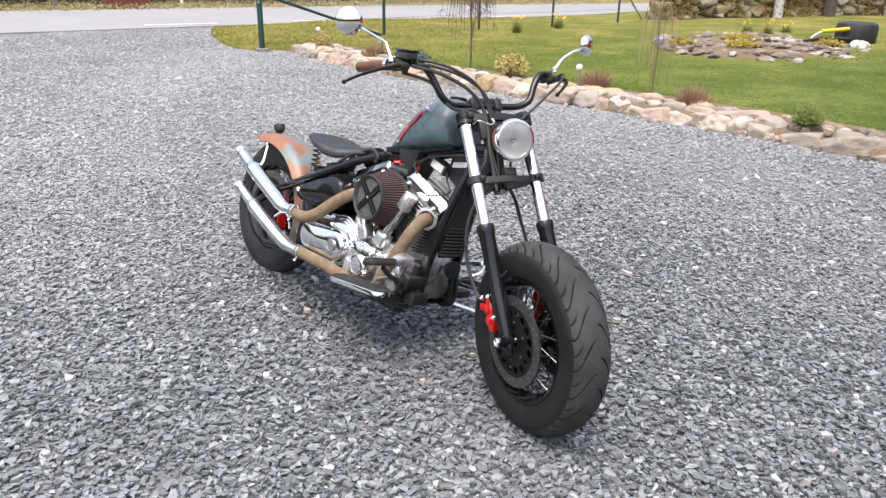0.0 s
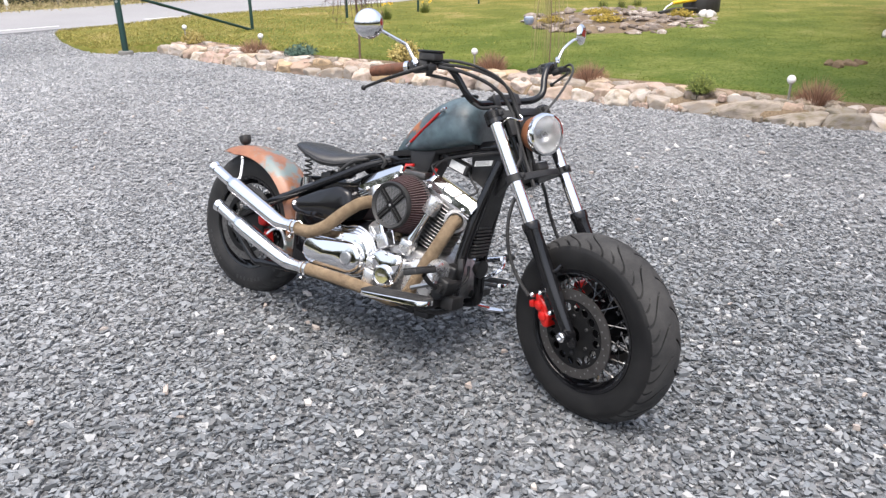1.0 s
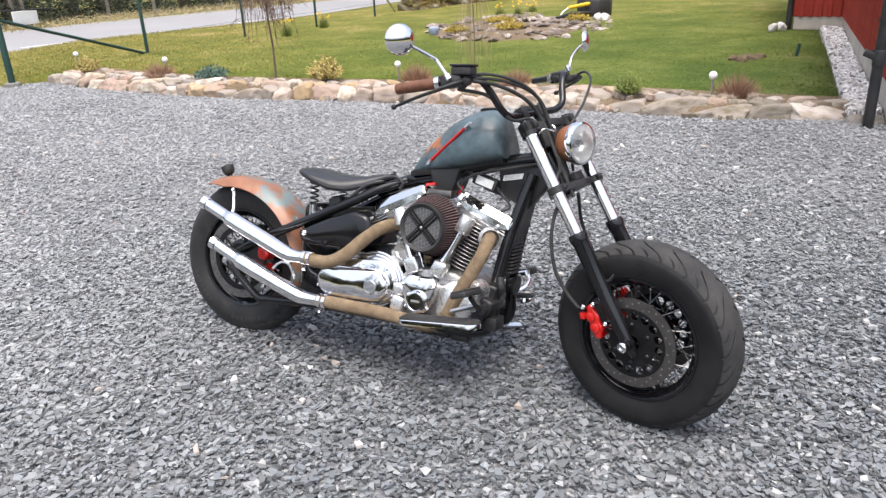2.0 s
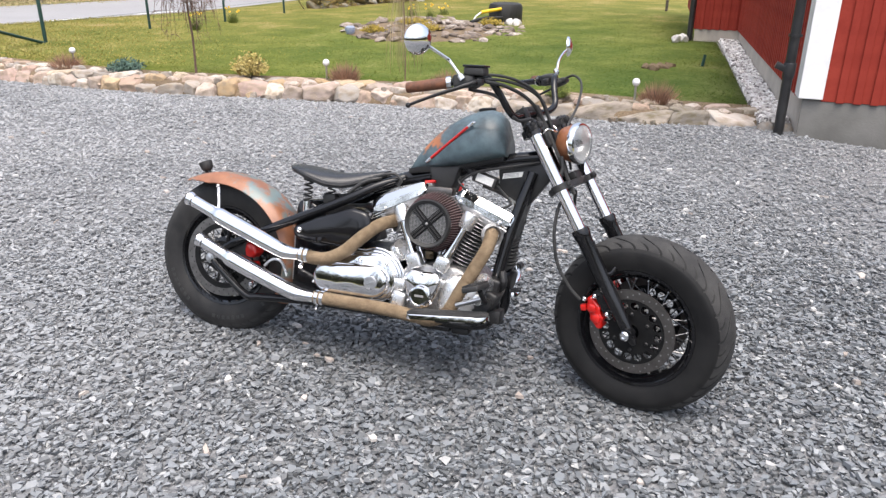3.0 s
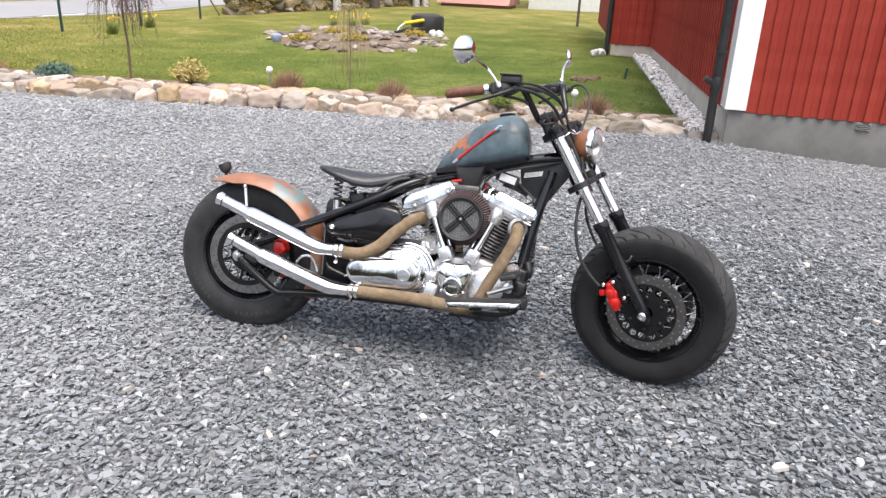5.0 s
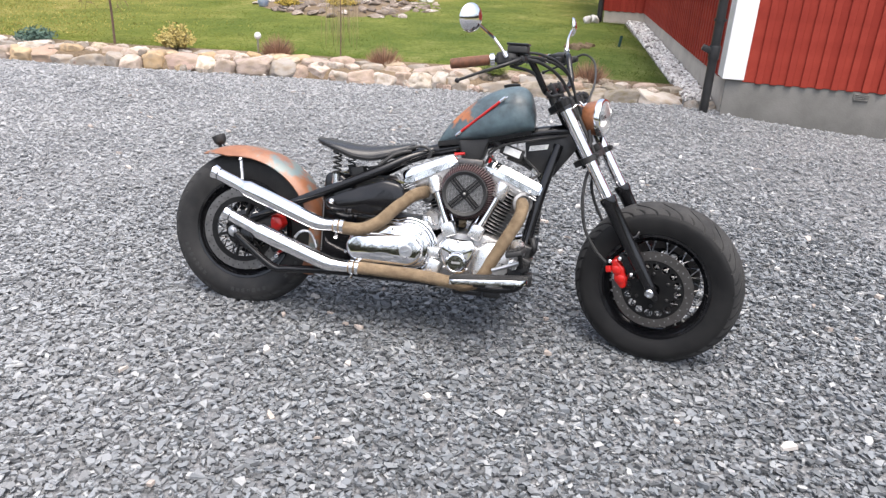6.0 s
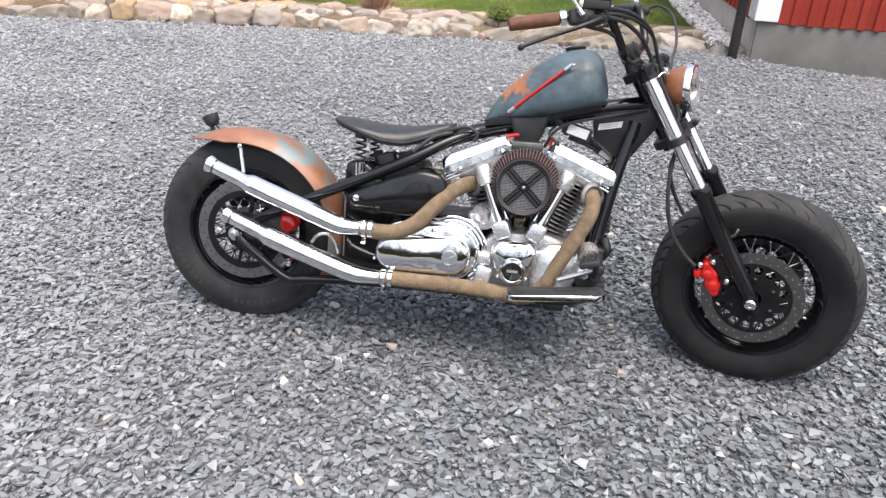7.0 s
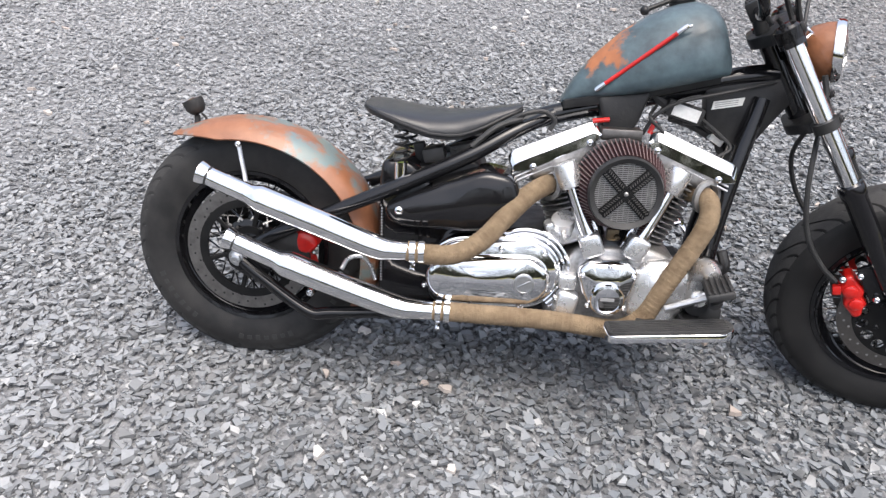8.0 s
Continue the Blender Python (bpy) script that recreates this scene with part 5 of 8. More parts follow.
box(bm, (0.085, 0.05, 0.24), pose(-0.035, 0, 0.51, 0, -6, 0), 0.01)
part("top", bm, YELLOW, mk, "yellow top")
barn = empty("garden_shed", "low shed with a faded pink-brown roof beyond the lawn", "shed", pose(15.1, 22.6, 0.1, 0, 0, -52) @ Matrix.Diagonal((0.74, 0.74, 0.62, 1)))
bm = B()
box(bm, (3.2, 2.2, 0.4), pose(0, 0, 0.2), 0.02)
part("shell", bm, mat("faded_pink_boards", (0.34, 0.16, 0.13), 0.8, 0, (0.26, 0.12, 0.10), 5, 0.3, 20), barn, "")
bm = B()
slab(bm, [(-1.3, 0.38), (1.3, 0.38), (0, 2.0)], -1.75, 1.75, 0.02)
bm.transform(pose(0, 0, 0, 0, 0, 90))
part("roof", bm, mat("faded_roof_sheet", (0.36, 0.19, 0.155), 0.7, 0, (0.30, 0.15, 0.12), 2, 0.1, 10), barn, "faded pink-brown roof")
villa = empty("far_house", "white house far behind the lawn", "house", pose(19.9, 21.3, 0.1, 0, 0, -46))
bm = B()
box(bm, (5, 5, 3), pose(0, 0, 1.5), 0.02)
part("shell", bm, WHITEWOOD, villa, "")
bm = B()
slab(bm, [(-2.9, 2.95), (2.9, 2.95), (0, 5.0)], -2.8, 2.8, 0.02)
bm.transform(pose(0, 0, 0, 0, 0, 90))
part("roof", bm, ROOFSHEET, villa, "")
for k in range(3):
    bm = B()
    box(bm, (0.8, 0.08, 1.1), pose(-1.6 + 1.6 * k, -2.52, 1.7), 0.01)
    part("window", bm, BLACK, villa, "dark window")


# ---- the motorcycle, in its own metres: x ahead from the rear axle, y to its left, z up ----
BIKE = pose(-0.907, 3.4757, -0.001, -15, 0, -46)
bike = empty("motorcycle", "custom black bobber motorcycle with rusty patina paint leaning on gravel", "motorcycle", BIKE)
RAKE, STEER = radians(31.5), radians(18.5)
e_axis = Vector((-math.sin(RAKE), 0, math.cos(RAKE)))
e_fwd = Vector((math.cos(RAKE), 0, math.sin(RAKE)))
e_left = Vector((0, 1, 0))
fwd = e_fwd * math.cos(STEER) - e_left * math.sin(STEER)
left = e_left * math.cos(STEER) + e_fwd * math.sin(STEER)
FRONT = Matrix((
    (fwd.x, left.x, e_axis.x, 1.412),
    (fwd.y, left.y, e_axis.y, 0.0),
    (fwd.z, left.z, e_axis.z, 0.753),
    (0, 0, 0, 1)))


def tyre_mesh(R, half, rim_r):
    """A fat tyre with a rounded crown, bead, sidewall ring and hooked grooves."""
    bm = B()
    na, ns, pitch_n = 600, 48, 30
    rings, deep = [], set()
    for i in range(na):
        a = 2 * math.pi * i / na
        ring = []
        for j in range(ns + 1):
            cut = False
            s = -1 + 2 * j / ns
            a = 2 * math.pi * i / na + (0.30 * (1 - min(abs(s) / 0.64, 1)) ** 1.3 + 0.035 * math.sin(min(abs(s) / 0.64, 1) * 2 * math.pi))
            ang = s * math.pi * 0.60
            crown = (R - rim_r) * 0.5
            k = max(0, (abs(ang) - math.pi / 2) / (math.pi * 0.10))
            y = math.copysign(half * (abs(math.sin(ang)) ** 0.92 if k == 0 else 1 - 0.18 * k * k), ang)
            r = R - crown + crown * math.cos(ang) if k == 0 else R - crown - crown * k
            side = abs(s)
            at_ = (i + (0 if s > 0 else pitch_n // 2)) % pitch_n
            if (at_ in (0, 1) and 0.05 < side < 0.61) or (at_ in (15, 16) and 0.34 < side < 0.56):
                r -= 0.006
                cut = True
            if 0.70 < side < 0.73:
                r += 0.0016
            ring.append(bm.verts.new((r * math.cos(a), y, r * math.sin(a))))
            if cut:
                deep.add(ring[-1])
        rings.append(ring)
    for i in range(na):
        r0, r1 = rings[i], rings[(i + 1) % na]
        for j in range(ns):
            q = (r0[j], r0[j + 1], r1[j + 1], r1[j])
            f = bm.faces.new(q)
            # groove shade put into colour: groove faces keep the darker rubber
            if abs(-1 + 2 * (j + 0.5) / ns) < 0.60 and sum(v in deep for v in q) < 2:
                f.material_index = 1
    return bm


def wheel(name, m, R, half, disc_sides, disc_r, disc_y):
    """A black laced wheel with its tyre, spokes and brake discs."""
    rim = B()
    w = half * 0.80
    lathe(rim, [(-w, 0.216), (-w - 0.006, 0.214), (-w - 0.004, 0.204), (-w + 0.012, 0.198), (-w * 0.55, 0.182), (0, 0.178), (w * 0.55, 0.182),
                (w - 0.012, 0.198), (w + 0.004, 0.204), (w + 0.006, 0.214), (w, 0.216), (w * 0.7, 0.205), (0, 0.2), (-w * 0.7, 0.205)], seg=72, closed=True)
    hub = [(-0.068, 0.0), (-0.068, 0.045), (-0.060, 0.062), (-0.056, 0.082), (-0.050, 0.082), (-0.042, 0.036), (0.042, 0.036), (0.050, 0.082), (0.056, 0.082), (0.060, 0.062), (0.068, 0.045), (0.068, 0.0)]
    lathe(rim, hub, seg=32)
    body = part(name, rim, BLACK, bike, "black spoked wheel with a fat tyre", m)
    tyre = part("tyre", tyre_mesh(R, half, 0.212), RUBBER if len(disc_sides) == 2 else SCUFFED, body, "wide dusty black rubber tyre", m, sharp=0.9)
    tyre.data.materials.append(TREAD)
    n = 56
    for i in range(n):
        a = 2 * math.pi * i / n
        side = 1 if i % 2 else -1
        lace = 0.42 if (i // 2) % 2 else -0.42
        p = Vector((0.079 * math.cos(a + lace), side * 0.058, 0.079 * math.sin(a + lace)))
        q = Vector((0.184 * math.cos(a), side * 0.022, 0.186 * math.sin(a)))
        sp = tube(B(), [p, p.lerp(q, 0.11), p.lerp(q, 0.13), p.lerp(q, 0.88), p.lerp(q, 0.89), q], [0.0036, 0.0036, 0.0023, 0.0023, 0.0043, 0.0043], 6)
        for f in sp.faces:
            if not 0.12 < (f.calc_center_median() - p).length / (q - p).length < 0.87:
                f.material_index = 1
        part("spoke", sp, SPOKE, body, "", m).data.materials.append(DULL)
    for s in disc_sides:
        d = B()
        y = s * disc_y
        lathe(d, [(y - 0.0028, disc_r - 0.036), (y - 0.0028, disc_r), (y + 0.0028, disc_r), (y + 0.0028, disc_r - 0.036)], seg=72, closed=True)
        disc = part("brake_disc", d, STEEL if len(disc_sides) == 2 else BARE_STEEL, body, "drilled grey steel brake disc", m)
        carrier = B()
        if len(disc_sides) == 2:
            nh, rc, rh, r_in, r_out = 16, 0.096, 0.0155, 0.028, disc_r - 0.035
            for face in (y - 0.0034, y + 0.0034):
                for ra_, rb_ in ((r_in, rc - rh), (rc + rh, r_out)):
                    lathe(carrier, [(face, ra_), (face, rb_)], seg=64)
                for k in range(nh):
                    mid = 2 * math.pi * k / nh
                    rows = []
                    for q in range(9):
                        rr = rc + rh * (-1 + q / 4)
                        hw = math.pi / nh - math.sqrt(max(rh * rh - (rr - rc) ** 2, 0)) / rr
                        rows.append([carrier.verts.new((rr * math.cos(mid + o * hw), face, rr * math.sin(mid + o * hw))) for o in (-1, 0, 1)])
                    for ra_, rb_ in zip(rows, rows[1:]):
                        for o in (0, 1):
                            carrier.faces.new((ra_[o], ra_[o + 1], rb_[o + 1], rb_[o]))
            for k in range(nh):
                lathe(carrier, [(y - 0.0034, rh), (y + 0.0034, rh)], (rc * math.cos(2 * math.pi * (k + 0.5) / nh), 0, rc * math.sin(2 * math.pi * (k + 0.5) / nh)), seg=16)
        else:
            for ra_, rb_ in ((0.026, 0.064), (disc_r - 0.056, disc_r - 0.034)):
                lathe(carrier, [(y - 0.004, ra_), (y - 0.004, rb_), (y + 0.004, rb_), (y + 0.004, ra_)], seg=48, closed=True)
            for k in range(6):
                mid = 2 * math.pi * (k + 0.3) / 6
                box(carrier, (disc_r - 0.094, 0.006, 0.012), pose(0, y, 0, 0, -math.degrees(mid), 0) @ pose(0.5 * (disc_r + 0.034), 0, 0), 0.002, 1)
        part("disc_carrier", carrier, CARRIER, disc, "black disc carrier", m)
        for k in range(6):
            a = 2 * math.pi * k / 6
            part("carrier_bolt", bolt(B(), (0.066 * math.cos(a), y + s * 0.003, 0.066 * math.sin(a)), (0, s, 0), 0.007, 0.007), SATIN, disc, "", m)
        # flat dots for holes: edge glints painted pale in front, shade dark at rear
        holes = B()
        for k in range(42):
            a = 2 * math.pi * k / 42
            rr = disc_r - (0.008, 0.018, 0.027)[k % 3]
            lathe(holes, [(0, 0), (0, 0.0032)], (rr * math.cos(a), y + s * 0.0033, rr * math.sin(a)), (0, s, 0), 8)
        tagged(part("drilling", holes, DULL if len(disc_sides) == 2 else PLASTIC, disc, "flat dots for drillings, glint or shade in their colour", m), kind="stuff")
    return body


rear_wheel = wheel("rear_wheel", pose(0.008, 0.028, 0.325), 0.333, 0.062, (-1,), 0.174, 0.064)
wheel("front_wheel", FRONT @ pose(0.05, -0.008, -0.562), 0.327, 0.078, (-1, 1), 0.154, 0.092)

# worn raised writing on the rear sidewall, as plain bars
wr = B()
for word in (200, 262, 318):
    for k in range(7):
        a_ = radians(word + k * 5.2)
        box(wr, (0.0125, 0.0012, 0.012 if k % 2 else 0.016), pose(0, 0, 0.325) @ pose(0.008, 0.028, 0, 0, -word - k * 5.2 + 90, 0) @ pose(0, -0.0623, 0.270), 0.0003, 1)
tagged(part("sidewall_writing", wr, PLASTIC, rear_wheel, "worn raised writing on the sidewall"), kind="stuff")

# belt pulley on the far side of the rear wheel
bp_ = B()
lathe(bp_, [(0.100, 0.03), (0.100, 0.128), (0.104, 0.134), (0.126, 0.134), (0.130, 0.128), (0.130, 0.03)], (0.008, 0, 0.325), (0, 1, 0), 64, True, wave=lambda k, h: 0.002 if k % 2 else 0)
part("belt_pulley", bp_, CARRIER, rear_wheel, "black toothed belt pulley")

# axles
ax = B()
tube(ax, [(0, -0.132, 0.325), (0, 0.15, 0.325)], 0.011, 12)
lathe(ax, [(0, 0.019), (0.008, 0.019), (0.010, 0.014), (0.018, 0.014), (0.020, 0.008), (0.012, 0.007), (0.012, 0)], (0, -0.114, 0.325), (0, -1, 0), 6)
lathe(ax, [(-0.004, 0.024), (0.002, 0.024), (0.002, 0.0)], (0, -0.112, 0.325), (0, -1, 0), 24)
part("rear_axle", ax, ALLOY, bike, "bright steel axle with nut")
ax = B()
tube(ax, [(0.05, -0.165, -0.558), (0.05, 0.16, -0.558)], 0.010, 12)
lathe(ax, [(0, 0.017), (0.010, 0.017), (0.014, 0.013), (0.014, 0.008), (0.006, 0.008), (0.006, 0)], (0.05, -0.156, -0.558), (0, -1, 0), 20)
part("front_axle", ax, CHROME, bike, "bright axle bolt", FRONT)

# front fork
for s in (-1, 1):
    fork = B()
    q = s * 0.122
    tube(fork, [(0.05, q, -0.166), (0.05, q, 0.238)], 0.0215, 20)
    leg = part("fork_tube", fork, CHROME, bike, "chrome upper fork tube", FRONT)
    cap = B()
    lathe(cap, [(0.205, 0.027), (0.205, 0.030), (0.245, 0.030), (0.252, 0.024), (0.252, 0.012), (0.258, 0.011), (0.258, 0)], (0.05, q, 0), (0, 0, 1), 24)
    part("fork_cap", cap, BLACK, leg, "black fork cap", FRONT)
    low = B()
    lathe(low, [(-0.162, 0.0215), (-0.160, 0.030), (-0.170, 0.032), (-0.190, 0.030), (-0.195, 0.0275), (-0.40, 0.0265), (-0.50, 0.024), (-0.545, 0.022), (-0.590, 0.017), (-0.605, 0.010), (-0.606, 0)], (0.05, q, 0), (0, 0, 1), 24)
    tube(low, [(0.05, q * 0.93, -0.558), (0.05, q + s * 0.030, -0.558)], 0.022, 20)
    box(low, (0.05, 0.016, 0.10), pose(0.018, q * 0.97, -0.43), 0.005)
    tube(low, [(0.05, q * 0.95, -0.345), (0.085, q * 0.9, -0.345), (0.10, q * 0.8, -0.335)], 0.008, 8)
    part("fork_slider", low, BLACK, leg, "black lower fork slider", FRONT)

    # caliper
    cal = B()
    body = [(-0.060, -0.500), (-0.040, -0.502), (-0.030, -0.482), (-0.013, -0.470), (-0.018, -0.448), (-0.006, -0.425), (-0.014, -0.402), (-0.020, -0.372), (-0.040, -0.370), (-0.048, -0.388), (-0.066, -0.402), (-0.060, -0.432), (-0.072, -0.455), (-0.064, -0.478)]
    slab(cal, body, s * 0.082, s * 0.134, 0.012, 0.0, 4, 0.010)
    for pz in (-0.415, -0.458):
        lathe(cal, [(-0.01, 0.018), (0.006, 0.017), (0.009, 0.012), (0.009, 0)], (-0.040, s * 0.134, pz), (0, s, 0), 20)
    box(cal, (0.022, 0.02, 0.026), pose(-0.070, s * 0.13, -0.40, 0, 20, 0), 0.004)
    caliper = part("brake_caliper", cal, RED, bike, "bright red painted brake caliper", FRONT @ pose(-0.001, 0, -0.048) @ Matrix.Scale(0.93, 4))
    for bp, bz in ((-0.002, -0.375), (0.012, -0.455), (-0.045, -0.370)):
        part("caliper_bolt", bolt(B(), (bp, s * 0.140, bz), (0, s, 0), 0.010, 0.011), CHROME, caliper, "chrome caliper bolt", FRONT @ pose(-0.001, 0, -0.048) @ Matrix.Scale(0.93, 4))

# triple clamps, stem
for s0, thick in ((0.232, 0.028), (0.0, 0.024)):
    outline = [(-0.04, -0.05), (-0.045, 0.05), (0.02, 0.115), (0.06, 0.10), (0.075, 0.0), (0.06, -0.10), (0.02, -0.115)]
    flat = B()
    slab(flat, outline, -thick / 2, thick / 2, 0.005, 0, 2, 0.02)
    flat.transform(Matrix(((1, 0, 0, 0), (0, 0, 1, 0), (0, 1, 0, s0), (0, 0, 0, 1))))
    for s in (-1, 1):
        lathe(flat, [(-thick / 2, 0.022), (-thick / 2, 0.030), (thick / 2, 0.030), (thick / 2, 0.022)], (0.05, s * 0.122, s0), (0, 0, 1), 24)
        box(flat, (0.018, 0.024, thick * 0.8), pose(0.078, s * 0.112, s0), 0.004)
        bolt(flat, (0.086, s * 0.112, s0), (1, 0, 0), 0.006, 0.004)
    part("triple_clamp", flat, SATIN, bike, "black triple clamp", FRONT)
stem = B()
tube(stem, [(0, 0, -0.03), (0, 0, 0.255)], 0.026, 20)
part("steering_head", stem, BLACK, bike, "black steering head", FRONT)

# headlight
REFLECTOR = mat("silvered_reflector", (0.95, 0.95, 0.95), 0.25, 0.65, None, 90, 0.10, 70)
hl = B()
HL = FRONT @ pose(0.086, 0.018, 0.138, 0, 115, -7) @ Matrix.Scale(0.93, 4)
prof = [(-0.044, 0.0), (-0.043, 0.018), (-0.033, 0.044), (-0.015, 0.064), (0.020, 0.073), (0.046, 0.075), (0.046, 0.070), (0.015, 0.066), (-0.025, 0.043), (-0.036, 0.0)]
lathe(hl, prof, (0, 0, 0), (0, 0, 1), 40)
headlight = part("headlight", hl, BOWL, bike, "round headlight with a rusty brown shell", HL)
ring = B()
lathe(ring, [(0.040, 0.0755), (0.040, 0.080), (0.052, 0.081), (0.062, 0.077), (0.064, 0.070), (0.058, 0.069), (0.048, 0.071)], (0, 0, 0), (0, 0, 1), 48, True)
part("headlight_ring", ring, CHROME, headlight, "chrome headlight ring", HL)
refl = B()
lathe(refl, [(0.050, 0.070), (0.035, 0.064), (0.012, 0.048), (-0.005, 0.026), (-0.010, 0.012), (-0.010, 0)], (0, 0, 0), (0, 0, 1), 40)
part("reflector", refl, REFLECTOR, headlight, "bright reflector", HL)
bulb = B()
lathe(bulb, [(-0.010, 0.010), (0.025, 0.010), (0.032, 0.006), (0.032, 0)], (0, 0, 0), (0, 0, 1), 14)
part("bulb", bulb, ALLOY, headlight, "", HL)
lens = B()
lathe(lens, [(0.056, 0.070), (0.064, 0.060), (0.071, 0.035), (0.074, 0.0)], (0, 0, 0), (0, 0, 1), 40)
lathe(lens, [(0.053, 0.070), (0.061, 0.060), (0.068, 0.035), (0.071, 0.0)], (0, 0, 0), (0, 0, 1), 40)
glass = part("headlight_glass", lens, GLASS, headlight, "clear headlight glass", HL)
glass.visible_shadow = False
mount = B()
for s in (-1, 1):
    tube(mount, [(0.05, s * 0.105, 0.03), (0.075, s * 0.085, 0.06), (0.085, s * 0.080, 0.10)], 0.007, 8)
box(mount, (0.03, 0.05, 0.03), pose(0.06, 0.01, 0.025), 0.006)
box(mount, (0.02, 0.15, 0.07), pose(0.055, 0, 0.185), 0.006)
part("headlight_bracket", mount, SATIN, bike, "black headlight bracket", FRONT)

# handlebar, risers, grips
half_bar = [(0.005, 0.0, 0.300), (0.010, 0.09, 0.297), (0.018, 0.145, 0.298), (0.030, 0.185, 0.325), (0.040, 0.212, 0.385),
            (0.045, 0.245, 0.432), (0.030, 0.288, 0.452), (-0.010, 0.315, 0.465), (-0.065, 0.338, 0.484), (-0.170, 0.384, 0.528)]
R_bar = [(p, -q, s) for p, q, s in half_bar]
DROP = -0.024
half_bar = [(p, q, s + DROP * max(0, min(1, (q - 0.15) / 0.12))) for p, q, s in half_bar]
bar = B()
tube(bar, spline(R_bar[::-1] + half_bar[1:], 6), 0.0125, 14)
handlebar = part("handlebar", bar, BLACK, bike, "black pulled-back handlebar", FRONT)
riser = B()
for s in (-1, 1):
    tube(riser, [(-0.002, s * 0.05, 0.245), (0.003, s * 0.05, 0.285)], 0.017, 14)
    box(riser, (0.042, 0.030, 0.046), pose(0.005, s * 0.05, 0.302), 0.006)
    for k in (-0.014, 0.014):
        bolt(riser, (0.005 + k, s * 0.05, 0.325), (0, 0, 1), 0.004, 0.006)
box(riser, (0.022, 0.10, 0.02), pose(0.005, 0, 0.318), 0.004)
part("riser", riser, SATIN, handlebar, "black bar risers", FRONT)
for s in (-1, 1):
    dz = DROP if s > 0 else 0.0
    g0, g1 = Vector((-0.058, s * 0.335, 0.481 + dz)), Vector((-0.180, -0.388, 0.532)) if s < 0 else Vector((-0.115, 0.415, 0.488))
    grip = B()
    path = [g0.lerp(g1, t) for t in (0, 0.02, 0.10, 0.5, 0.9, 0.98, 1.0)]
    tube(grip, path, [0.016, 0.0185, 0.0185, 0.0195, 0.0185, 0.018, 0.014], 18)
    part("grip", grip, GRIP, handlebar, "brown leather wrapped grip", FRONT)
    collar = B()
    d = (g1 - g0).normalized()
    tube(collar, [g0 - d * 0.018, g0 - d * 0.002], 0.0215, 18)
    part("grip_collar", collar, CHROME, handlebar, "chrome grip collar", FRONT)
    sw = B()
    sm = pose(-0.005, s * 0.313, 0.458 + dz, 0, 22, s * -26)
    box(sw, (0.075, 0.042, 0.045), sm, 0.010, 3)
    box(sw, (0.03, 0.02, 0.02), sm @ pose(0.01, -s * 0.028, 0.0), 0.005)
    tube(sw, [(0.012, s * 0.30, 0.43 + dz), (0.05, s * 0.318, 0.425 + dz)], 0.014, 12)
    part("switch_housing", sw, PLASTIC, handlebar, "black switch housing", FRONT)
    lv = B()
    tip = Vector((-0.150, s * 0.466, 0.456 + dz))
    path = spline([(0.035, s * 0.318, 0.430 + dz), (0.042, s * 0.355, 0.426 + dz), (0.005, s * 0.395, 0.430 + dz), (-0.075, s * 0.437, 0.445 + dz), tip], 6)
    tube(lv, path, [0.011, 0.010, 0.0085, 0.007, 0.0065], 10, True, 0.75)
    bmesh.ops.create_icosphere(lv, subdivisions=2, radius=0.0095, matrix=Matrix.Translation(tip))
    box(lv, (0.05, 0.035, 0.022), pose(0.035, s * 0.318, 0.43 + dz, 0, 25, 0), 0.006)
    part("brake_lever" if s < 0 else "clutch_lever", lv, SATIN, handlebar, "black metal lever at the grip", FRONT)
    mi = B()
    foot = Vector((0.008, -0.342, 0.462)) if s < 0 else Vector((0.026, 0.335, 0.448))
    elbow = Vector((-0.004, -0.346, 0.538)) if s < 0 else Vector((0.02, 0.348, 0.470))
    disc_c = Vector((0.000, -0.473, 0.612)) if s < 0 else Vector((0.052, 0.502, 0.549))
    path = [foot, foot.lerp(elbow, 0.85), elbow, elbow.lerp(disc_c, 0.12), elbow.lerp(disc_c, 0.86)] if s < 0 else \
        spline([foot, foot.lerp(disc_c, 0.3) + Vector((0.004, -0.008, 0.014)), foot.lerp(disc_c, 0.65) + Vector((0.004, -0.006, 0.010)), disc_c.lerp(foot, 0.16)], 5)
    tube(mi, path, 0.0055, 10)
    lathe(mi, [(-0.004, 0.010), (0.014, 0.010), (0.016, 0.006)], foot, (elbow - foot).normalized(), 8)
    stalk = part("mirror", mi, CHROME, handlebar, "round chrome mirror on a bent stalk", FRONT)
    # the shell's back looks ahead of the bike, the glass back to the rider
    facing = Vector((0.02, -1, 0.06)) if s < 0 else Vector((0.75, -0.66, 0.06))
    turn = ((BIKE @ FRONT).to_3x3().inverted() @ facing).normalized()
    shell = B()
    ms_ = 1.0 if s < 0 else 0.85
    lathe(shell, [(0.020 * ms_, 0.0), (0.018 * ms_, 0.016 * ms_), (0.011 * ms_, 0.036 * ms_), (0.002, 0.0465 * ms_), (-0.005, 0.049 * ms_), (-0.007, 0.047 * ms_)], disc_c, turn, 36)
    part("mirror_shell", shell, CHROME, stalk, "domed chrome mirror back", FRONT)
    mg = B()
    lathe(mg, [(-0.0065, 0.047 * ms_), (-0.0060, 0.0)], disc_c, turn, 36)
    part("mirror_glass", mg, MIRROR, stalk, "mirror glass", FRONT)

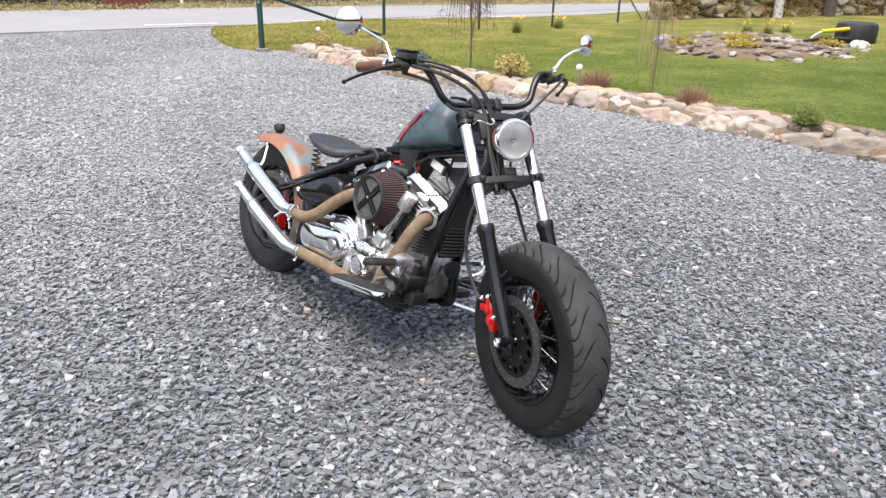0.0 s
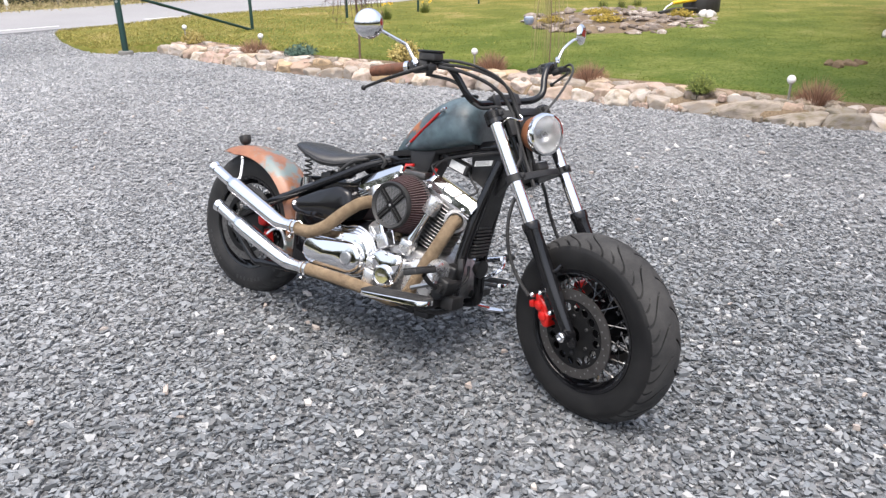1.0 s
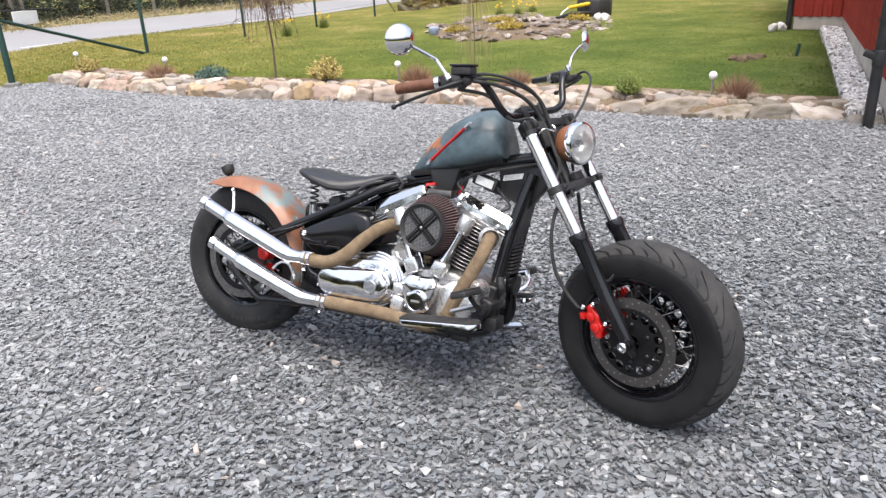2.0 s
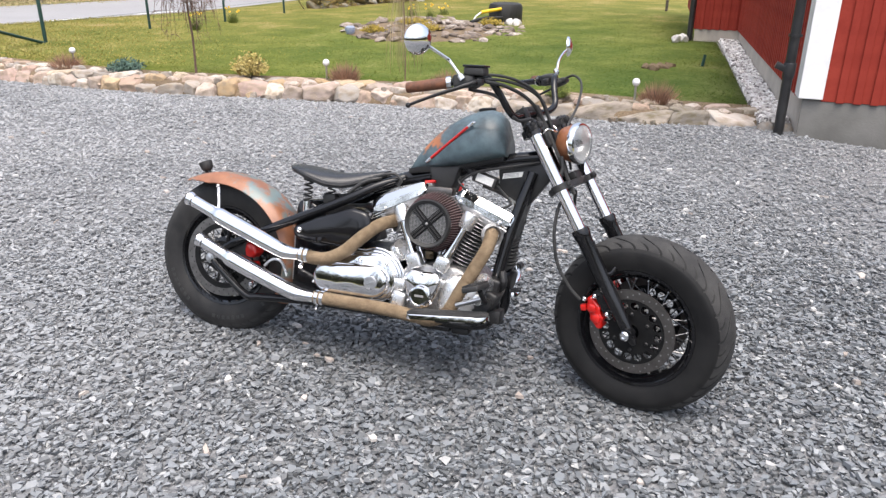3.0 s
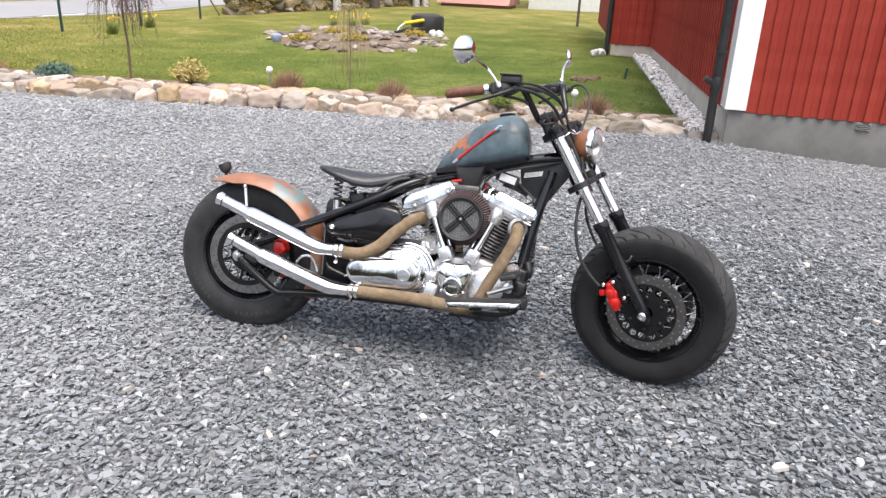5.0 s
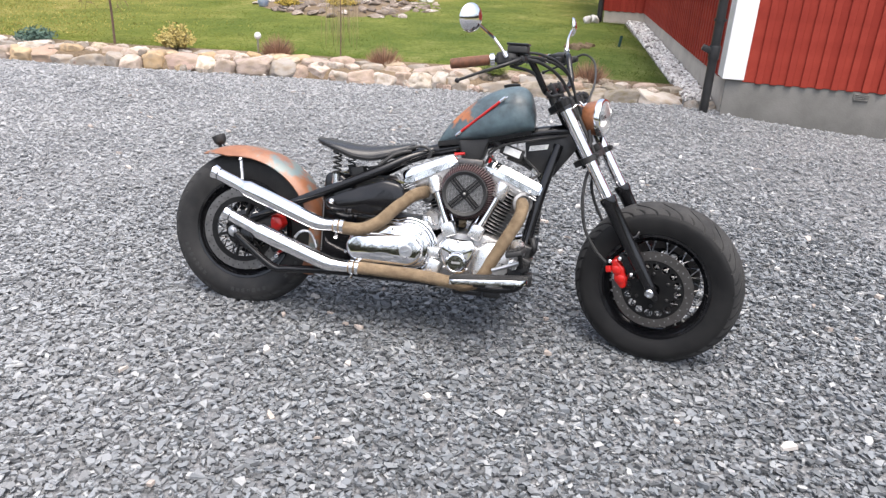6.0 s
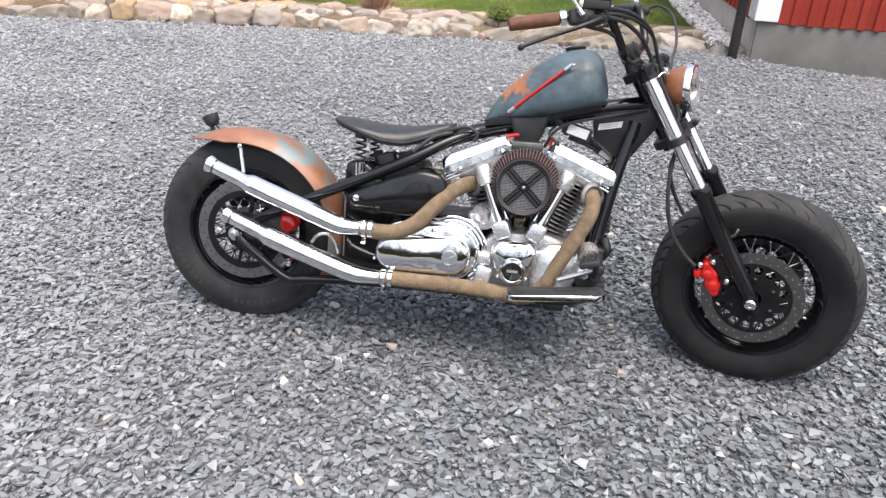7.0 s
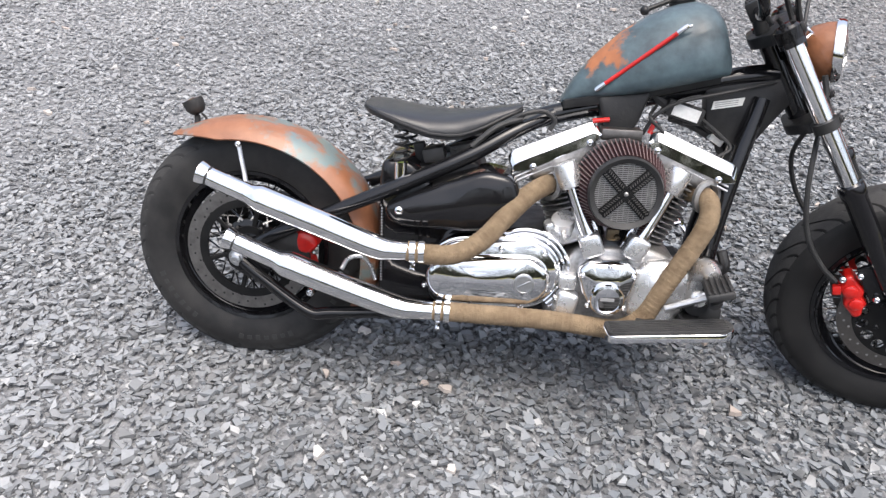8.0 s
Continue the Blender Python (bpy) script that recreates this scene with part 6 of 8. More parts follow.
res = B()
RM = pose(0.044, -0.300, 0.466, 0, 31.5, 8)
box(res, (0.074, 0.050, 0.028), RM, 0.007, 3)
reservoir = part("brake_reservoir", res, PLASTIC, handlebar, "black brake fluid reservoir", FRONT)
lid = B()
box(lid, (0.079, 0.055, 0.008), RM @ pose(0, 0, 0.017), 0.003)
part("lid", lid, BLACK, reservoir, "glossy black reservoir lid", FRONT)

for label, path, rad in (
        ("throttle cable", [(0.01, -0.30, 0.452), (0.060, -0.25, 0.442), (0.095, -0.16, 0.398), (0.105, -0.08, 0.335), (0.085, -0.038, 0.255), (0.06, -0.02, 0.12), (0.03, -0.02, -0.02)], 0.0055),
        ("throttle cable", [(0.02, -0.305, 0.440), (0.06, -0.24, 0.425), (0.092, -0.14, 0.378), (0.10, -0.06, 0.315), (0.078, -0.022, 0.24), (0.05, 0.0, 0.10), (0.03, 0.0, -0.02)], 0.0055),
        ("brake hose", [(0.05, -0.29, 0.425), (0.070, -0.20, 0.390), (0.075, -0.10, 0.330), (0.066, -0.045, 0.25), (0.062, -0.052, 0.10), (0.055, -0.052, -0.04)], 0.0065),
        ("clutch cable", [(0.04, 0.32, 0.408), (0.092, 0.318, 0.398), (0.128, 0.265, 0.345), (0.122, 0.16, 0.265), (0.075, 0.06, 0.18), (0.045, 0.03, 0.05)], 0.0048),
        ("switch wiring", [(-0.01, -0.30, 0.43), (0.03, -0.215, 0.372), (0.025, -0.15, 0.282), (0.04, -0.06, 0.262), (0.05, -0.03, 0.16)], 0.006),
        ("brake hose", [(0.03, -0.06, -0.03), (0.005, -0.11, -0.06), (-0.04, -0.14, -0.14), (-0.075, -0.145, -0.24), (-0.075, -0.14, -0.33), (-0.06, -0.135, -0.39)], 0.0065),
        ("brake hose", [(0.03, 0.02, -0.03), (-0.01, 0.06, -0.06), (-0.06, 0.10, -0.12), (-0.085, 0.125, -0.22), (-0.08, 0.13, -0.33), (-0.06, 0.13, -0.39)], 0.0065)):
    c = B()
    tube(c, spline(path, 8), rad, 8)
    part("brake_hose" if "brake" in label else "cable", c, PLASTIC, bike, "black " + label, FRONT)
clip = B()
tube(clip, spline([(0.07, -0.105, 0.20), (0.09, -0.09, 0.205), (0.095, -0.05, 0.19), (0.09, -0.03, 0.20), (0.085, -0.03, 0.215)], 5), 0.003, 8)
part("cable_guide", clip, CHROME, bike, "bright wire cable guide", FRONT)

# ---- frame ----
fr = B()
tube(fr, spline([(1.335, 0, 0.86), (1.20, 0, 0.835), (1.00, 0, 0.780), (0.80, 0, 0.730), (0.66, 0, 0.68)], 5), 0.026, 14)
frame_ob = part("frame", fr, BLACK, bike, "black steel frame")
for s in (-1, 1):
    t = B()
    tube(t, spline([(0.0, s * 0.104, 0.335), (0.10, s * 0.116, 0.395), (0.25, s * 0.126, 0.468), (0.45, s * 0.120, 0.560), (0.60, s * 0.105, 0.633), (0.70, s * 0.075, 0.690), (0.80, s * 0.03, 0.735)], 5), [0.014, 0.017, 0.018, 0.019, 0.019, 0.018, 0.016], 12)
    lathe(t, [(-0.008, 0.030), (0.008, 0.030), (0.008, 0.0)], (0, s * 0.102, 0.325), (0, s, 0), 20)
    part("upper_stay", t, BLACK, frame_ob, "black upper frame stay")
    t = B()
    tube(t, spline([(0.0, s * 0.106, 0.322), (0.08, s * 0.124, 0.268), (0.195, s * 0.142, 0.198), (0.26, s * 0.140, 0.198), (0.45, s * 0.130, 0.210), (0.75, s * 0.124, 0.212), (1.05, s * 0.120, 0.210), (1.18, s * 0.112, 0.222), (1.215, s * 0.095, 0.27), (1.215, s * 0.078, 0.40), (1.25, s * 0.060, 0.60), (1.30, s * 0.032, 0.80)], 5), [0.0165] * 7 + [0.019, 0.0215, 0.0225, 0.0215, 0.020], 12)
    part("lower_rail", t, BLACK, frame_ob, "black lower frame rail and downtube")
g = B()
slab(g, [(1.165, 0.815), (1.345, 0.866), (1.376, 0.795), (1.338, 0.742), (1.285, 0.665), (1.180, 0.720)], 0.018, -0.022, 0.004, 0, 2, 0.01)
part("neck_gusset", g, SATIN, frame_ob, "black neck gusset plate")
st = B()
slab(st, [(1.185, 0.766), (1.258, 0.780), (1.262, 0.800), (1.188, 0.786)], -0.022, -0.0245, 0.0006)
sticker = part("sticker", st, PAPER, frame_ob, "white paper sticker with small print")
pr = B()
for k in range(3):
    slab(pr, [(1.192, 0.7715 + k * 0.005), (1.247, 0.782 + k * 0.005), (1.247, 0.7836 + k * 0.005), (1.192, 0.7731 + k * 0.005)], -0.0246, -0.0252, 0.0002)
part("print", pr, PRINT, sticker, "unreadable grey print")
web = B()
slab(web, [(1.222, 0.515), (1.250, 0.515), (1.306, 0.745), (1.276, 0.745)], 0.050, -0.050, 0.006, 0, 2, 0.008)
part("downtube_web", web, SATIN, frame_ob, "black plate between the downtubes")
reg = B()
box(reg, (0.016, 0.095, 0.13), pose(1.228, 0, 0.49, 0, -8, 0), 0.003)
reg = part("voltage_regulator", reg, PLASTIC, bike, "finned black regulator on the downtubes")
for k in range(9):
    part("fin", box(B(), (0.03, 0.10, 0.007), pose(1.245, 0, 0.44 + k * 0.013, 0, -8, 0), 0.001), PLASTIC, reg)
horn = B()
lathe(horn, [(0, 0.0), (0, 0.022), (0.02, 0.034), (0.032, 0.036), (0.034, 0.028), (0.030, 0.0)], (1.225, 0.03, 0.385), (1, -0.1, -0.1), 24)
part("horn", horn, SATIN, bike, "black round horn")

# ---- fuel tank ----
def tank_mesh():
    bm = B()
    nx, na = 34, 26
    x0, x1 = 0.815, 1.20
    top_x = [0.815, 0.835, 0.86, 0.893, 0.952, 1.012, 1.072, 1.120, 1.155, 1.180, 1.20]
    top_z = [0.772, 0.812, 0.850, 0.889, 0.945, 0.984, 1.010, 1.019, 1.010, 0.985, 0.915]
    bot_x, bot_z = [0.815, 1.0, 1.20], [0.764, 0.795, 0.848]
    wid_x = [0.815, 0.85, 0.90, 0.97, 1.05, 1.12, 1.17, 1.20]
    wid = [0.024, 0.040, 0.060, 0.088, 0.113, 0.124, 0.114, 0.090]
    rings = []
    for i in range(nx + 1):
        t = i / nx
        x = x0 + (x1 - x0) * (t * t * (3 - 2 * t) * 0.5 + t * 0.5)
        zt, zb, w = np.interp(x, top_x, top_z), np.interp(x, bot_x, bot_z), np.interp(x, wid_x, wid)
        ring = []
        for k in range(na):
            a = 2 * math.pi * k / na
            c, s = math.cos(a), math.sin(a)
            y = w * math.copysign(abs(s) ** 0.80, s)
            zm = zb + (zt - zb) * 0.36
            z = zm + (zt - zm) * c ** 0.95 if c > 0 else zm - (zm - zb) * abs(c) ** 0.42
            if c > 0:
                y *= 1 - 0.18 * c ** 2
            ring.append(bm.verts.new((x, y, z)))
        rings.append(ring)
    for r0, r1 in zip(rings, rings[1:]):
        for k in range(na):
            bm.faces.new((r0[k], r0[(k + 1) % na], r1[(k + 1) % na], r1[k]))
    bm.faces.new(rings[0][::-1])
    bm.faces.new(rings[-1])
    bmesh.ops.smooth_vert(bm, verts=bm.verts, factor=0.5, use_axis_x=True, use_axis_y=True, use_axis_z=True)
    return bm


tank = part("fuel_tank", tank_mesh(), TANK, bike, "grey-blue fuel tank with worn orange rust patches", sharp=1.2)
cap = B()
CM = pose(1.090, 0.030, 1.012, -3, -9, 0)
lathe(cap, [(-0.004, 0.030), (0.002, 0.031), (0.005, 0.034), (0.009, 0.034), (0.011, 0.030), (0.011, 0)], (0, 0, 0), (0, 0, 1), 28)
part("tank_cap", cap, SATIN, tank, "black screw fuel cap", CM)
P0, P1 = Vector((1.068, -0.112, 0.953)), Vector((0.904, -0.066, 0.812))
gauge = B()
tube(gauge, [P0.lerp(P1, 0.05), P0.lerp(P1, 0.95)], 0.0052, 10)
sight = part("fuel_sight_tube", gauge, RED, tank, "red fuel sight tube")
for p, o in ((P0, 1), (P1, -1)):
    fit_ = B()
    d = (P0 - P1).normalized() * o
    tube(fit_, [p - d * 0.012, p + d * 0.008, p + d * 0.016], [0.006, 0.0065, 0.005], 10)
    tube(fit_, [p, p + Vector((0, 0.03, 0))], 0.006, 10)
    tube(fit_, [p + d * 0.008, p + d * 0.022 + Vector((0.004, 0, -0.004 * o))], 0.0042, 8)
    part("tube_fitting", fit_, CHROME, sight, "chrome tube fitting")
tun = B()
slab(tun, [(0.90, 0.785), (1.03, 0.805), (1.01, 0.735), (0.985, 0.685), (0.925, 0.685), (0.915, 0.74)], 0.06, -0.055, 0.01, 0, 2, 0.012)
slab(tun, [(0.82, 0.772), (1.19, 0.852), (1.19, 0.832), (1.00, 0.782), (0.82, 0.752)], 0.05, -0.05, 0.004)
part("tank_mount", tun, SATIN, frame_ob, "black tank mount and coil cover")

# ignition coil with sticker, wires
coil = B()
CO = pose(1.120, -0.015, 0.757, 0, 16, 0)
box(coil, (0.095, 0.05, 0.042), CO, 0.006)
tube(coil, [CO @ Vector((-0.04, 0, 0.0)), CO @ Vector((-0.085, 0.0, 0.012))], 0.012, 10)
coil_ob = part("ignition_coil", coil, PLASTIC, bike, "black ignition coil")
st = B()
box(st, (0.068, 0.001, 0.030), CO @ pose(0.002, -0.0258, 0.0), 0.0)
part("sticker", st, PAPER, coil_ob, "white paper sticker")
for path, r in (([(1.05, -0.03, 0.77), (1.03, -0.07, 0.745), (1.06, -0.08, 0.715), (1.07, -0.07, 0.69)], 0.0045),
                ([(1.16, -0.02, 0.745), (1.20, -0.05, 0.715), (1.235, -0.06, 0.68), (1.20, -0.07, 0.655)], 0.0045),
                ([(1.33, -0.02, 0.84), (1.22, -0.05, 0.815), (1.10, -0.06, 0.785), (1.045, -0.06, 0.75), (1.02, -0.05, 0.70)], 0.005),
                ([(1.15, 0.0, 0.74), (1.21, 0.03, 0.70), (1.24, 0.05, 0.65)], 0.006),
                ([(0.66, -0.06, 0.70), (0.72, -0.075, 0.735), (0.77, -0.07, 0.745), (0.80, -0.07, 0.725), (0.79, -0.07, 0.70)], 0.006),
                ([(0.60, -0.11, 0.655), (0.66, -0.095, 0.705), (0.72, -0.07, 0.725)], 0.0075),
                ([(1.20, 0.02, 0.38), (1.235, -0.04, 0.35), (1.22, -0.07, 0.31)], 0.006)):
    w = B()
    tube(w, spline(path, 6), r, 8)
    part("wire", w, PLASTIC, bike, "black cable")
for p0, p1 in (((0.895, -0.055, 0.727), (0.935, -0.06, 0.733)), ((1.035, -0.06, 0.705), (1.045, -0.062, 0.735))):
    w = B()
    tube(w, [p0, p1], 0.006, 10)
    part("spark_plug_boot", w, RED, bike, "red plug connector")

# ---- engine ----
eng = B()
slab(eng, [(0.80, 0.24), (0.86, 0.40), (0.90, 0.43), (1.06, 0.43), (1.13, 0.40), (1.18, 0.32), (1.16, 0.23), (1.05, 0.19), (0.85, 0.19)], 0.15, -0.135, 0.02, 0, 4, 0.03)
engine = part("engine", eng, DULL, bike, "air-cooled V-twin engine in chrome and grey alloy")
trans = B()
slab(trans, [(0.50, 0.25), (0.52, 0.40), (0.58, 0.45), (0.84, 0.45), (0.86, 0.22), (0.56, 0.215)], 0.14, -0.110, 0.02, 0, 3, 0.03)
part("gearbox", trans, SATIN, engine, "black gearbox case")


def stadium(a, b, ra, rb, n=14):
    (ax_, az), (bx, bz) = a, b
    ang = math.atan2(bz - az, bx - ax_)
    out = [(bx + rb * math.cos(ang - math.pi / 2 + math.pi * k / n), bz + rb * math.sin(ang - math.pi / 2 + math.pi * k / n)) for k in range(n + 1)]
    return out + [(ax_ + ra * math.cos(ang + math.pi / 2 + math.pi * k / n), az + ra * math.sin(ang + math.pi / 2 + math.pi * k / n)) for k in range(n + 1)]


cv = B()
slab(cv, stadium((0.600, 0.338), (0.752, 0.345), 0.098, 0.098), -0.10, -0.140, 0.012, 0.0, 4)
slab(cv, stadium((0.600, 0.338), (0.752, 0.345), 0.086, 0.087), -0.138, -0.150, 0.008, 0.0, 3)
part("outer_case", cv, CHROME, engine, "chrome outer transmission case")
for k in range(3):
    t = B()
    arc = [(0.752 + (0.102 + 0.012 * (k - 1)) * math.cos(a), -0.138 + 0.004 * k, 0.345 + (0.102 + 0.012 * (k - 1)) * math.sin(a)) for a in np.linspace(-0.9, 2.0, 22)]
    arc.append((0.66, -0.138 + 0.004 * k, 0.437 + 0.012 * (k - 1)))
    tube(t, arc, 0.0055, 8)
    part("case_rib", t, CHROME, engine, "chrome case rib")
cv = B()
slab(cv, stadium((0.562, 0.326), (0.754, 0.333), 0.060, 0.064), -0.145, -0.180, 0.022, 0.006, 6)
pulley = part("side_cover", cv, CHROME, engine, "polished chrome oval cover", sharp=0.9)
lg = B()
lathe(lg, [(0, 0.026), (0.004, 0.026), (0.005, 0.022), (0.003, 0.021), (0.003, 0)], (0.752, -0.184, 0.332), (0, -1, 0), 32)
box(lg, (0.034, 0.003, 0.005), pose(0.752, -0.188, 0.332, 0, -32, 0), 0.001)
part("cover_emblem", lg, ALLOY, pulley, "round screw-slot emblem")
for x, z in ((0.50, 0.30), (0.51, 0.375), (0.62, 0.255), (0.75, 0.255), (0.80, 0.405), (0.835, 0.37), (0.835, 0.29), (0.745, 0.262), (0.69, 0.41)):
    part("case_bolt", bolt(B(), (x, -0.150, z), (0, -1, 0), 0.0075, 0.010), CHROME, engine, "chrome case bolt")

# timing cover
cv = B()
slab(cv, [(0.880, 0.378), (0.905, 0.402), (1.005, 0.404), (1.032, 0.382), (1.018, 0.325), (0.990, 0.272), (0.958, 0.258), (0.922, 0.272), (0.896, 0.320)], -0.12, -0.190, 0.016, 0.004, 5, 0.014)
timing = part("timing_cover", cv, CHROME, engine, "chrome shield-shaped timing cover", sharp=0.9)
cv = B()
lathe(cv, [(0, 0.042), (0.012, 0.042), (0.016, 0.039), (0.017, 0.032), (0.014, 0.031), (0.014, 0)], (0.957, -0.192, 0.312), (0, -1, 0), 36)
part("inspection_cap", cv, CHROME, timing, "round chrome inspection cap")
pr = B()
box(pr, (0.034, 0.001, 0.008), pose(0.957, -0.2065, 0.314), 0)
part("emblem_bar", pr, PRINT, timing, "dark maker's mark bar")
for x, z in ((0.893, 0.368), (0.957, 0.396), (1.018, 0.372), (0.912, 0.29), (1.0, 0.29)):
    part("cover_bolt", bolt(B(), (x, -0.190, z), (0, -1, 0), 0.0065, 0.008), CHROME, timing, "chrome cover bolt")
cv = B()
slab(cv, [(1.005, 0.245), (1.015, 0.36), (1.05, 0.405), (1.13, 0.405), (1.175, 0.36), (1.165, 0.27), (1.11, 0.222)], -0.10, -0.158, 0.03, 0.010, 6, 0.03)
part("alternator_cover", cv, SILVER, engine, "satin silver front engine cover", sharp=0.9)
cv = B()
box(cv, (0.055, 0.05, 0.075), pose(0.862, -0.150, 0.275, 0, 12, 0), 0.012, 3)
box(cv, (0.045, 0.04, 0.04), pose(0.862, -0.145, 0.335, 0, 0, 0), 0.008, 3)
part("oil_pump_cover", cv, SILVER, engine, "silver oil pump cover")
cv = B()
tube(cv, [(0.85, -0.09, 0.44), (0.84, -0.12, 0.49)], 0.03, 18)
box(cv, (0.09, 0.05, 0.07), pose(0.845, -0.10, 0.455, 0, -20, 0), 0.012, 3)
part("starter_cover", cv, SILVER, engine, "silver starter cover")

V = ((Vector((0.930, -0.01, 0.36)), Vector((0.812, -0.01, 0.66)), 1), (Vector((1.00, -0.01, 0.36)), Vector((1.135, -0.01, 0.655)), -1))
for c0, c1, s in V:
    up = (c1 - c0).normalized()
    cyl = B()
    lathe(cyl, [(0.02, 0.056), ((c1 - c0).length - 0.03, 0.056), ((c1 - c0).length - 0.03, 0)], c0, up, 28)
    body = part("cylinder", cyl, SATIN, engine, "black finned cylinder")
    for k in range(14):
        fn = B()
        h = 0.095 + k * 0.0142
        rr = 0.082 if k < 11 else 0.090
        lathe(fn, [(h, 0.05), (h, rr), (h + 0.002, rr + 0.0015), (h + 0.004, rr), (h + 0.004, 0.05)], c0, up, 32)
        part("fin", fn, DULL, body)
    # head
    hd = B()
    hm = Matrix.Translation(c1 - up * 0.03) @ up.to_track_quat("Z", "Y").to_matrix().to_4x4()
    box(hd, (0.17, 0.17, 0.055), hm, 0.012, 3)
    part("cylinder_head", hd, DULL, engine, "grey alloy cylinder head")

# rocker covers
for outline, top in (
        ([(0.690, 0.632), (0.700, 0.603), (0.735, 0.597), (0.905, 0.683), (0.914, 0.708), (0.892, 0.728), (0.706, 0.648)], 1),
        ([(1.028, 0.674), (1.034, 0.706), (1.060, 0.717), (1.254, 0.639), (1.258, 0.612), (1.228, 0.594)], -1)):
    cv = B()
    a, b = (Vector(outline[2]), Vector(outline[3])) if top > 0 else (Vector(outline[0]), Vector(outline[-1]))
    u = (b - a).normalized()
    up = Vector((-u.y, u.x))
    shape = [Vector(p) for p in rounded(outline, 0.010, 2)]
    def sunk(k, shape=shape, a=a, up=up):
        return [p - up * max((p - a).dot(up) - 0.004, 0) * k for p in shape]

    inner = sunk(0.55)
    middle = sum(inner, Vector((0, 0))) / len(inner)
    loops = [[cv.verts.new((p.x, y, p.y)) for p in ring] for ring, y in (
        (sunk(0.85), 0.072), (sunk(0.60), 0.040), (sunk(0.28), -0.005), (sunk(0.06), -0.050), (shape, -0.078), (inner, -0.097), ([p + (middle - p) * 0.05 for p in inner], -0.100))]
    for r0, r1 in zip(loops, loops[1:]):
        for k in range(len(r0)):
            cv.faces.new((r0[k], r0[(k + 1) % len(r0)], r1[(k + 1) % len(r0)], r1[k]))
    cv.faces.new(loops[0][::-1])
    cv.faces.new(loops[-1])
    rc = part("rocker_cover", cv, CHROME, engine, "polished chrome rocker cover", sharp=0.3)
    lo = B()
    c = sum((Vector(p) for p in outline), Vector((0, 0))) / len(outline)
    low = [(c.x + (p[0] - c.x) * 0.97 + (0.012 if top > 0 else -0.010), c.y + (p[1] - c.y) * 0.62 - 0.030) for p in outline]
    slab(lo, low, 0.055, -0.090, 0.006, 0, 3, 0.008)
    # black here paints the shade in the gaps between the fin edges
    part("rocker_base", lo, SATIN, rc, "rocker base, black for the shade between the fins")
    fins = B()
    for k in range(3):
        o = -0.052 - 0.011 * k
        a, b = ((0.705, 0.607), (0.80, 0.655)) if top > 0 else ((1.13, 0.665), (1.235, 0.618))
        tube(fins, [(a[0], -0.092, a[1] + o + 0.034), (b[0], -0.092, b[1] + o + 0.034)], 0.0034, 8)
    part("head_fins", fins, ALLOY, rc, "bright fin edges")
    for t in (0.12, 0.9):
        bl = B()
        a = Vector(outline[2]).lerp(Vector(outline[3]), t) if top > 0 else Vector(outline[0]).lerp(Vector(outline[-1]), t)
        bolt(bl, (a.x, -0.096, a.y + 0.004), (0, -1, 0), 0.009, 0.012)
        part("cover_bolt", bl, CHROME, rc, "chrome acorn bolt")

# wiring between the front rocker cover and the steering head
for path, rad in (([(1.10, 0.03, 0.735), (1.17, 0.045, 0.712), (1.235, 0.045, 0.672), (1.262, 0.05, 0.615)], 0.011),
                  ([(1.08, 0.055, 0.748), (1.16, 0.065, 0.735), (1.235, 0.065, 0.690), (1.27, 0.06, 0.60)], 0.009),
                  ([(1.13, 0.01, 0.728), (1.19, 0.015, 0.722), (1.24, 0.02, 0.690), (1.285, 0.03, 0.70)], 0.007)):
    wl = B()
    tube(wl, spline(path, 6), rad, 8)
    part("wiring_loom", wl, PLASTIC, bike, "black taped wiring loom")
plug = B()
box(plug, (0.040, 0.022, 0.018), pose(1.222, 0.030, 0.684, 0, 30, 0), 0.003)
part("connector", plug, PAPER, bike, "white plug connector")

# pushrod tubes
for a, b in (((0.833, -0.128, 0.622), (0.915, -0.150, 0.425)), ((1.105, -0.128, 0.622), (1.015, -0.150, 0.425))):
    a, b = Vector(a), Vector(b)
    t = B()
    tube(t, [a, b], 0.0185, 18)
    rod = part("pushrod_tube", t, CHROME, engine, "chrome pushrod tube")
    t = B()
    tube(t, [a.lerp(b, -0.05), a.lerp(b, 0.0), a.lerp(b, 0.225), a.lerp(b, 0.235), a.lerp(b, 0.24)], [0.027, 0.0295, 0.0295, 0.028, 0.019], 20)
    part("upper_sleeve", t, SILVER, rod, "silver upper sleeve")
    t = B()
    d = (b - a).normalized()
    box(t, (0.055, 0.05, 0.06), Matrix.Translation(b - d * 0.012) @ pose(0, 0, 0, 0, -22 if a.x < 0.95 else 22, 0), 0.010, 3)
    part("tappet_block", t, SILVER, rod, "silver tappet block")
    t = B()
    tube(t, [a + Vector((0.034 if a.x < 0.95 else -0.034, 0.03, 0)), b + Vector((0.020 if a.x < 0.95 else -0.020, 0.03, 0))], 0.014, 14)
    part("second_tube", t, CHROME, rod, "chrome pushrod tube")

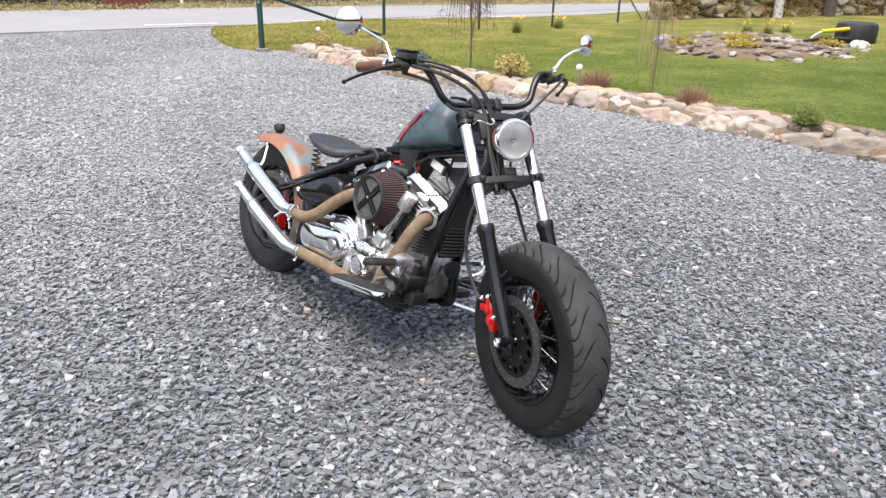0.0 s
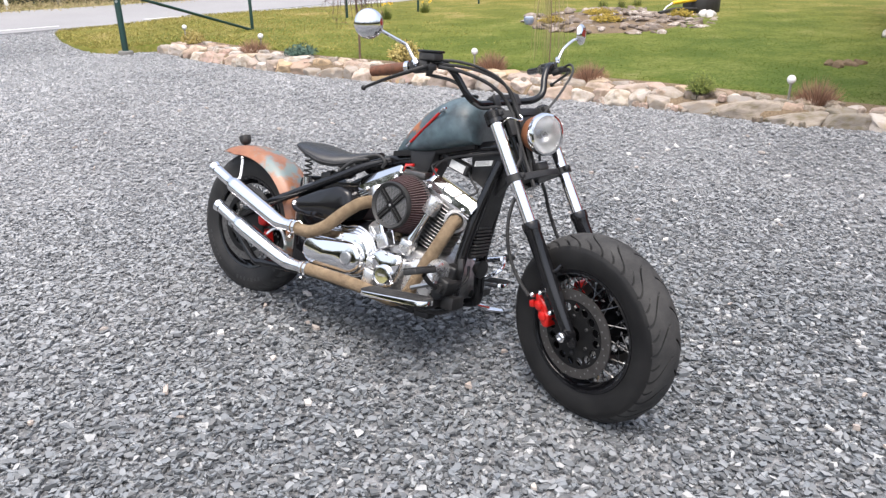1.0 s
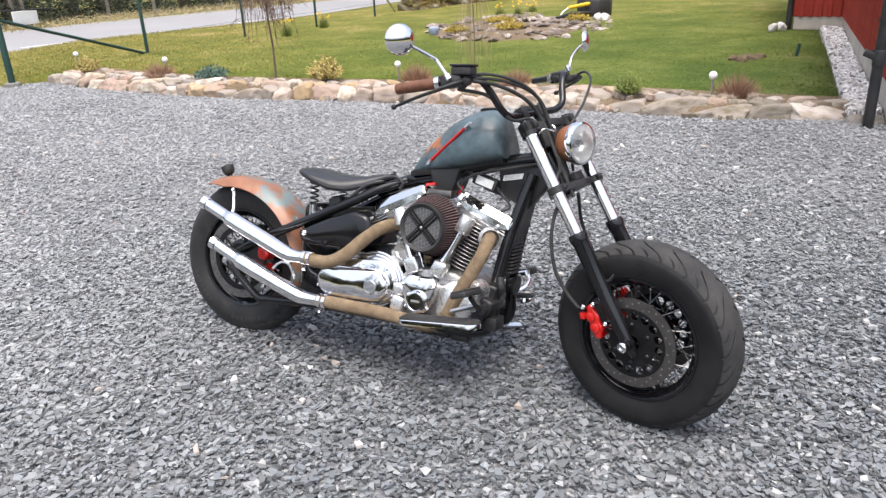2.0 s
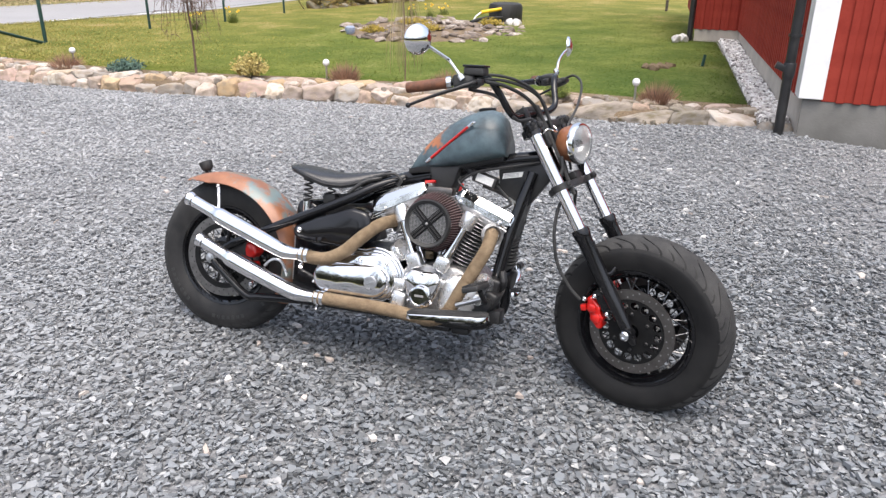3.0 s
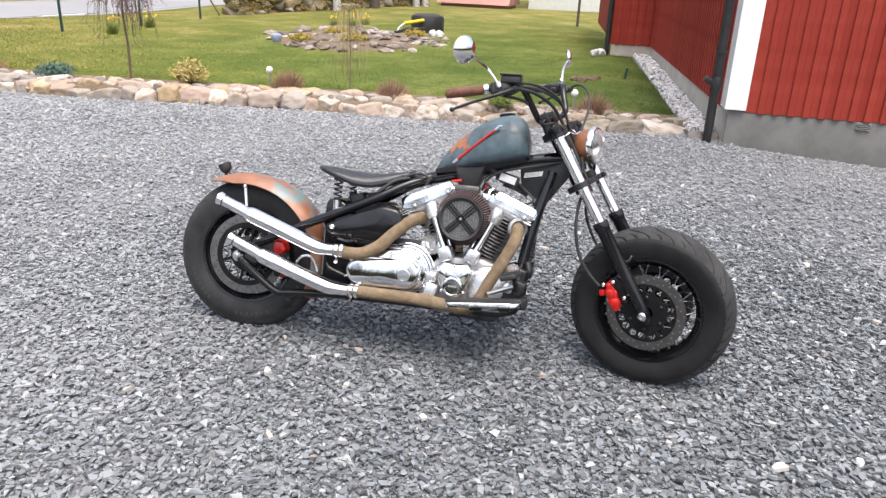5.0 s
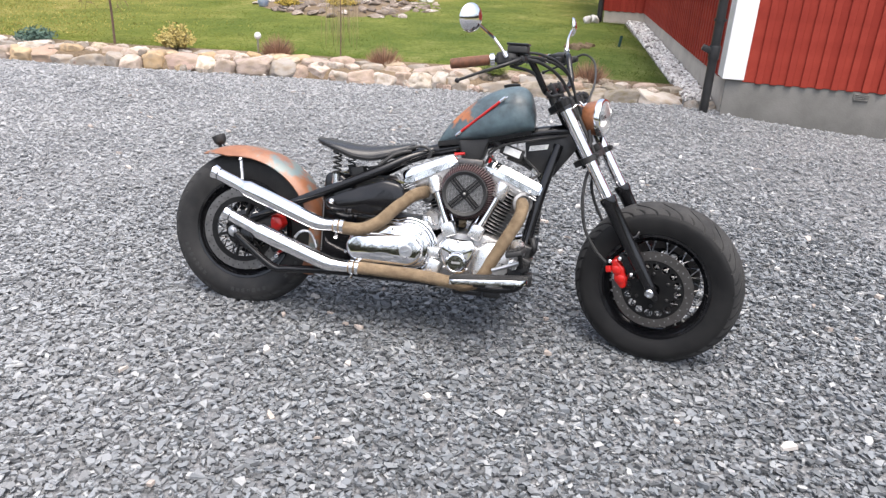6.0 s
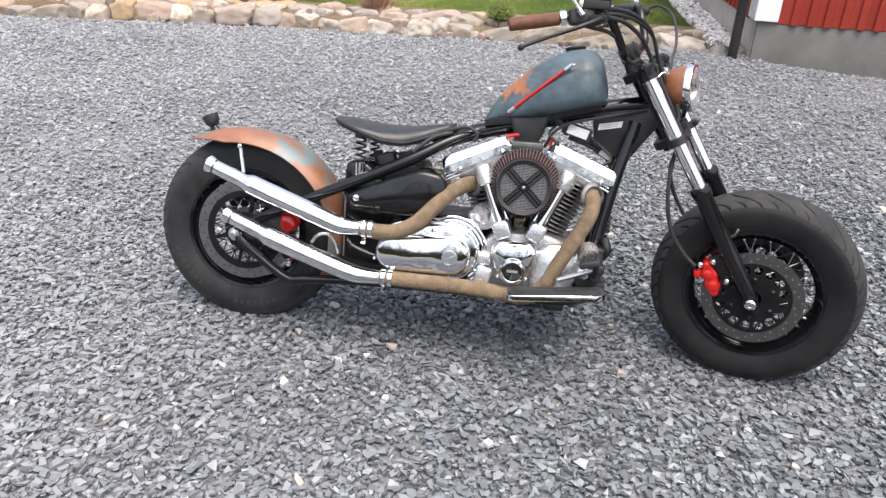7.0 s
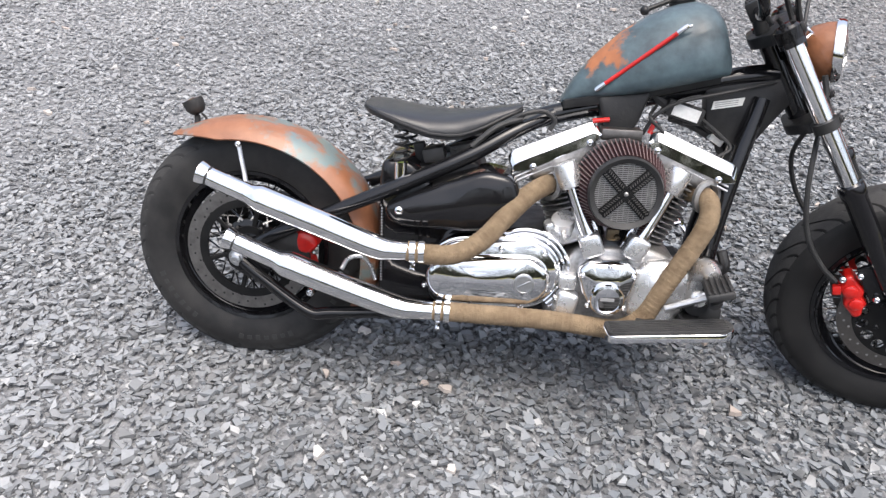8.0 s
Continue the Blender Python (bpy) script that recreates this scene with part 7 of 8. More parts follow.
# air filter
AC = Vector((0.968, -0.008, 0.585))
pl = B()
NP = 64
FOLD = (0.0045, 0.0045, -0.0045, -0.0045)
lathe(pl, [(0.106, 0.1090), (0.150, 0.0982), (0.200, 0.0860)], AC, (0, -1, 0), NP * 4, wave=lambda k, h: FOLD[k % 4])
for f in pl.faces:
    if sum((v.co.xz - AC.xz).length > 0.1090 - 0.2447 * (-v.co.y + AC.y - 0.106) for v in f.verts) < 4:
        f.material_index = 1
air = part("air_filter", pl, PLEAT, bike, "cone air filter with dark red pleats and a black cap", sharp=0.3)
air.data.materials.append(PLEATDARK)
for yy, r0, r1 in ((0.098, 0.070, 0.112), (0.196, 0.072, 0.0875)):
    rg = B()
    lathe(rg, [(yy, r0), (yy, r1), (yy + 0.008, r1 + 0.001), (yy + 0.018, r1 - 0.003), (yy + 0.020, r0 + 0.012), (yy + 0.012, r0)], AC, (0, -1, 0), 64, True)
    part("rubber_rim", rg, PLASTIC, air, "black rubber rim")
bk = B()
lathe(bk, [(0.198, 0.0), (0.198, 0.079)], AC, (0, -1, 0), 40)
part("cap_backing", bk, SATIN, air, "black cap behind the mesh")
ms = B()
for k in range(-16, 17):
    z = k * 0.0047
    hw = math.sqrt(max(0.076 ** 2 - z * z, 0))
    box(ms, (2 * hw, 0.0018, 0.0022), pose(AC.x, AC.y - 0.2035, AC.z + z))
for k in range(-6, 7):
    x = k * 0.0125
    hw = math.sqrt(max(0.076 ** 2 - x * x, 0))
    box(ms, (0.0010, 0.0012, 2 * hw), pose(AC.x + x, AC.y - 0.2026, AC.z))
part("filter_mesh", ms, MESH, air, "grey wire mesh")
for k, ang in enumerate((45, -45)):
    cr = B()
    slab(cr, [(-0.078, -0.0125), (0.078, -0.0125), (0.078, 0.0125), (-0.078, 0.0125)], 0.0, -0.004, 0.001)
    for o in (-0.0065, 0.0065):
        slab(cr, [(-0.074, o - 0.003), (0.074, o - 0.003), (0.074, o + 0.003), (-0.074, o + 0.003)], -0.0035, -0.0075, 0.001)
    part("cross_bar", cr, CARRIER, air, "black grooved cross bar", Matrix.Translation(AC + Vector((0, -0.2045 - 0.0006 * k, 0))) @ pose(0, 0, 0, 0, ang, 0))
for ang in (45, 135, 225, 315):
    rib = B()
    for k in range(9):
        for o in (-1, 1):
            box(rib, (0.0022, 0.0016, 0.0066), pose(0.018 + k * 0.0062, -0.0080, o * 0.0058, 0, o * 28, 0))
    part("bar_ribs", rib, STEEL, air, "worn bright ribs on the cross bar", Matrix.Translation(AC + Vector((0, -0.2045, 0))) @ pose(0, 0, 0, 0, ang, 0))
cb = B()
bolt(cb, AC + Vector((0, -0.2115, 0)), (0, -1, 0), 0.0055, 0.005)
part("centre_bolt", cb, DULL, air, "dull centre bolt")
ib = B()
tube(ib, [(0.966, -0.10, 0.585), (0.97, -0.03, 0.60)], [0.05, 0.04], 20)
box(ib, (0.10, 0.06, 0.03), pose(0.965, -0.06, 0.700), 0.005)
part("carburettor", ib, STEEL, bike, "grey carburettor behind the filter")
br = B()
box(br, (0.03, 0.02, 0.03), pose(0.962, -0.135, 0.462), 0.004)
bolt(br, (0.972, -0.147, 0.458), (0, -1, 0), 0.008, 0.01)
part("choke_knob", br, mat("brass", (0.16, 0.12, 0.07), 0.45, 1, (0.09, 0.07, 0.05), 60, 0.05), bike, "small brass fitting")

# ---- exhausts ----
def wrapped(path, r):
    """A pipe bound with overlapping turns of heat tape."""
    pts = spline(path, 40)
    length = sum((b - a).length for a, b in zip(pts, pts[1:]))
    n = int(length / 0.0022)
    cum = np.cumsum([0] + [(b - a).length for a, b in zip(pts, pts[1:])])
    res, rad = [], []
    for i in range(n + 1):
        d = length * i / n
        j = min(int(np.searchsorted(cum, d, "right")) - 1, len(pts) - 2)
        f = (d - cum[j]) / max(cum[j + 1] - cum[j], 1e-9)
        res.append(pts[j].lerp(pts[j + 1], f))
        rad.append(r * (1 + 0.055 * ((d / 0.0125) % 1.0) + 0.015 * noise.noise((d * 60, 3, r))))
    return tube(B(), res, rad, 18)


def muffler(name, path, label):
    p = spline(path, 10)
    t = B()
    n = len(p)
    prof_t = [0.0, 0.012, 0.03, 0.15, 0.19, 0.205, 0.215, 0.30, 0.62, 0.85, 1.0]
    prof_r = [0.0295, 0.0295, 0.0240, 0.0248, 0.0252, 0.0330, 0.0345, 0.0345, 0.0305, 0.0250, 0.0235]
    pts, rad = [], []
    for i in range(61):
        f = i / 60
        k = f * (n - 1)
        j = min(int(k), n - 2)
        pts.append(p[j].lerp(p[j + 1], k - j))
        rad.append(float(np.interp(f, prof_t, prof_r)))
    tube(t, pts, rad, 28, caps=False)
    ob = part(name, t, CHROME, bike, label, sharp=0.9)
    inn = B()
    d = (pts[1] - pts[0]).normalized()
    tube(inn, [pts[0] - d * 0.0005, pts[0] + d * 0.05], [0.0268, 0.022], 24)
    part("pipe_mouth", inn, PLASTIC, ob, "dark plug closing the pipe mouth")
    cl = B()
    e = (pts[-1] - pts[-2]).normalized()
    for o in (0.012, 0.034):
        lathe(cl, [(o - 0.007, 0.0255), (o - 0.007, 0.0290), (o + 0.007, 0.0290), (o + 0.007, 0.0255)], pts[-1], e, 28, True)
    tube(cl, [pts[-1] + e * 0.012 + Vector((0, 0, -0.034)), pts[-1] + e * 0.012 + Vector((0, -0.012, -0.046))], 0.007, 8)
    part("clamp", cl, CHROME, ob, "bright band clamps")
    return ob


muffler("upper_muffler", [(-0.056, -0.196, 0.570), (0.08, -0.201, 0.519), (0.235, -0.207, 0.465), (0.375, -0.211, 0.416), (0.420, -0.211, 0.408), (0.462, -0.210, 0.408)], "chrome upper muffler pointing up behind")
part("upper_exhaust", wrapped([(0.460, -0.210, 0.408), (0.52, -0.209, 0.402), (0.58, -0.205, 0.407), (0.640, -0.192, 0.440), (0.690, -0.170, 0.492), (0.745, -0.135, 0.545), (0.790, -0.095, 0.566), (0.815, -0.050, 0.568)], 0.0245), WRAP, bike, "exhaust pipe bound in tan heat wrap", sharp=1.2)
muffler("lower_muffler", [(0.006, -0.208, 0.412), (0.142, -0.204, 0.356), (0.277, -0.200, 0.306), (0.425, -0.195, 0.256), (0.480, -0.193, 0.248), (0.530, -0.192, 0.247)], "chrome lower muffler pointing up behind")
part("lower_exhaust", wrapped([(0.528, -0.192, 0.247), (0.66, -0.192, 0.246), (0.82, -0.194, 0.244), (0.94, -0.192, 0.234), (1.00, -0.176, 0.226), (1.055, -0.164, 0.255), (1.098, -0.164, 0.340), (1.146, -0.164, 0.434), (1.180, -0.156, 0.505), (1.188, -0.130, 0.548), (1.180, -0.090, 0.562), (1.160, -0.050, 0.562)], 0.0240), WRAP, bike, "exhaust pipe bound in tan heat wrap", sharp=1.2)
for c, n_ in (((0.800, -0.078, 0.568), (-0.7, -0.7, 0)), ((1.185, -0.100, 0.562), (0.5, -0.85, 0))):
    fl = B()
    lathe(fl, [(-0.004, 0.028), (-0.004, 0.043), (0.005, 0.043), (0.008, 0.032)], c, n_, 24, True)
    part("exhaust_flange", fl, DULL, engine, "grey exhaust flange")
hb = B()
tube(hb, spline([(0.290, -0.175, 0.335), (0.305, -0.155, 0.358), (0.335, -0.145, 0.362), (0.355, -0.140, 0.342), (0.372, -0.138, 0.300)], 6), 0.006, 8)
part("bent_wire", hb, ALLOY, bike, "bent bare wire bracket")

# ---- side covers, oil tank, electrics, seat ----
sc = B()
slab(sc, [(0.392, 0.500), (0.402, 0.466), (0.440, 0.452), (0.602, 0.448), (0.694, 0.466), (0.735, 0.534), (0.712, 0.592), (0.645, 0.606), (0.540, 0.570)], -0.04, -0.165, 0.022, 0.006, 5, 0.02)
oil = part("side_panel", sc, BLACK, bike, "gloss black teardrop side panel", sharp=1.0)
bl = B()
bolt(bl, (0.432, -0.168, 0.497), (0, -1, 0), 0.011, 0.010)
part("panel_bolt", bl, CHROME, oil, "chrome panel bolt")
sc = B()
slab(sc, [(0.372, 0.215), (0.366, 0.50), (0.376, 0.605), (0.44, 0.612), (0.475, 0.585), (0.60, 0.46), (0.60, 0.215)], 0.10, -0.098, 0.02, 0.004, 4, 0.02)
part("inner_guard", sc, BLACK, bike, "black inner guard", sharp=0.9)
sc = B()
slab(sc, [(0.42, 0.46), (0.43, 0.585), (0.62, 0.610), (0.68, 0.46)], 0.15, -0.06, 0.012, 0, 3, 0.02)
part("battery_box", sc, SATIN, bike, "black battery box")
for sx, sy, sz, p in ((0.055, 0.06, 0.035, (0.505, -0.05, 0.622)), (0.06, 0.05, 0.03, (0.575, -0.045, 0.636)), (0.03, 0.03, 0.05, (0.465, 0.0, 0.615)), (0.025, 0.03, 0.03, (0.628, -0.06, 0.652))):
    e = B()
    box(e, (sx, sy, sz), pose(*p, 0, -14, 0), 0.005)
    tube(e, [Vector(p), Vector(p) + Vector((0.03, -0.01, 0.02)), Vector(p) + Vector((0.06, -0.02, 0.015))], 0.005, 8)
    part("electrics_box", e, PLASTIC, bike, "small black electrics box")
fu = B()
tube(fu, [(0.61, -0.05, 0.675), (0.61, -0.052, 0.70)], 0.014, 12)
part("connector", fu, DULL, bike, "grey connector")

# seat pan
SEAT_Z = ([0.325, 0.36, 0.42, 0.48, 0.54, 0.60, 0.66, 0.722], [0.752, 0.750, 0.744, 0.738, 0.736, 0.741, 0.752, 0.762])
SEAT_DROP = ([0.325, 0.36, 0.43, 0.50, 0.57, 0.63, 0.68, 0.722], [0.002, 0.008, 0.024, 0.040, 0.044, 0.034, 0.018, 0.006])
def seat_mesh():
    bm = B()
    nx, ny = 30, 16
    xs = np.linspace(0.325, 0.722, nx + 1)
    wx, ww = [0.325, 0.335, 0.36, 0.42, 0.50, 0.57, 0.62, 0.67, 0.71, 0.722], [0.055, 0.085, 0.115, 0.134, 0.132, 0.112, 0.082, 0.056, 0.040, 0.022]
    zx, zz = SEAT_Z
    top, bot = [], []
    for x in xs:
        w, z = np.interp(x, wx, ww), np.interp(x, zx, zz)
        rt, rb = [], []
        for j in range(ny + 1):
            s = -1 + 2 * j / ny
            y = w * math.sin(s * math.pi / 2)
            lift = 0.003 - np.interp(x, *SEAT_DROP) * abs(s) ** 2.2
            rt.append(bm.verts.new((x, y, z + lift - 0.012)))
            rb.append(bm.verts.new((x, y * 0.97, z + lift - 0.028 - 0.004 * (1 - abs(s)))))
        top.append(rt)
        bot.append(rb)
    for g, rev in ((top, False), (bot, True)):
        for i in range(nx):
            for j in range(ny):
                q = (g[i][j], g[i][j + 1], g[i + 1][j + 1], g[i + 1][j])
                bm.faces.new(q[::-1] if rev else q)
    for i in range(nx):
        for j in (0, ny):
            q = (top[i][j], bot[i][j], bot[i + 1][j], top[i + 1][j])
            bm.faces.new(q)
    for i in (0, nx):
        for j in range(ny):
            bm.faces.new((top[i][j], top[i][j + 1], bot[i][j + 1], bot[i][j]))
    return bm


seat = part("seat", seat_mesh(), LEATHER, bike, "black leather solo saddle with stitched edge", sharp=0.9)
wx, ww = [0.325, 0.335, 0.36, 0.42, 0.50, 0.57, 0.62, 0.67, 0.71, 0.722], [0.055, 0.085, 0.115, 0.134, 0.132, 0.112, 0.082, 0.056, 0.040, 0.022]
zx, zz = SEAT_Z
for s in (-1, 1):
    pp = B()
    tube(pp, [(x, s * (np.interp(x, wx, ww) - 0.001), np.interp(x, zx, zz) - np.interp(x, *SEAT_DROP) - 0.014) for x in np.linspace(0.33, 0.72, 30)], 0.0045, 8)
    part("piping", pp, SATIN, seat, "black edge piping")
    sti = B()
    for x in np.linspace(0.40, 0.715, 46):
        box(sti, (0.0048, 0.0024, 0.0020), pose(x, s * (np.interp(x, wx, ww) - 0.0065), np.interp(x, zx, zz) - np.interp(x, *SEAT_DROP) * 0.88 - 0.0085))
    part("stitching", sti, STITCH, seat, "pale stitching")
    sp = B()
    base = Vector((0.426, s * 0.105, 0.602))
    tube(sp, helix(base, (0.0, 0, 1), 0.0155, 0.090, 4.5), 0.0036, 8)
    spring = part("seat_spring", sp, SATIN, bike, "black coil seat spring")
    sb = B()
    tube(sb, [base + Vector((0, 0, -0.045)), base + Vector((0, 0, 0.004))], 0.0165, 16)
    part("spring_cup", sb, CHROME, spring, "chrome spring cup")
    tb = B()
    lathe(tb, [(0.088, 0.020), (0.088, 0.022), (0.098, 0.020), (0.104, 0.012)], base, (0, 0, 1), 18)
    box(tb, (0.04, 0.024, 0.008), Matrix.Translation(base + Vector((0, 0, -0.048))), 0.002)
    part("spring_seat", tb, SATIN, spring, "black spring seat")
nb = B()
tube(nb, [(0.60, 0, 0.69), (0.655, 0, 0.70), (0.70, 0, 0.735)], 0.014, 10)
box(nb, (0.05, 0.03, 0.03), pose(0.66, -0.01, 0.70), 0.005)
part("seat_hinge", nb, SATIN, bike, "black seat hinge")

# ---- rear fender, light, swing parts ----
def fender_mesh():
    bm = B()
    na, ns = 60, 14
    a0, a1 = radians(-26), radians(121)
    outer, inner = [], []
    for i in range(na + 1):
        a = a0 + (a1 - a0) * i / na
        crown = 0.356 + 0.016 * max(0, math.cos(a)) ** 2
        tail = max(0, (a - radians(98)) / (a1 - radians(98)))
        crown += 0.006 * tail ** 2
        half = 0.100 * (1 - 0.55 * tail ** 2.2)
        drop = 0.044 * (1 - 0.85 * tail)
        ro, ri = [], []
        for j in range(ns + 1):
            s = -1 + 2 * j / ns
            y = half * math.copysign(abs(s) ** 0.8, s)
            r = crown - drop * abs(s) ** 3.2
            for lst, k in ((ro, 0), (ri, 0.0035)):
                lst.append(bm.verts.new(((r - k) * math.cos(a), y * (1 - k * 6), 0.325 + (r - k) * math.sin(a))))
        outer.append(ro)
        inner.append(ri)
    for g in (outer, inner):
        for i in range(na):
            for j in range(ns):
                bm.faces.new((g[i][j], g[i][j + 1], g[i + 1][j + 1], g[i + 1][j]))
    for i in range(na):
        for j in (0, ns):
            bm.faces.new((outer[i][j], inner[i][j], inner[i + 1][j], outer[i + 1][j]))
    for i in (0, na):
        for j in range(ns):
            bm.faces.new((outer[i][j], outer[i][j + 1], inner[i][j + 1], inner[i][j]))
    return bm


fender = part("rear_fender", fender_mesh(), FENDER, bike, "rear fender with orange rust and pale blue paint", sharp=0.9)
for s in (-1, 1):
    t = B()
    tube(t, spline([(0.012, s * 0.100, 0.622), (0.018, s * 0.106, 0.595), (0.032, s * 0.122, 0.545), (0.045, s * 0.150, 0.515)], 6), 0.0065, 8, True, 0.6)
    part("fender_strut", t, ALLOY, fender, "grey flat fender strut")
    bl = B()
    bolt(bl, (0.010, s * 0.101, 0.625), (0, s, 0), 0.008, 0.008)
    part("strut_bolt", bl, CHROME, fender, "chrome bolt")
TLC, TLD = Vector((-0.162, 0.058, 0.692)), Vector((-0.42, 0, 0.90))
tl = B()
lathe(tl, [(-0.024, 0.0), (-0.023, 0.012), (-0.017, 0.021), (-0.006, 0.0265), (0.012, 0.0285), (0.018, 0.0285), (0.018, 0.025), (0.012, 0.024)], TLC, TLD, 28)
light = part("tail_light", tl, PLASTIC, bike, "small round black tail light")
tl = B()
lathe(tl, [(0.012, 0.0245), (0.017, 0.022), (0.020, 0.012), (0.021, 0.0)], TLC, TLD, 24)
part("lens", tl, LENSRED, light, "dark red lens")
tl = B()
tube(tl, [(-0.156, 0.056, 0.664), (-0.150, 0.040, 0.650), (-0.138, 0.016, 0.634)], 0.0085, 10)
tube(tl, spline([(-0.142, 0.054, 0.672), (-0.128, 0.046, 0.662), (-0.122, 0.020, 0.640)], 4), 0.0035, 8)
lathe(tl, [(-0.004, 0.016), (0.004, 0.016), (0.008, 0.009)], (-0.140, 0.018, 0.634), (0, 0, 1), 14)
part("light_stalk", tl, SATIN, light, "black stalk")
rc = B()
slab(rc, [(0.152, 0.380), (0.162, 0.412), (0.200, 0.405), (0.215, 0.37), (0.188, 0.342), (0.160, 0.348)], -0.055, -0.112, 0.012, 0, 4, 0.012)
slab(rc, [(0.160, 0.330), (0.196, 0.330), (0.215, 0.262), (0.196, 0.244), (0.176, 0.256)], -0.055, -0.100, 0.012, 0, 4, 0.01)
cal2 = part("rear_caliper", rc, RED, bike, "red rear brake caliper")
rb = B()
slab(rb, [(-0.015, 0.335), (0.0, 0.365), (0.16, 0.405), (0.19, 0.36), (0.20, 0.26), (0.175, 0.25), (0.14, 0.335)], -0.100, -0.110, 0.003, 0, 2, 0.01)
part("caliper_bracket", rb, SATIN, cal2, "black caliper bracket")
rb = B()
bolt(rb, (0.192, -0.106, 0.238), (0, -1, 0), 0.011, 0.012)
part("caliper_bolt", rb, CHROME, cal2, "chrome caliper bolt")
rb = B()
bolt(rb, (0.075, -0.110, 0.385), (0, -1, 0), 0.009, 0.010)
part("caliper_bolt", rb, CHROME, cal2, "chrome caliper bolts")
rb = B()
slab(rb, [(-0.03, 0.30), (-0.02, 0.35), (0.05, 0.36), (0.09, 0.30), (0.06, 0.25), (0.0, 0.28)], -0.092, -0.108, 0.006, 0, 2, 0.01)
part("axle_plate", rb, BLACK, bike, "black axle plate")

# ---- footboards, pedals, stand ----
for s in (-1, 1):
    FB = pose(1.094, -0.262 if s < 0 else 0.30, 0.277, 0, -5.5, 0)
    out = [(-0.150, -0.020), (0.125, -0.024), (0.148, -0.010), (0.152, 0.030), (0.125, 0.057), (-0.145, 0.057)]
    fb = B()
    slab(fb, out, -0.014, 0.004, 0.003, 0, 2, 0.02)
    fb.transform(FB @ pose(0, 0, 0, 90, 0, 0))
    board = part("footboard", fb, CHROME, bike, "chrome-edged footboard with black rubber")
    rb = B()
    slab(rb, [(x * 0.985, 0.018 + (z - 0.018) * 0.92) for x, z in out], 0.002, 0.012, 0.003, 0, 2, 0.014)
    rb.transform(FB @ pose(0, 0, 0, 90, 0, 0))
    part("rubber_mat", rb, TREAD, board, "ribbed black rubber mat")
    for k in range(-1, 5):
        part("mat_rib", box(B(), (0.27, 0.004, 0.005), FB @ pose(0, 0, 0, 90, 0, 0) @ pose(0, 0.0125, 0.0025 + k * 0.0105), 0.001), TREAD, board)
    hg = B()
    box(hg, (0.05, 0.10, 0.03), pose(1.06, s * 0.19, 0.248), 0.006)
    box(hg, (0.05, 0.12, 0.03), pose(1.17, s * 0.17, 0.255), 0.006)
    part("footboard_bracket", hg, SATIN, board, "black bracket")
fc = B()
box(fc, (0.05, 0.10, 0.06), pose(1.215, -0.135, 0.33, 0, 20, 0), 0.01, 3)
tube(fc, [(1.215, -0.09, 0.33), (1.215, -0.21, 0.325)], 0.018, 14)
tube(fc, spline([(1.21, -0.20, 0.325), (1.21, -0.25, 0.35), (1.205, -0.285, 0.38)], 5), 0.009, 10)
tube(fc, spline([(1.23, -0.10, 0.36), (1.25, -0.12, 0.39), (1.24, -0.11, 0.43)], 5), 0.014, 10)
box(fc, (0.05, 0.06, 0.06), pose(1.215, -0.115, 0.375, 0, 14, 0), 0.010, 3)
tube(fc, [(1.185, -0.16, 0.300), (1.20, -0.09, 0.292)], 0.030, 16)
box(fc, (0.06, 0.08, 0.05), pose(1.225, -0.11, 0.265, 0, 0, 0), 0.008)
control = part("brake_control", fc, SATIN, bike, "black forward brake control")
pd = B()
PAD = pose(1.190, -0.290, 0.392, 0, -108, -8)
box(pd, (0.020, 0.112, 0.062), PAD, 0.006, 3)
for k in range(-2, 3):
    box(pd, (0.007, 0.108, 0.006), PAD @ pose(0.012, 0, k * 0.012), 0.002)
part("pedal_pad", pd, PLASTIC, control, "black rubber pedal pad")
ca = B()
tube(ca, spline([(1.196, -0.235, 0.398), (1.192, -0.190, 0.402), (1.186, -0.150, 0.385), (1.182, -0.135, 0.350), (1.185, -0.140, 0.310)], 5), [0.017, 0.026, 0.034, 0.034, 0.030], 16)
lathe(ca, [(-0.004, 0.020), (0.006, 0.020), (0.010, 0.014), (0.010, 0)], (1.178, -0.196, 0.330), (0, -1, 0), 18)
part("control_casting", ca, SILVER, control, "bright cast alloy control arm")
al = B()
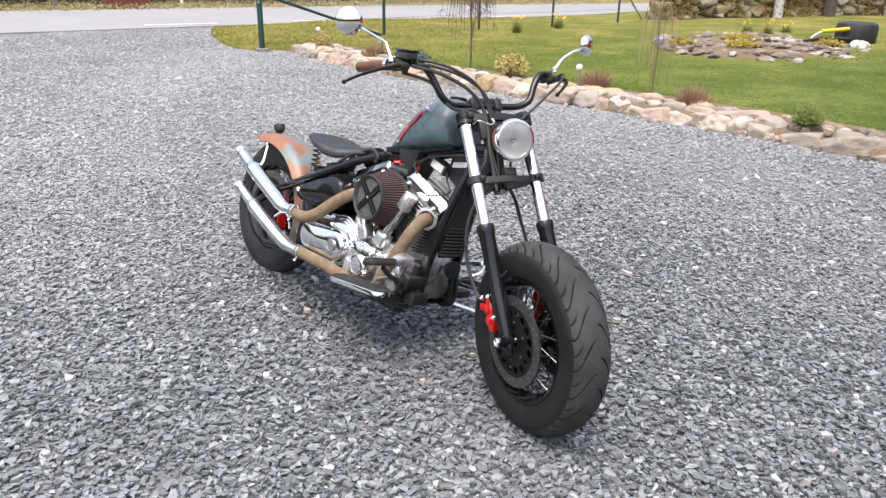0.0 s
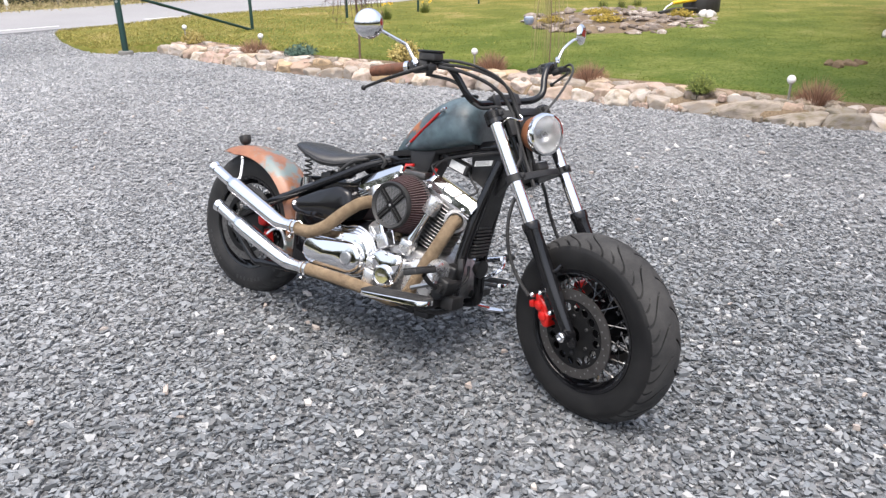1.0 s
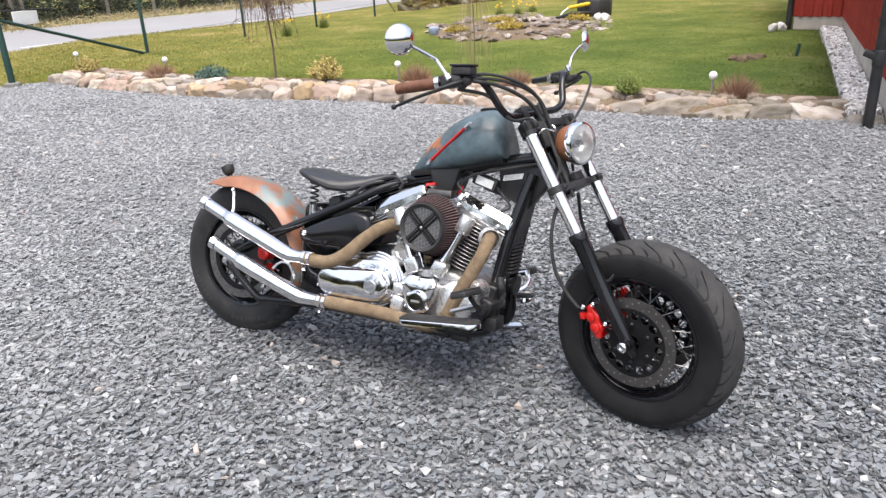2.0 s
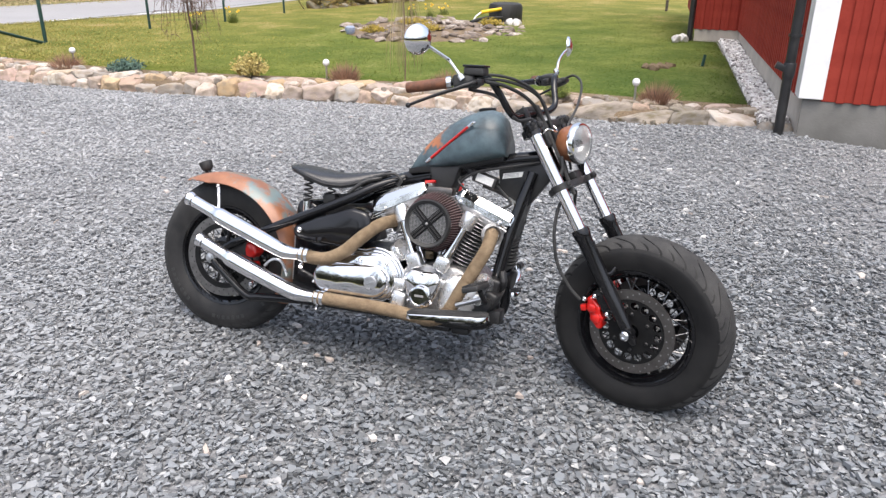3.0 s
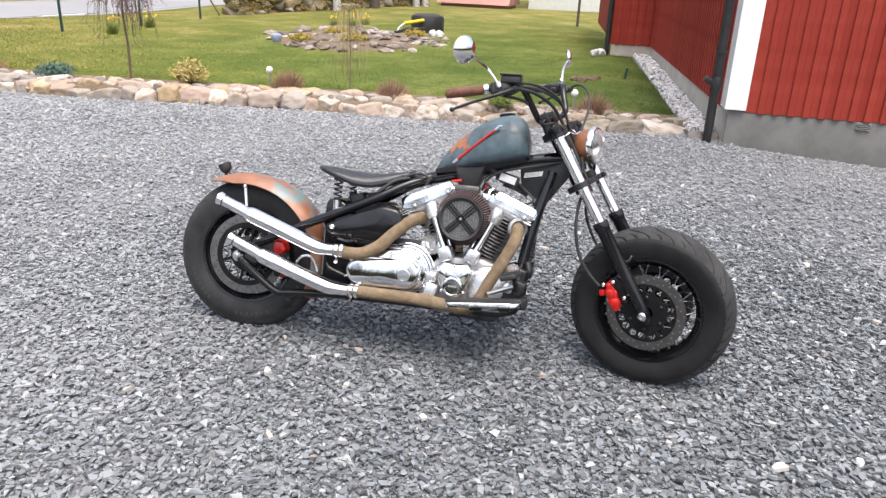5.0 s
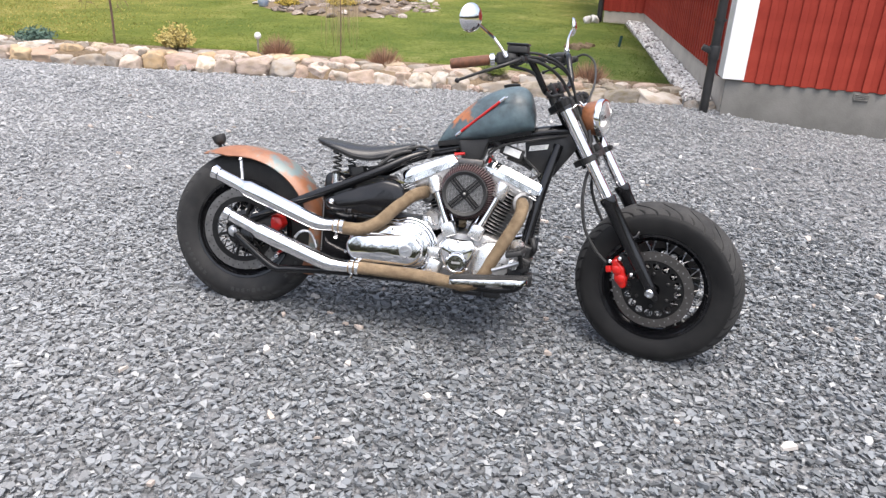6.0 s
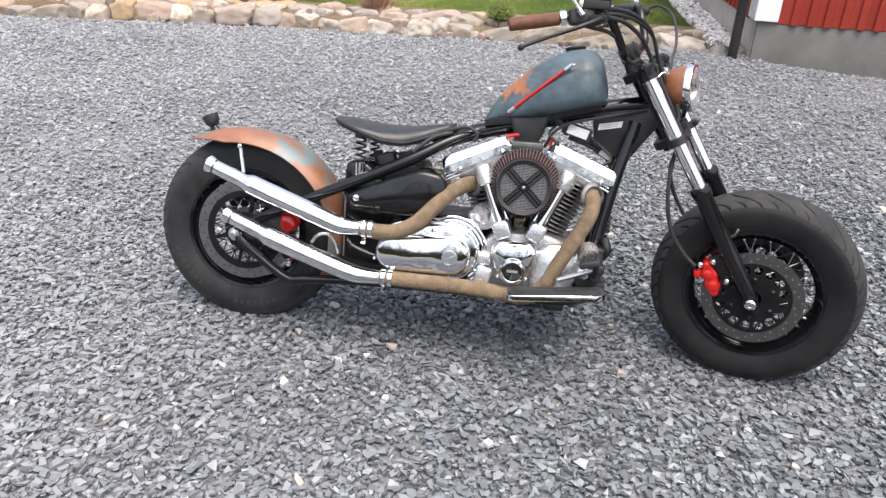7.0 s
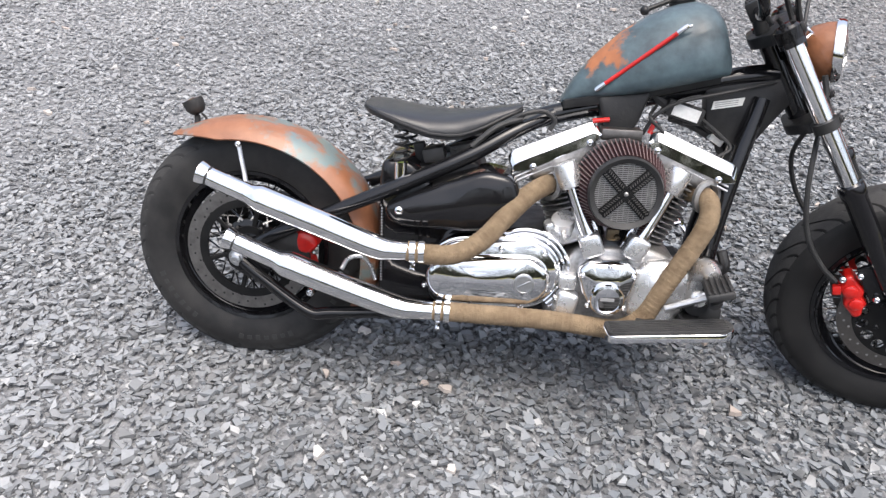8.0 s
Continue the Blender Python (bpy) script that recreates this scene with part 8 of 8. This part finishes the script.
tube(al, [(1.10, -0.20, 0.30), (1.21, -0.21, 0.345)], 0.009, 10)
part("pedal_arm", al, ALLOY, control, "bright pedal arm")
sh = B()
tube(sh, spline([(1.20, 0.12, 0.32), (1.24, 0.20, 0.36), (1.22, 0.26, 0.40)], 5), 0.008, 10)
tube(sh, [(1.22, 0.235, 0.40), (1.22, 0.300, 0.40)], 0.011, 12)
tube(sh, [(1.05, 0.22, 0.35), (1.22, 0.23, 0.40)], 0.010, 10)
part("gear_lever", sh, CHROME, bike, "chrome gear lever")
pt = B()
tube(pt, [(1.222, 0.262, 0.40), (1.222, 0.318, 0.40)], 0.015, 14)
part("lever_rubber", pt, PLASTIC, bike, "black rubber lever peg")
ks = B()
tube(ks, spline([(1.00, 0.13, 0.19), (1.04, 0.24, 0.175), (1.10, 0.40, 0.138)], 5), 0.011, 10)
box(ks, (0.10, 0.035, 0.012), pose(1.11, 0.415, 0.131, 15, 0, 42), 0.004)
part("side_stand", ks, CHROME, bike, "chrome side stand")
sk = B()
slab(sk, [(0.52, 0.22), (0.55, 0.196), (1.10, 0.190), (1.17, 0.215)], 0.12, -0.115, 0.015, 0, 3, 0.02)
box(sk, (0.07, 0.06, 0.03), pose(1.10, -0.09, 0.186), 0.01)
box(sk, (0.12, 0.05, 0.025), pose(1.00, -0.09, 0.186), 0.008)
part("sump", sk, SATIN, bike, "oily black sump")

# left side, by the footboard: unseen case added to block light below the bike
pc = B()
slab(pc, [(0.44, 0.22), (0.50, 0.17), (0.95, 0.19), (1.05, 0.26), (1.03, 0.36), (0.93, 0.42), (0.52, 0.40), (0.45, 0.34)], 0.06, 0.155, 0.02, 0.004, 4, 0.04)
part("far_shade_case", pc, SATIN, engine, "unseen black case on the far side, added to block light")
# beaded chain hanging down the fender's front edge
ch = B()
for k in range(34):
    z = 0.545 - k * 0.0078
    bmesh.ops.create_icosphere(ch, subdivisions=1, radius=0.0036, matrix=Matrix.Translation((0.345 + 0.036 * min(1, (0.545 - z) / 0.06), -0.104, z)))
tagged(part("bead_trim", ch, ALLOY, fender, "bright beaded edge trim"), kind="stuff")
